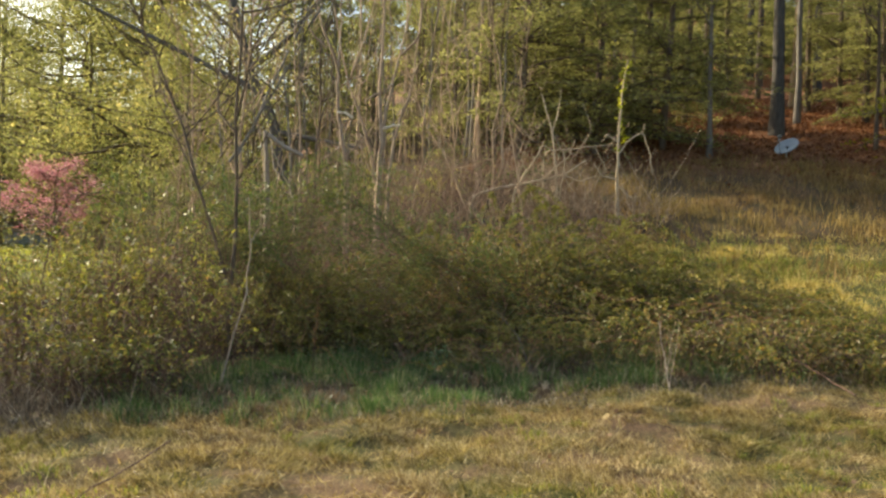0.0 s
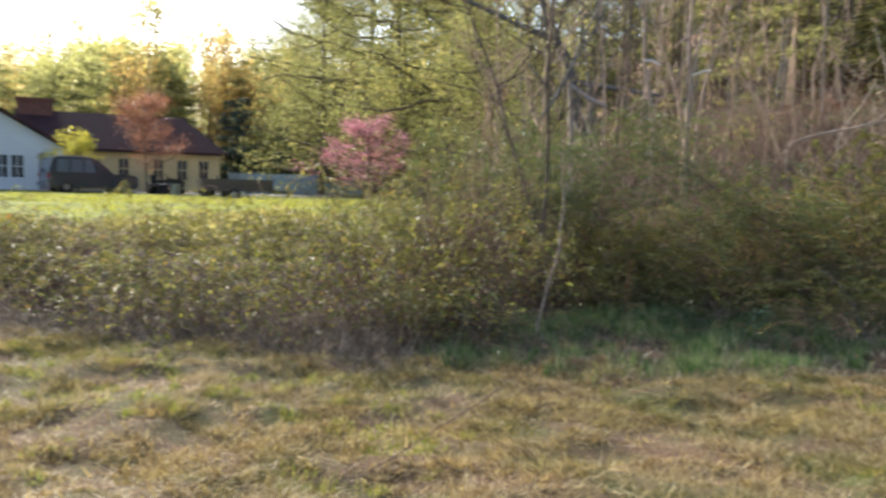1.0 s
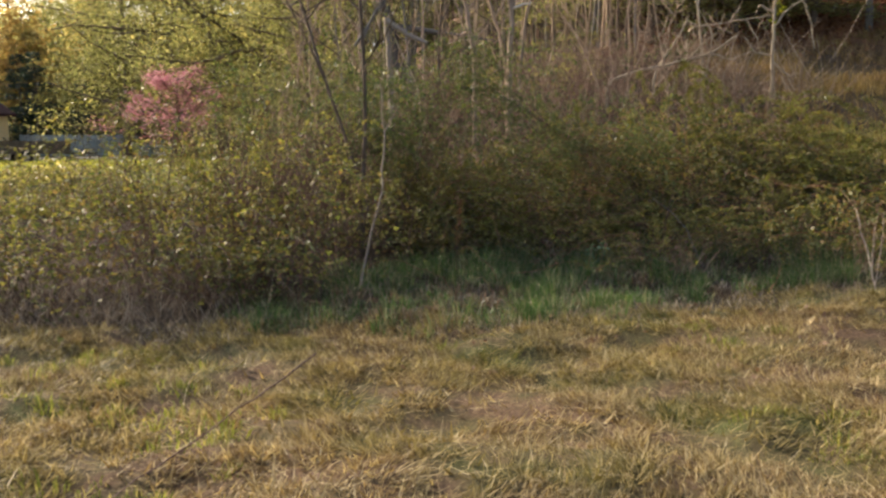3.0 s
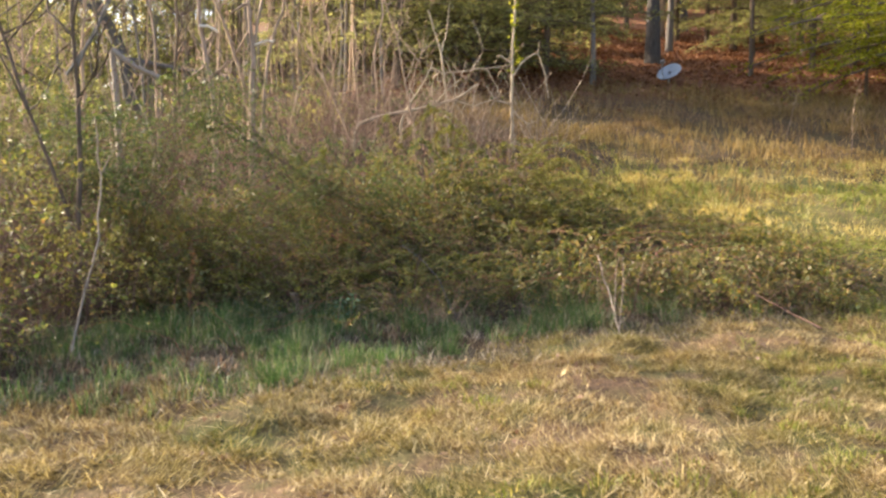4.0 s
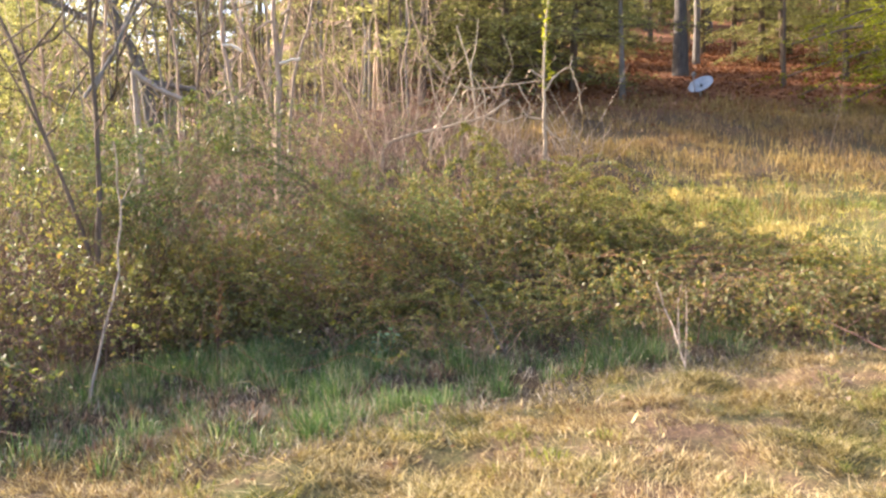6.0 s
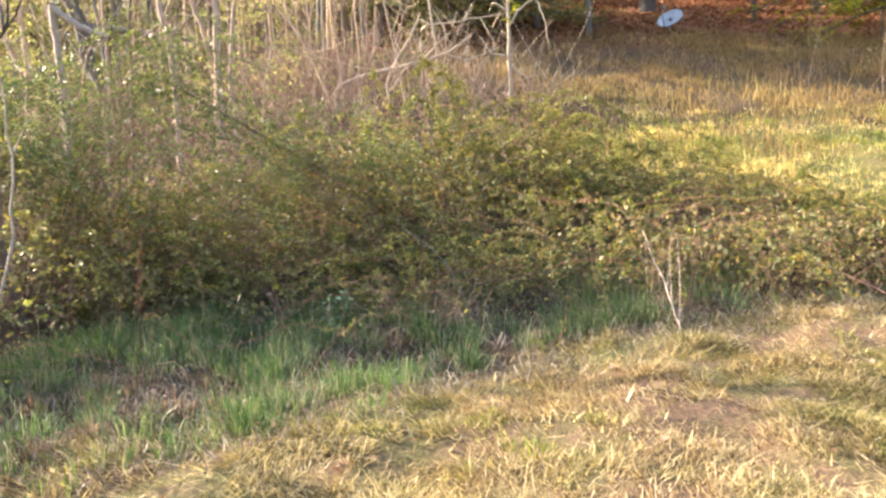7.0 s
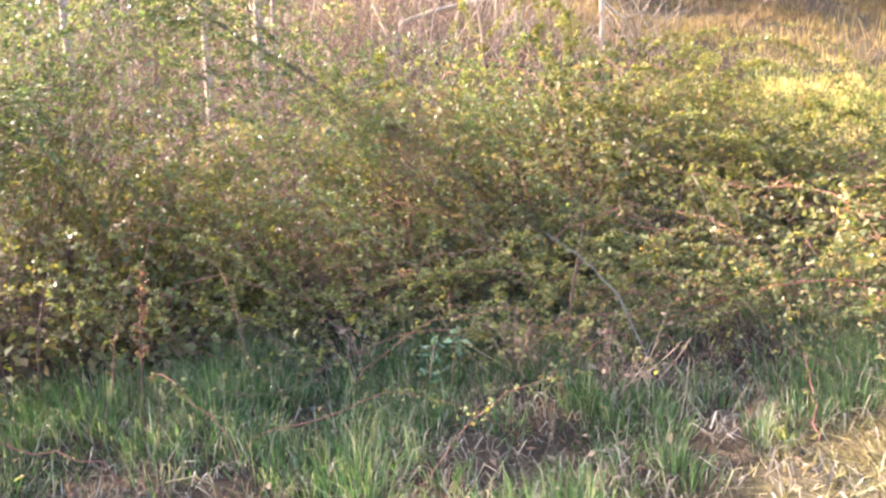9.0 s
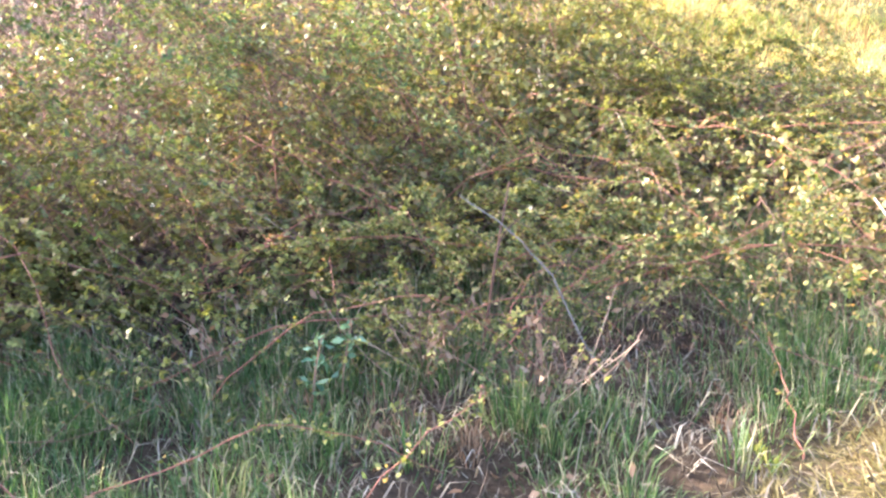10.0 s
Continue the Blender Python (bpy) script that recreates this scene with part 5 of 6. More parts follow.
def house():
    ob = thing("house", -43.76, 33.36, 0.55, "single-storey house with white gable, yellow wing and brown shingle roof", "house", turn=44.6)
    part("gable_wall", prism([(0, -0.4), (7.2, -0.4), (7.2, 2.4), (3.6, 4.35), (0, 2.4)], 0.0, 9.0), WHITE_SIDING, ob, "white clapboard gable wing")
    part("wing_wall", boxed(7.2, 1.6, -0.4, 16.3, 9.0, 2.4), YELLOW_SIDING, ob, "pale yellow wing wall")
    for x0, z0, x1, z1 in ((-0.45, 2.22, 3.6, 4.42), (7.65, 2.22, 3.6, 4.42)):
        part("roof", prism([(x0, z0), (x1, z1), (x1, z1 + 0.16), (x0, z0 + 0.16)], -0.45, 9.3), SHINGLE, ob, "dark brown shingle roof slope")
    bm = bmesh.new()
    pts = [(4.5, 1.2, 2.3), (16.7, 1.2, 2.3), (14.4, 5.3, 4.5), (4.5, 5.3, 4.5), (16.7, 9.4, 2.3), (4.5, 9.4, 2.3)]
    v = [bm.verts.new(p) for p in pts] + [bm.verts.new((p[0], p[1], p[2] + 0.14)) for p in pts]
    for f in ((0, 1, 2, 3), (1, 4, 2), (3, 2, 4, 5)):
        bm.faces.new([v[i + 6] for i in f])
        bm.faces.new([v[i] for i in f[::-1]])
    for i, j in ((0, 1), (1, 4), (4, 5)):
        bm.faces.new((v[i], v[j], v[j + 6], v[i + 6]))
    bmesh.ops.recalc_face_normals(bm, faces=bm.faces)
    part("roof", bm, SHINGLE, ob, "dark brown hipped roof")
    bm = boxed(4.6, 4.7, 3.6, 6.6, 5.6, 5.15, bevel=0.03)
    box(bm, 4.5, 4.6, 5.15, 6.7, 5.7, 5.3)
    part("chimney", bm, BRICK, ob, "broad brick chimney")
    for wx in (1.15, 2.0, 4.1, 4.9):
        window_on(ob, wx, 0.75, 0.62, 1.15, 0.0, WHITE_SIDING)
    for wx in (9.0, 10.6, 12.6, 14.0, 15.3):
        window_on(ob, wx, 0.85, 0.55, 1.1, 1.6, YELLOW_SIDING)
    d = part("door", boxed(6.0, -0.05, 0.0, 6.9, -0.003, 2.05, bevel=0.01), DOOR_PAINT, ob)
    part("handle", boxed(6.08, -0.1, 1.0, 6.14, -0.05, 1.1, bevel=0.01), TRIM, d)
    for bx in (0.0, 7.2):
        part("corner_board", boxed(bx - 0.09, -0.025, -0.3, bx + 0.09, 0.12, 2.3), TRIM, ob)
    ob.matrix_basis = ob.matrix_basis @ Matrix.Diagonal((1.0, 1.0, 1.08, 1.0))


house()

# ---- vehicles ----
NAVY = plain_mat("dark_car_paint", (0.045, 0.055, 0.08), 0.18, 0.3, 1.0)
SILVER = plain_mat("silver_car_paint", (0.22, 0.23, 0.25), 0.3, 0.6, 1.0)
MAROON = plain_mat("dark_truck_paint", (0.03, 0.022, 0.022), 0.35, 0.2, 0.6)
RUBBER = rough_mat("tyre_rubber", (0.015, 0.015, 0.015), (0.04, 0.04, 0.04), 12.0, 0.9, 0.2)
# dark glass in a lighter colour that stands for the reflected sky
CAR_GLASS = plain_mat("sky_toned_car_glass", (0.13, 0.15, 0.18), 0.08)
CHROME = plain_mat("alloy", (0.28, 0.28, 0.29), 0.35, 1.0)
RED_LAMP = plain_mat("tail_lamp", (0.35, 0.02, 0.02), 0.2)
CLEAR_LAMP = plain_mat("head_lamp", (0.6, 0.6, 0.6), 0.15)


def car(name, x, y, turn, paint, length, width, height, label, roof=(0.06, 0.72), z=None):
    """A car along local x, its nose at +x; roof: where the cabin begins and ends along the length."""
    ob = thing(name, x, y, z, label, "car", turn=turn)
    belt, sill = height * 0.56, 0.30
    a, b = roof[0] * length, roof[1] * length
    slope, rise = 0.78, height - 0.03 - belt
    glass = lambda z: b + slope - (slope + 0.18) * (z - belt + 0.02) / rise
    bm = prism([(0.05, sill), (length - 0.1, sill), (length, sill + 0.25), (length - 0.05, belt - 0.12), (length - 0.35, belt - 0.03), (b + 0.6, belt), (0.0, belt), (-0.02, sill + 0.3)], -width / 2, width / 2)
    bmesh.ops.bevel(bm, geom=list(bm.edges), offset=0.05, segments=2, affect="EDGES")
    body = part("body", bm, paint, ob)
    bm = prism([(0.02, belt - 0.02), (b + slope, belt - 0.02), (b - 0.18, height - 0.05), (b - 0.4, height), (a + 0.25, height), (a + 0.02, height - 0.06)], -width / 2 + 0.08, width / 2 - 0.08)
    bmesh.ops.bevel(bm, geom=list(bm.edges), offset=0.05, segments=2, affect="EDGES")
    cabin = part("cabin", bm, paint, ob)
    span = (b - 0.15 - a - 0.2) / 3
    for side in (-1, 1):
        yy = side * (width / 2 - 0.075)
        for i in range(3):
            x0 = a + 0.2 + i * span
            top = x0 + span - 0.08 - (0.25 if i == 2 else 0)
            bm = bmesh.new()
            q = [(x0, belt + 0.05), (x0 + span - 0.08, belt + 0.05), (top, height - 0.12), (x0 + 0.03, height - 0.12)]
            v = [bm.verts.new((px, yy, pz)) for px, pz in q] + [bm.verts.new((px, yy + side * 0.012, pz)) for px, pz in q]
            bm.faces.new(v[:4]), bm.faces.new(v[4:])
            for k in range(4):
                bm.faces.new((v[k], v[(k + 1) % 4], v[4 + (k + 1) % 4], v[4 + k]))
            bmesh.ops.recalc_face_normals(bm, faces=bm.faces)
            part("side_window", bm, CAR_GLASS, cabin)
        for wx in (0.19 * length, 0.80 * length):
            w = thing("wheel", 0, 0, 0)
            w.parent, w.matrix_basis = ob, pose(wx, side * (width / 2 - 0.1), 0.34)
            bm = bmesh.new()
            bmesh.ops.create_cone(bm, cap_ends=True, segments=24, radius1=0.34, radius2=0.34, depth=0.22, matrix=pose(0, 0, 0, 90))
            bmesh.ops.bevel(bm, geom=[e for e in bm.edges if len(e.link_faces) == 2 and any(len(f.verts) > 4 for f in e.link_faces)], offset=0.03, segments=2, affect="EDGES")
            part("tyre", bm, RUBBER, w)
            bm = bmesh.new()
            bmesh.ops.create_cone(bm, cap_ends=True, segments=18, radius1=0.21, radius2=0.17, depth=0.24, matrix=pose(0, 0, 0, -90 * side))
            part("rim", bm, CHROME, w)
        part("tail_light", boxed(-0.04, side * (width / 2 - 0.1) - 0.07, belt - 0.3, 0.05, side * (width / 2 - 0.1) + 0.07, belt - 0.02, bevel=0.01), RED_LAMP, body)
        part("headlight", boxed(length - 0.16, side * (width / 2 - 0.25) - 0.14, belt - 0.3, length + 0.01, side * (width / 2 - 0.25) + 0.14, belt - 0.14, bevel=0.02), CLEAR_LAMP, body)
    part("windscreen", prism([(glass(belt + 0.06) - 0.02, belt + 0.06), (glass(belt + 0.06) + 0.015, belt + 0.06), (glass(height - 0.1) + 0.015, height - 0.1), (glass(height - 0.1) - 0.02, height - 0.1)], -width / 2 + 0.2, width / 2 - 0.2), CAR_GLASS, cabin)
    part("rear_window", boxed(a - 0.01, -width / 2 + 0.25, belt + 0.08, a + 0.03, width / 2 - 0.25, height - 0.15), CAR_GLASS, cabin)
    for side in (-1, 1):
        # bright bar added for the line of sky reflected in the roof edge
        part("roof_glint", boxed(a + 0.3, side * (width / 2 - 0.2) - 0.03, height - 0.005, b - 0.45, side * (width / 2 - 0.2) + 0.03, height + 0.07, bevel=0.01), CHROME, cabin, "silver bar standing for the glint along the roof edge")
        part("door_mirror", boxed(b + 0.25, side * (width / 2 + 0.08) - 0.09, belt + 0.02, b + 0.4, side * (width / 2 + 0.08) + 0.09, belt + 0.18, bevel=0.03), paint, body)
    part("bumper", boxed(-0.1, -width / 2 + 0.05, 0.38, 0.06, width / 2 - 0.05, 0.58, bevel=0.03), CHROME, body)
    return ob


car("sport_utility_car", -36.0, 34.6, 62, NAVY, 4.7, 1.85, 1.92, "dark blue sport utility car parked on the drive", (0.05, 0.56), 0.58)


def utility_trailer(x, y, turn, z):
    ob = thing("utility_trailer", x, y, z, "low utility trailer with dark brown board sides", "trailer", turn=turn)
    part("deck", boxed(-1.7, -0.84, 0.50, 1.7, 0.84, 0.58, bevel=0.01), GREY_WOOD, ob, "weathered boarded deck")
    for sx in (-1.72, 1.72):
        part("end_board", boxed(sx - 0.03, -0.84, 0.58, sx + 0.03, 0.84, 1.05, bevel=0.01), BROWN_BARK, ob)
    for sy in (-0.87, 0.87):
        part("side_board", boxed(-1.75, sy - 0.03, 0.46, 1.75, sy + 0.03, 1.05, bevel=0.01), BROWN_BARK, ob)
        w = thing("wheel", 0, 0, 0)
        w.parent, w.matrix_basis = ob, pose(-0.2, sy * 1.12, 0.30)
        bm = bmesh.new()
        bmesh.ops.create_cone(bm, cap_ends=True, segments=20, radius1=0.30, radius2=0.30, depth=0.16, matrix=pose(0, 0, 0, 90))
        part("tyre", bm, RUBBER, w)
        bm = bmesh.new()
        bmesh.ops.create_cone(bm, cap_ends=True, segments=14, radius1=0.16, radius2=0.16, depth=0.18, matrix=pose(0, 0, 0, 90))
        part("rim", bm, CHROME, w)
    part("tongue", boxed(1.7, -0.05, 0.42, 2.9, 0.05, 0.52), MAROON, ob)
    part("jack", boxed(2.7, -0.04, 0.0, 2.78, 0.04, 0.75), CHROME, ob)


def garden_tractor(x, y, turn, z, paint, label):
    ob = thing("garden_tractor", x, y, z, label, "garden tractor", turn=turn)
    hood = prism([(0.5, 0.45), (1.35, 0.45), (1.4, 0.75), (1.25, 0.92), (0.5, 0.98)], -0.28, 0.28)
    bmesh.ops.bevel(hood, geom=list(hood.edges), offset=0.04, segments=2, affect="EDGES")
    part("hood", hood, paint, ob)
    part("fender", boxed(-0.45, -0.5, 0.5, 0.35, 0.5, 0.66, bevel=0.05), paint, ob)
    part("seat", prism([(-0.4, 0.66), (0.1, 0.66), (0.1, 0.76), (-0.28, 0.78), (-0.38, 1.15), (-0.46, 1.15)], -0.24, 0.24), RUBBER, ob)
    tv, tf = tubes(np.array([[[0.55, 0, 0.95], [0.45, 0, 1.1], [0.35, 0, 1.2]]]), np.full((1, 3), 0.03), 6)
    part("steering_column", mesh_of("steering_column", tv, tf), RUBBER, ob)
    for wx, sy, rad in ((-0.1, -0.5, 0.30), (-0.1, 0.5, 0.30), (1.05, -0.42, 0.22), (1.05, 0.42, 0.22)):
        bm = bmesh.new()
        bmesh.ops.create_cone(bm, cap_ends=True, segments=18, radius1=rad, radius2=rad, depth=0.2, matrix=Matrix.Translation((wx, sy, rad)) @ pose(0, 0, 0, 90))
        part("wheel", bm, RUBBER, ob)


def barrel(x, y, z, rad, h, mat, label):
    ob = thing("barrel", x, y, z, label, "barrel", group="yard clutter")
    bm = bmesh.new()
    bmesh.ops.create_cone(bm, cap_ends=True, segments=18, radius1=rad * 0.92, radius2=rad, depth=h, matrix=Matrix.Translation((0, 0, h / 2)))
    part("body", bm, mat, ob)
    bm = bmesh.new()
    bmesh.ops.create_cone(bm, cap_ends=True, segments=18, radius1=rad * 1.05, radius2=rad * 1.05, depth=0.05, matrix=Matrix.Translation((0, 0, h + 0.02)))
    part("rim", bm, RUBBER, ob)


utility_trailer(-25.7, 36.9, 46, 0.5)
garden_tractor(-31.8, 38.6, 70, 0.55, MAROON, "dark garden tractor parked before the yellow wing")
garden_tractor(-29.3, 39.6, 20, 0.55, SILVER, "grey garden tractor standing among yard clutter")
for bx, by, br, bh, bm_, bl in ((-32.6, 39.6, 0.3, 0.85, RUBBER, "black barrel by the house wall"), (-30.6, 38.4, 0.28, 0.7, SILVER, "grey metal barrel among the yard clutter"), (-27.6, 40.0, 0.34, 0.9, WHITE_SIDING, "white drum beside the trailer"), (-28.4, 38.2, 0.26, 0.6, MAROON, "dark tub among the yard clutter")):
    barrel(bx, by, 0.55, br, bh, bm_, bl)


def drive():
    n = 60
    t = np.linspace(-6, 26, n)
    ax, ay = np.array([0.714, 0.70]), np.array([-0.70, 0.714])
    o = np.array([-43.0, 28.6])
    v = []
    for k, off in enumerate((0.0, 1.2, 2.4, 3.6, 4.8)):
        p = o + t[:, None] * ax + off * ay
        v.append(np.stack([p[:, 0], p[:, 1], ground_z(p[:, 0], p[:, 1]) + 0.05], 1))
    v = np.stack(v, 1).reshape(-1, 3)
    i = np.arange(n * 5).reshape(n, 5)
    f = np.stack([i[:-1, :-1], i[1:, :-1], i[1:, 1:], i[:-1, 1:]], -1).reshape(-1, 4)
    me = mesh_of("driveway", v, f)
    me.materials.append(rough_mat("pale_gravel", (0.30, 0.28, 0.26), (0.48, 0.45, 0.42), 3.0, 0.95, 0.5))
    tagged(new("driveway", me), "pale gravel drive before the house", "driveway", kind="structure")


drive()


def fence(x0, y0, x1, y1, n):
    ob = thing("garden_fence", x0, y0, label="pale blue-grey board fence behind the lawn", category="fence", turn=math.degrees(math.atan2(y1 - y0, x1 - x0)))
    mat = rough_mat("fence_paint", (0.32, 0.38, 0.42), (0.48, 0.54, 0.58), 4.0, 0.8, 0.2)
    ln = math.hypot(x1 - x0, y1 - y0)
    for i in range(n + 1):
        part("post", boxed(i * ln / n - 0.06, -0.06, -0.3, i * ln / n + 0.06, 0.06, 1.4), mat, ob)
    for z in (0.35, 1.15):
        part("rail", boxed(0, 0.06, z, ln, 0.10, z + 0.1), mat, ob)
    m = int(ln / 0.16)
    plank = None
    for i in range(m):
        if plank is None:
            plank = part("board", boxed(0, -0.03, 0.05, 0.14, -0.005, 1.35), mat, ob)
        else:
            b = new("board", plank.data)
            b.parent, b.location = ob, (i * ln / m, 0, 0.03 * ((i * 7) % 3))


fence(-34.6, 48.8, -26.0, 52.5, 5)

# wheeled bin by the lawn
bin_thing = thing("wheeled_bin", -13.2, 7.2, label="dark green wheeled bin, its lid whitened for reflected light", category="bin", turn=60)
BIN = plain_mat("bin_plastic", (0.02, 0.05, 0.035), 0.5)
part("body", prism([(-0.24, 0.06), (0.24, 0.06), (0.3, 0.92), (-0.3, 0.92)], -0.28, 0.28), BIN, bin_thing)
# white lid colour stands for light reflected off the top
part("lid", boxed(-0.33, -0.32, 0.92, 0.33, 0.32, 0.99, bevel=0.02), TRIM, bin_thing, "lid whitened for the light it reflects")
for sy in (-0.3, 0.3):
    bm = bmesh.new()
    bmesh.ops.create_cone(bm, cap_ends=True, segments=18, radius1=0.12, radius2=0.12, depth=0.06, matrix=Matrix.Translation((-0.22, sy, 0.12)) @ pose(0, 0, 0, 90))
    part("wheel", bm, RUBBER, bin_thing)

# ---- satellite dish at the wood's edge ----
DISH_GREY = rough_mat("dish_paint", (0.24, 0.28, 0.33), (0.38, 0.43, 0.50), 5.0, 0.5, 0.05)
STEEL = plain_mat("galvanised_steel", (0.35, 0.36, 0.37), 0.4, 0.9)


def dish():
    x, y = 8.5, 24.05
    ob = thing("satellite_dish", x, y, gz(x, y), "old grey oval satellite dish lying tilted among the leaves", "satellite dish")
    rings, seg, rad = 7, 40, 0.34
    v, f = [], []
    for side in (0, 1):
        for i in range(rings + 1):
            q = rad * i / rings
            for j in range(seg):
                a = 2 * math.pi * j / seg
                v.append((q * math.cos(a) * 1.0, q * math.sin(a) * 0.9, 0.42 * q * q + (-0.015 if side else 0)))
    n = (rings + 1) * seg
    for side in (0, 1):
        for i in range(rings):
            for j in range(seg):
                k = (j + 1) % seg
                q = [side * n + i * seg + j, side * n + i * seg + k, side * n + (i + 1) * seg + k, side * n + (i + 1) * seg + j]
                f.append(q if side == 0 else q[::-1])
    for j in range(seg):
        k = (j + 1) % seg
        f.append([rings * seg + j, rings * seg + k, n + rings * seg + k, n + rings * seg + j])
    me = mesh_of("reflector", np.array(v), np.array(f))
    m = look((0, 0, 0.30), (5.76, 4.3, -6.4))
    ref = part("reflector", me, DISH_GREY, ob)
    ref.matrix_basis = m
    path = bezier(np.array([[0.0, -0.34, 0.05]]), np.array([[0, -0.25, 0.3]]), np.array([[0, -0.05, 0.42]]), 7)
    tv, tf = tubes(path, np.full((1, 7), 0.014), 8)
    arm = part("feed_arm", mesh_of("feed_arm", tv, tf), STEEL, ob)
    arm.matrix_basis = m
    for dims in ((-0.012, -0.12, 0.006, 0.012, 0.05, 0.03), (-0.05, -0.035, 0.006, 0.05, -0.02, 0.025)):
        part("bracket", boxed(*dims, bevel=0.006), RUBBER, ref, "dark mounting bracket").matrix_basis = pose(0, 0, 0, 0, 0, 35)
    head = part("feed_horn", boxed(-0.05, -0.09, 0.38, 0.05, 0.0, 0.46, bevel=0.015), STEEL, ob)
    head.matrix_basis = m
    tv, tf = tubes(np.array([[[0, 0.05, -0.3], [0, 0.06, 0.0], [0, 0.03, 0.25]]]), np.full((1, 3), 0.025), 10)
    part("mast", mesh_of("mast", tv, tf), STEEL, ob)


dish()


# ---- single sticks, snags and logs ----
def stick(name, points, r0, r1, mat, label, category="stick", side=(), group=""):
    """A bent stick through a few points, with side branches (fraction, dx, dy, dz)."""
    p = np.array(points, float)
    base = p[0].copy()
    ob = thing(name, *base, label=label, category=category, group=group)
    t = np.linspace(0, len(p) - 1, 13)
    i = np.clip(t.astype(int), 0, len(p) - 2)
    w = (t - i)[:, None]
    path = p[i] * (1 - w) + p[i + 1] * w - base
    rng = rng_of(int(abs(base[0] * 977 + base[1] * 131)))
    path[1:-1] += rng.normal(0, 0.007, (11, 3)) * np.linalg.norm(path[-1]) * 0.5
    v, f = tubes(path[None], np.linspace(r0, r1, 13)[None], 7)
    me = mesh_of("stem", v, f)
    me.polygons.foreach_set("use_smooth", np.ones(len(f), bool))
    part("stem", me, mat, ob)
    for fr, dx, dy, dz in side:
        s0 = path[int(fr * 12)]
        d = np.array([dx, dy, dz])
        q = bezier(s0[None], (s0 + d * 0.5 + rng.normal(0, 0.08, 3) * np.linalg.norm(d))[None], (s0 + d)[None], 8)
        v, f = tubes(q, (r0 * 0.55 * np.linspace(1, 0.3, 8))[None], 6)
        part("branch", mesh_of("branch", v, f), mat, ob)
    return ob


def dead_stem(name, points, r0, r1, mat, label, category, group, branches, broken=(), r_broken=0.022):
    """A stem bent through a few points, rooted in the ground, with bent branches and pale broken limbs as its parts."""
    foot = Vector(points[0])
    base = Vector((foot.x, foot.y, gz(foot.x, foot.y) - 0.1))
    rng = rng_of(int(abs(foot.x * 911 + foot.z * 377)))
    ob = thing(name, *base, label=label, category=category, group=group)

    def limb(kind, pts, ra, rb, material):
        p = np.array(pts, float) - np.array(base)
        k = 4 * len(p)
        at = np.linspace(0, len(p) - 1, k)
        path = np.stack([np.interp(at, np.arange(len(p)), p[:, j]) for j in range(3)], 1)
        path[1:-1] = 0.25 * path[:-2] + 0.5 * path[1:-1] + 0.25 * path[2:]
        path[1:-1] += rng.normal(0, 0.006, (k - 2, 3))
        v, f = tubes(path[None], np.linspace(ra, rb, k)[None], 7)
        me = mesh_of(kind, v, f)
        me.polygons.foreach_set("use_smooth", np.ones(len(f), bool))
        return part(kind, me, material, ob)

    limb("trunk", [tuple(base), *points], r0 * 1.15, r1, mat)
    for pts in branches:
        limb("branch", pts, r0 * 0.6, r1 * 0.5, mat)
    for pts in broken:
        limb("broken_limb", pts, r_broken, r_broken * 0.75, BARE_WOOD if r_broken < 0.03 else mat)
    return ob


stick("forked_stick", [(2.15, 8.03, 0.04), (2.16, 8.40, 0.38), (2.20, 8.90, 0.67)], 0.0075, 0.004, GREY_WOOD, "grey forked dead stick leaning out of the grass", side=((0.35, 0.08, 0.25, 0.33), (0.2, 0.17, 0.45, 0.52)))
stick("dead_pole", [(-1.78, 7.85, 0.0), (-1.76, 8.07, 0.33), (-1.67, 8.25, 0.88), (-1.68, 8.37, 1.32), (-1.72, 8.4, 1.75)], 0.011, 0.005, GREY_WOOD, "tall thin grey dead stalk bent at the foot", side=((0.8, 0.1, 0.0, 0.2),))
stick("old_tree", [(-4.4, 23.2, gz(-4.4, 23.2) - 0.2), (-5.2, 23.1, 4.3), (-5.86, 23.0, 5.9), (-6.7, 23.0, 8.6), (-7.4, 23.0, 12.5)], 0.17, 0.10, DARK_BARK, "old dark leaning tree with heavy limbs behind the thicket", "tree", ((0.45, -5.4, 0.4, 2.6), (0.55, 2.2, -0.5, 2.4), (0.3, 3.0, -1.0, -0.6)))
vined = dead_stem("standing_snag", [(2.92, 16.7, 2.31), (2.90, 16.7, 3.08), (2.94, 16.7, 4.27), (3.04, 16.7, 4.93)], 0.034, 0.014, PALE_WOOD, "broken pale snag wrapped in green vine", "dead tree", "snags",
                  [[(2.90, 16.7, 3.15), (3.09, 16.65, 3.43), (3.34, 16.6, 3.58), (3.47, 16.6, 3.24), (3.54, 16.6, 2.79)], [(3.34, 16.6, 3.58), (3.36, 16.55, 3.75)], [(2.92, 16.7, 2.6), (3.15, 16.6, 2.35), (3.35, 16.5, 2.4)], [(2.9, 16.7, 2.7), (2.6, 16.6, 2.75), (2.45, 16.6, 3.0)], [(2.9, 16.7, 3.4), (2.7, 16.75, 3.55), (2.62, 16.8, 3.4)]])
vr = rng_of(66)
vt = vr.uniform(0.45, 1.0, 130)
vp = np.stack([0.12 * vt ** 3 + 0.03 * np.sin(14 * vt) + vr.normal(0, 0.04, 130), vr.normal(0, 0.04, 130), 3.1 * vt + vr.normal(0, 0.04, 130)], 1)
vv, vf = leaves(vr, vp, 0.075, 0.6, 0.1)
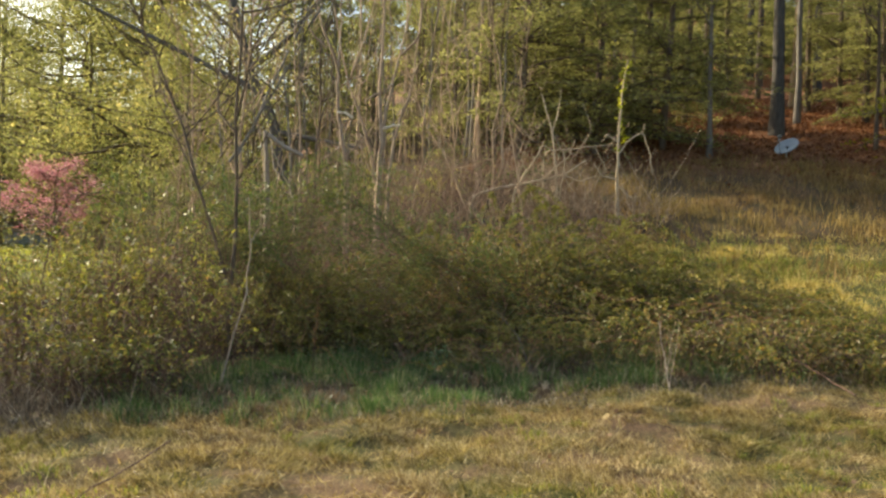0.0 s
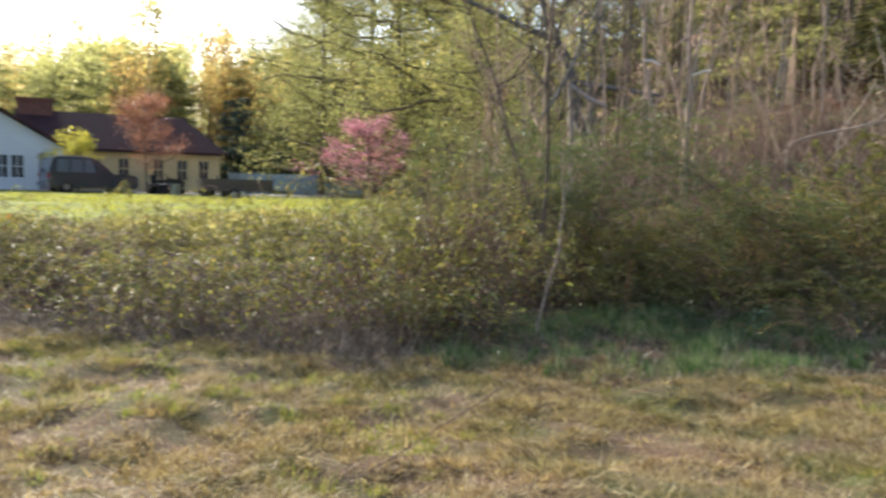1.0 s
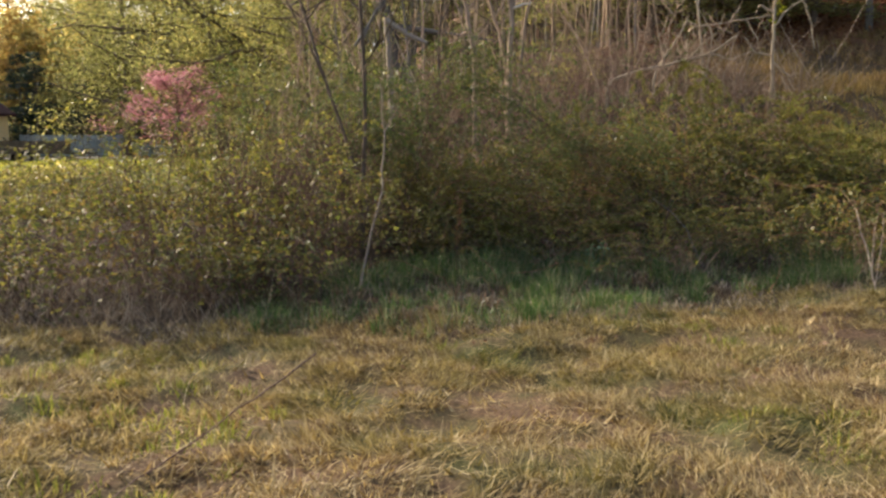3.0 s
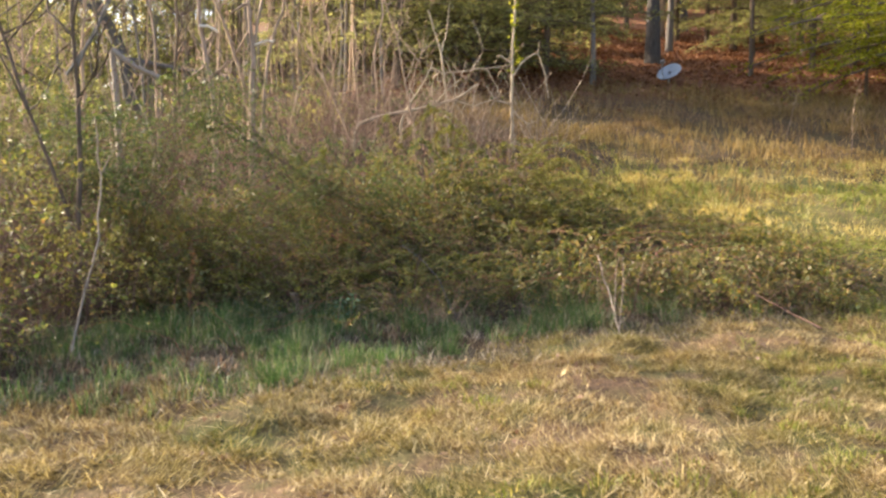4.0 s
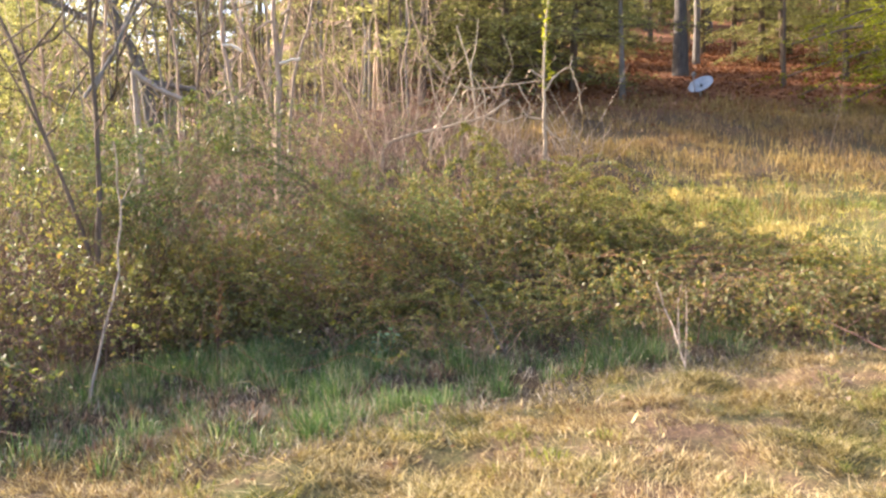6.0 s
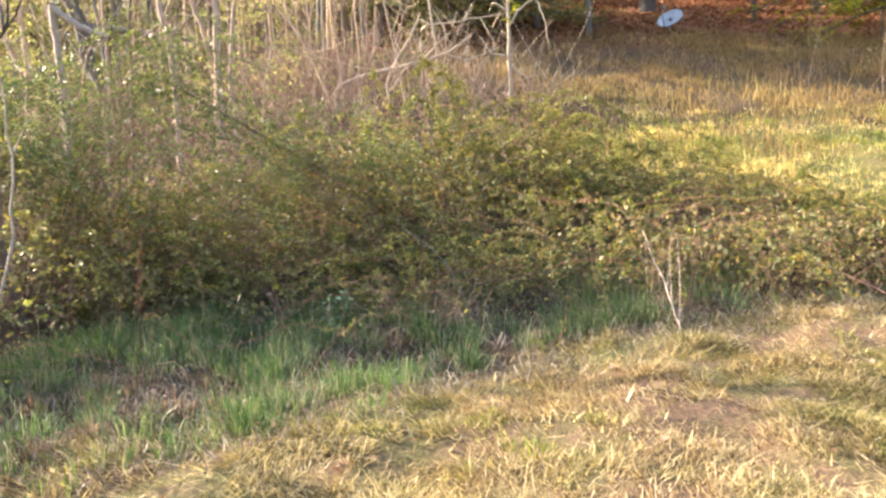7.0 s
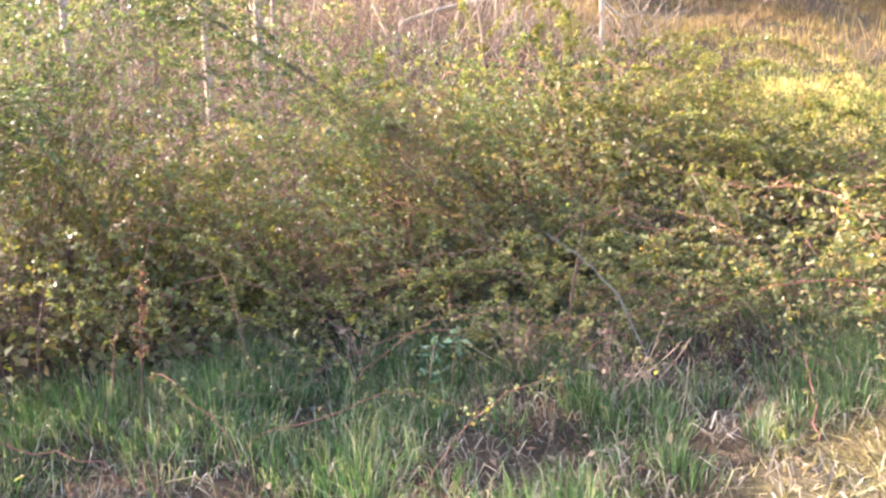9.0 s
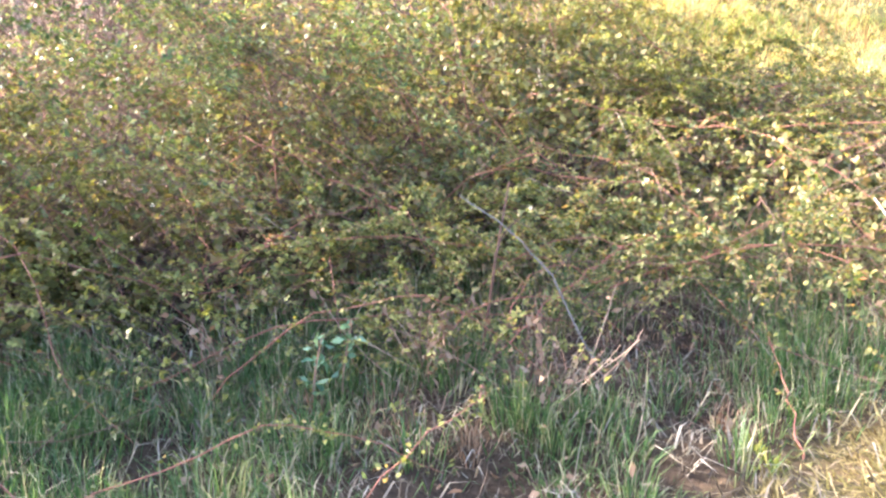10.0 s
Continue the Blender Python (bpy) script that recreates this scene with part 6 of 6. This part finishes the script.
part("vine_foliage", mesh_of("vine_foliage", vv, vf), FRESH_LEAF, vined, "bright green vine leaves", "stuff")
dead_stem("standing_snag", [(1.80, 16.7, 2.3), (1.75, 16.7, 3.05), (1.68, 16.7, 3.54), (1.46, 16.7, 4.27)], 0.028, 0.012, PALE_WOOD, "pale forked snag with broken tips", "dead tree", "snags",
          [[(1.68, 16.7, 3.54), (1.78, 16.7, 3.93), (1.82, 16.7, 4.38)], [(1.83, 16.7, 2.28), (1.95, 16.72, 3.06), (1.68, 16.7, 3.54)], [(1.72, 16.7, 3.2), (1.5, 16.6, 3.3), (1.4, 16.6, 3.1)], [(1.76, 16.7, 2.9), (2.0, 16.6, 3.1), (2.1, 16.6, 3.4)]])
dead_stem("fallen_branch", [(0.99, 16.6, 2.41), (1.18, 16.6, 2.75), (1.41, 16.6, 3.09), (1.53, 16.6, 3.39)], 0.022, 0.010, PALE_WOOD, "bare pale branch standing out of the fallen treetop", "branch", "snags", [[(1.2, 16.6, 2.8), (1.1, 16.5, 3.05)], [(1.32, 16.6, 3.38), (1.17, 16.6, 3.52), (1.05, 16.6, 3.69)]])
dead_stem("fallen_log", [(0.20, 16.5, 2.26), (0.57, 16.5, 2.44), (1.04, 16.5, 2.53), (1.9, 16.5, 2.74), (2.29, 16.5, 3.02)], 0.030, 0.018, PALE_WOOD, "sun-bleached fallen log lying across the brush", "log", "snags", [[(1.5, 16.5, 2.6), (1.75, 16.45, 2.9), (1.8, 16.4, 3.1)], [(1.9, 16.5, 2.74), (2.2, 16.4, 2.62), (2.5, 16.4, 2.75)]])
dead_stem("fallen_branch", [(1.53, 16.8, 3.22), (1.99, 16.8, 3.25), (2.39, 16.8, 3.31), (2.88, 16.75, 3.37)], 0.016, 0.010, PALE_WOOD, "pale dead branch caught between the snags", "branch", "snags", [[(2.2, 16.8, 3.28), (2.44, 16.8, 3.61), (2.24, 16.8, 4.15)], [(1.9, 16.8, 3.24), (2.0, 16.75, 2.9)], [(2.5, 16.8, 3.3), (2.65, 16.7, 3.0), (2.7, 16.7, 2.8)]])
for i, (px, py, pz, hh, lx, ly) in enumerate(((1.5, 16.4, 1.9, 1.7, 0.5, 0.0), (2.3, 16.8, 2.0, 1.7, 0.35, -0.2), (0.7, 15.6, 1.65, 1.6, 0.7, 0.1))):
    tree("dead_treetop", px, py, hh, 0.012, 140 + i, TAN_BARK, GOLD_LEAF, 0, 0.03, 6, 0.15, 0.8, 0.7, 2, 0.1, (lx, ly), "pale leafless fallen treetop caught in the brush", "dead tree", "snags", wob=0.05, z=pz)
# the main tan stems of the thicket
TAN = "tan-barked leafless young tree in the thicket"
dead_stem("tan_sapling", [(-1.65, 13.6, 2.05), (-1.69, 13.6, 2.63), (-1.83, 13.6, 3.35), (-1.84, 13.6, 4.05), (-2.15, 13.6, 4.73), (-2.30, 13.6, 5.6)], 0.038, 0.013, SUN_BARK, TAN, "tree", "thicket saplings",
          [[(-1.84, 13.6, 4.05), (-1.82, 13.6, 4.6), (-1.84, 13.6, 5.9)], [(-1.78, 13.6, 2.81), (-2.08, 13.6, 2.62)], [(-1.72, 13.6, 2.66), (-1.44, 13.55, 2.91)], [(-1.8, 13.6, 3.1), (-1.6, 13.6, 3.3)], [(-2.03, 13.6, 4.33), (-2.3, 13.5, 4.6), (-2.4, 13.5, 5.2)]], [[(-1.83, 13.58, 3.35), (-1.71, 13.55, 3.34), (-1.58, 13.52, 3.27)]])
dead_stem("tan_sapling", [(-1.21, 13.7, 2.2), (-1.32, 13.7, 2.74), (-1.49, 13.7, 3.29), (-1.75, 13.7, 3.98), (-1.95, 13.7, 5.0)], 0.030, 0.011, TAN_BARK, "brown-barked leafless young tree in the thicket", "tree", "thicket saplings",
          [[(-1.72, 13.7, 3.8), (-1.51, 13.65, 4.36), (-1.33, 13.6, 4.93), (-1.15, 13.6, 5.6)], [(-1.4, 13.7, 3.0), (-1.2, 13.6, 3.3), (-1.1, 13.6, 3.7)]])
dead_stem("tan_sapling", [(-1.17, 13.6, 2.42), (-1.14, 13.6, 3.08), (-1.20, 13.6, 3.74), (-1.15, 13.6, 4.49), (-1.20, 13.6, 5.9)], 0.040, 0.015, SUN_BARK, TAN, "tree", "thicket saplings",
          [[(-1.14, 13.6, 3.08), (-1.01, 13.6, 3.79), (-0.82, 13.6, 4.59), (-0.61, 13.6, 5.9)], [(-0.88, 13.6, 4.26), (-0.61, 13.6, 4.52), (-0.59, 13.6, 4.98), (-0.27, 13.6, 5.6)], [(-1.2, 13.6, 3.66), (-1.32, 13.55, 3.6), (-1.42, 13.5, 3.5)], [(-1.0, 13.6, 3.8), (-1.1, 13.5, 3.7)]], [[(-1.12, 13.58, 3.12), (-0.86, 13.52, 3.19)]])
dead_stem("tan_sapling", [(-1.05, 13.8, 2.3), (-0.94, 13.8, 3.19), (-0.76, 13.8, 3.61), (-0.67, 13.8, 4.22), (-0.55, 13.8, 5.6)], 0.026, 0.010, SUN_BARK, TAN, "tree", "thicket saplings", [[(-0.7, 13.8, 4.0), (-0.4, 13.7, 4.5), (-0.3, 13.7, 5.2)]])
dead_stem("tan_sapling", [(-2.45, 13.9, 2.6), (-2.5, 13.9, 3.58), (-2.59, 13.9, 3.97), (-2.61, 13.9, 5.4)], 0.018, 0.008, SUN_BARK, "slender pale dead sapling in the thicket", "tree", "thicket saplings", [[(-2.55, 13.9, 3.8), (-2.3, 13.8, 4.4)]])
# the broken grey trunk and a pale stick beside it
dead_stem("broken_trunk", [(-2.88, 13.6, 1.6), (-2.90, 13.6, 2.39), (-2.94, 13.6, 3.05)], 0.045, 0.04, GREY_WOOD, "broken grey tree trunk with its top snapped and hanging", "dead tree", "snags", [], [[(-2.94, 13.6, 3.02), (-2.68, 13.55, 2.82), (-2.33, 13.5, 2.66)]], 0.042)
dead_stem("pale_stick", [(-2.44, 13.5, 1.95), (-2.54, 13.5, 2.2), (-2.68, 13.5, 2.5), (-2.80, 13.5, 2.74)], 0.014, 0.009, PALE_WOOD, "pale dead stick leaning in the thicket", "stick", "snags", [])
stick("lawn_stick", [(5.5, 8.88, gz(5.5, 8.88) + 0.07), (5.83, 8.35, gz(5.83, 8.35) + 0.08), (6.4, 7.6, gz(6.4, 7.6) + 0.07)], 0.006, 0.004, GREY_WOOD, "long pale stick lying on the lawn")
stick("red_stick", [(3.72, 8.05, 0.16), (3.5, 8.5, 0.32), (3.3, 8.8, 0.46)], 0.009, 0.005, CANE, "reddish broken cane lying over the grass", side=((0.5, 0.2, -0.1, 0.15),))
stick("thin_cane", [(-1.38, 5.62, 0.10), (-1.42, 4.7, 0.07), (-1.46, 3.75, 0.05)], 0.005, 0.003, CANE, "thin brown cane lying on the mown grass")
for i, (px, py, pz, hh) in enumerate(((0.62, 8.85, 0.3, 0.5), (-1.6, 8.8, 0.15, 0.6), (-1.9, 8.6, 0.1, 0.7), (2.45, 8.7, 0.3, 0.35))):
    stick("red_shoot", [(px, py, pz - 0.08), (px + 0.04, py, pz + hh * 0.5), (px + 0.10, py + 0.05, pz + hh)], 0.006, 0.003, CANE, "reddish upright young bramble shoot", "shoot", ((0.6, 0.08, 0, 0.1),), "young shoots")
for pts in ([(-2.19, 9.3, 2.15), (-1.92, 9.3, 2.54), (-1.63, 9.3, 3.12), (-1.36, 9.3, 3.62), (-1.15, 9.3, 4.05), (-0.8, 9.3, 4.9)], [(-2.12, 9.32, 2.2), (-1.93, 9.32, 2.62), (-1.59, 9.32, 3.37), (-1.43, 9.32, 3.66), (-1.18, 9.32, 4.0)]):
    stick("leaning_pole", pts, 0.015, 0.007, GREY_BARK, "grey bare stem leaning through the thicket", "branch", ((0.75, 0.35, 0, 0.6),), "leaning stems")
stick("arching_cane", [(-4.3, 9.4, gz(-4.3, 9.4)), (-4.15, 9.4, 1.2), (-3.95, 9.4, 1.76), (-3.44, 9.4, 1.82), (-2.85, 9.4, 1.72), (-2.5, 9.4, 1.45)], 0.008, 0.005, BROWN_BARK, "bare brown cane arching over the thicket", "branch")
stick("bent_branch", [(-1.2, 10.6, 1.9), (-0.4, 10.8, 1.4), (0.1, 10.9, 1.0)], 0.014, 0.009, BROWN_BARK, "dark branch sloping down into the brambles", "branch")


# ---- small growth of the verge ----
PALE_WEED = leaf_mat("glaucous_leaf", [(0.0, (0.08, 0.17, 0.10)), (1.0, (0.22, 0.33, 0.21))], 0.35, 0.5)
RUST_SEED = leaf_mat("rusty_seed", [(0.0, (0.18, 0.085, 0.045)), (1.0, (0.34, 0.185, 0.09))], 0.3, 0.7, through_tint=(1.1, 0.9, 0.7))


def runner(rng, x, y, az, length, peak):
    """A trailing bramble cane that arches low over the grass, with leaflets in threes along it."""
    ob = thing("bramble_runner", x, y, label="red-brown trailing bramble cane with small green leaflets", category="bramble", group="trailing canes")
    z0 = gz(x, y)
    d = np.array([math.cos(az), math.sin(az), 0.0])
    t = np.linspace(0, 1, 14)[:, None]
    path = t * d * length + np.array([-d[1], d[0], 0.0]) * (0.12 * np.sin(t * rng.uniform(2, 4)))
    path[:, 2] = ground_z(path[:, 0] + x, path[:, 1] + y) - z0 + 0.03 + peak * np.sin(np.pi * np.clip(t[:, 0] * 1.05, 0, 1)) ** 0.8
    path[0, 2] -= 0.06
    path[1:] += rng.normal(0, 0.008, (13, 3))
    v, f = tubes(path[None], np.linspace(0.0030, 0.0014, 14)[None], 5)
    part("stem", mesh_of("stem", v, f), RED_CANE, ob)
    at = np.repeat(along(rng, path[None], int(length * 26), 0.006, 0.12), 4, 0)
    v, f = leaves(rng, at + rng.normal(0, 0.014, at.shape), 0.020, 0.62, 0.4)
    part("foliage", mesh_of("foliage", v, f), BRAMBLE_LEAF, ob, kind="stuff")
    return ob


def upright_weed(name, x, y, height, stem, leaf, size, count, wide, label, lo):
    """A single upright weed: a thin stem with leaves or seeds round it."""
    rng = rng_of(int(9000 + 100 * abs(x) + 10 * y))
    ob = thing(name, x, y, label=label, category="weed")
    path = np.stack([0.04 * np.linspace(0, 1, 8) ** 2, np.zeros(8), np.linspace(-0.02, height, 8)], 1)
    v, f = tubes(path[None], np.linspace(0.005, 0.002, 8)[None], 5)
    part("stem", mesh_of("stem", v, f), stem, ob)
    at = along(rng, path[None], count, 0.012, lo)
    v, f = leaves(rng, at, size, wide, 0.0, at * np.array([0, 0, 0.3]) + rng.normal(0, 1, at.shape) * np.array([1, 1, 0.4]))
    part("foliage", mesh_of("foliage", v, f), leaf, ob, kind="stuff")
    return ob


def long_cane(points, label="long red-brown bramble cane arching over the grass with small leaves"):
    """A single long cane bent through a few points, with compound leaves along it."""
    p = np.array(points, float)
    rng = rng_of(int(500 + abs(p[0, 0] * 313 + p[0, 1] * 71)))
    ob = thing("bramble_runner", *p[0], label=label, category="bramble", group="trailing canes")
    t = np.linspace(0, 1, 16)
    knots = np.linspace(0, 1, len(p))
    path = np.stack([np.interp(t, knots, p[:, i]) for i in range(3)], 1) - p[0]
    path[2:-2] = (path[:-4] + path[1:-3] + path[2:-2] + path[3:-1] + path[4:]) / 5
    path[1:-1] += rng.normal(0, 0.006, (14, 3))
    v, f = tubes(path[None], np.linspace(0.0042, 0.0018, 16)[None], 5)
    part("stem", mesh_of("stem", v, f), RED_CANE, ob)
    at = along(rng, path[None], int(9 * np.linalg.norm(path[-1])) + 6, 0.004, 0.1)
    out = unit(rng.normal(size=at.shape) + np.array([0, 0, 0.5]))
    v, f = leaflets(rng, at + out * 0.015, out, 0.022)
    part("foliage", mesh_of("foliage", v, f), BRAMBLE_LEAF, ob, kind="stuff")
    return ob


def mound_top(x, y):
    """About how high the brambles stand over the ground at a place."""
    return max([0.1] + [0.85 * h * (1 - 0.75 * (((x - cx - 0.2) / (1.25 * rx)) ** 2 + ((y - cy) / (1.2 * ry)) ** 2)) for cx, cy, rx, ry, h in CLUMPS + LOW])


def draped_cane(rng, x, y, az, length):
    """A long cane lying in an arch over the mound, its leaves in a row along it."""
    ob = thing("bramble_runner", x, y, label="long russet bramble cane arching over the mound with bronze leaves", category="bramble", group="arching canes")
    z0 = gz(x, y)
    t = np.linspace(0, 1, 12)
    px = x + math.cos(az) * length * t + 0.10 * length * np.sin(rng.uniform(2, 5) * t)
    py = y + math.sin(az) * length * t
    over = np.array([mound_top(a, b) for a, b in zip(px, py)])
    over = np.convolve(np.pad(over, 2, "edge"), np.full(5, 0.2), "valid") + rng.uniform(0.05, 0.28) * np.sin(math.pi * t * 0.95) - 0.06
    path = np.stack([px - x, py - y, ground_z(px, py) - z0 + over], 1)
    path[1:-1] += rng.normal(0, 0.012, (10, 3))
    path[0, 2] -= 0.12
    v, f = tubes(path[None], np.linspace(0.0032, 0.0014, 12)[None], 4)
    part("stem", mesh_of("stem", v, f), RED_CANE, ob)
    at = along(rng, path[None], int(34 * length), 0.004, 0.08)
    out = unit(rng.normal(size=at.shape) + np.array([0, 0, 0.5]))
    v, f = leaflets(rng, at + out * 0.012, out, 0.021)
    part("foliage", mesh_of("foliage", v, f), BRONZE_LEAF, ob, kind="stuff")
    return ob


def dry_clump(x, y, radius, height, stems, label):
    """A clump of dead upright stems with curled brown leaves clinging to them."""
    rng = rng_of(int(700 + abs(x * 90 + y * 37)))
    ob = thing("dead_weed", x, y, label=label, category="weed", group="dead weeds")
    foot = np.stack([rng.normal(0, radius * 0.4, stems), rng.normal(0, radius * 0.4, stems), np.full(stems, -0.02)], 1)
    top = foot + np.stack([rng.normal(0, radius, stems), rng.normal(0, radius, stems), height * rng.uniform(0.4, 1.1, stems)], 1)
    path = bezier(foot, (foot + top) / 2 + rng.normal(0, 0.03, (stems, 3)), top, 6)
    v, f = tubes(path, rng.uniform(0.0015, 0.0032, (stems, 1)) * np.linspace(1, 0.5, 6), 4)
    part("stem_tuft", mesh_of("stem_tuft", v, f), PINK_STEM, ob, kind="stuff")
    v, f = leaves(rng, along(rng, path, stems * 4, 0.02, 0.25), 0.036, 0.5, 0.0)
    part("dead_foliage", mesh_of("dead_foliage", v, f), BROWN_LEAF, ob, kind="stuff")
    return ob


long_cane([(-0.86, 8.75, 0.02), (-0.66, 8.86, 0.12), (-0.33, 8.98, 0.24), (0.05, 9.05, 0.33), (0.5, 8.98, 0.34), (0.95, 8.9, 0.28)])
long_cane([(-0.20, 8.72, 0.04), (-0.45, 8.85, 0.13), (-0.75, 9.0, 0.2), (-1.1, 9.15, 0.26), (-1.5, 9.3, 0.3)])
long_cane([(1.37, 8.04, 0.02), (1.43, 8.2, 0.1), (1.52, 8.42, 0.2), (1.6, 8.66, 0.3)])
long_cane([(0.6, 8.85, 0.12), (0.82, 8.92, 0.3), (1.04, 8.98, 0.42), (1.2, 9.0, 0.52)])
long_cane([(1.0, 9.2, 0.2), (1.5, 9.1, 0.42), (2.0, 9.0, 0.5), (2.5, 8.85, 0.42), (2.9, 8.7, 0.25)])
long_cane([(-0.9, 9.4, 0.1), (-0.4, 9.5, 0.42), (0.2, 9.4, 0.52), (0.8, 9.35, 0.48), (1.3, 9.2, 0.3)])
long_cane([(-1.3, 9.2, 0.1), (-1.15, 9.6, 0.55), (-0.8, 9.8, 0.8), (-0.3, 9.9, 0.72), (0.1, 9.85, 0.5)])
stick("grey_stick", [(1.02, 8.62, 0.08), (0.84, 8.76, 0.5), (0.70, 8.83, 0.65), (0.55, 8.92, 0.76)], 0.0036, 0.0022, GREY_BARK, "thin grey dead stick propped in the bramble shoots")
dry_clump(0.80, 8.62, 0.16, 0.34, 24, "clump of dead brown weed stems with withered leaves")
dry_clump(0.45, 8.82, 0.12, 0.34, 20, "clump of dead brown weed stems with withered leaves")
dry_clump(-0.25, 9.05, 0.12, 0.30, 16, "small clump of dead weed stems in the grass")
dry_clump(2.2, 8.62, 0.10, 0.5, 14, "dead weed stems standing beside the forked stick")
stick("bent_straw", [(-0.73, 7.98, 0.01), (-0.74, 7.95, 0.12), (-0.78, 7.88, 0.19), (-0.86, 7.84, 0.19)], 0.003, 0.002, STRAW, "single bent pale straw standing in the grass")
r = rng_of(91)
for i in range(14):
    px = r.uniform(-1.5, 2.6)
    runner(r, px, float(front_edge(px)) + r.uniform(1.1, 1.9), r.choice([0.0, math.pi]) + r.normal(0, 0.5), r.uniform(0.6, 1.3), r.uniform(0.12, 0.32))
for i in range(70):
    px = r.uniform(-1.6, 4.2)
    draped_cane(r, px, float(np.interp(px, [-1.6, 0.5, 4.2], [10.0, 10.4, 10.0])) + r.normal(0, 0.55), (0.0 if r.random() < 0.75 else math.pi) - 0.45 + r.normal(0, 0.45), r.uniform(0.7, 1.7))
upright_weed("pale_weed", 0.02, 8.76, 0.26, PINK_STEM, PALE_WEED, 0.05, 22, 0.42, "pale blue-green broad-leaved weed in the grass", 0.3)
upright_weed("pale_weed", 0.12, 8.80, 0.28, PINK_STEM, PALE_WEED, 0.045, 18, 0.42, "pale blue-green broad-leaved weed in the grass", 0.3)
upright_weed("dock_stalk", -1.09, 8.5, 0.66, CANE, RUST_SEED, 0.016, 110, 0.7, "rusty red seed stalk standing at the bramble edge", 0.45)
upright_weed("dock_stalk", -0.98, 9.3, 0.62, CANE, GOLD_LEAF, 0.026, 60, 0.7, "thin upright stalk with small yellow-green leaves", 0.3)
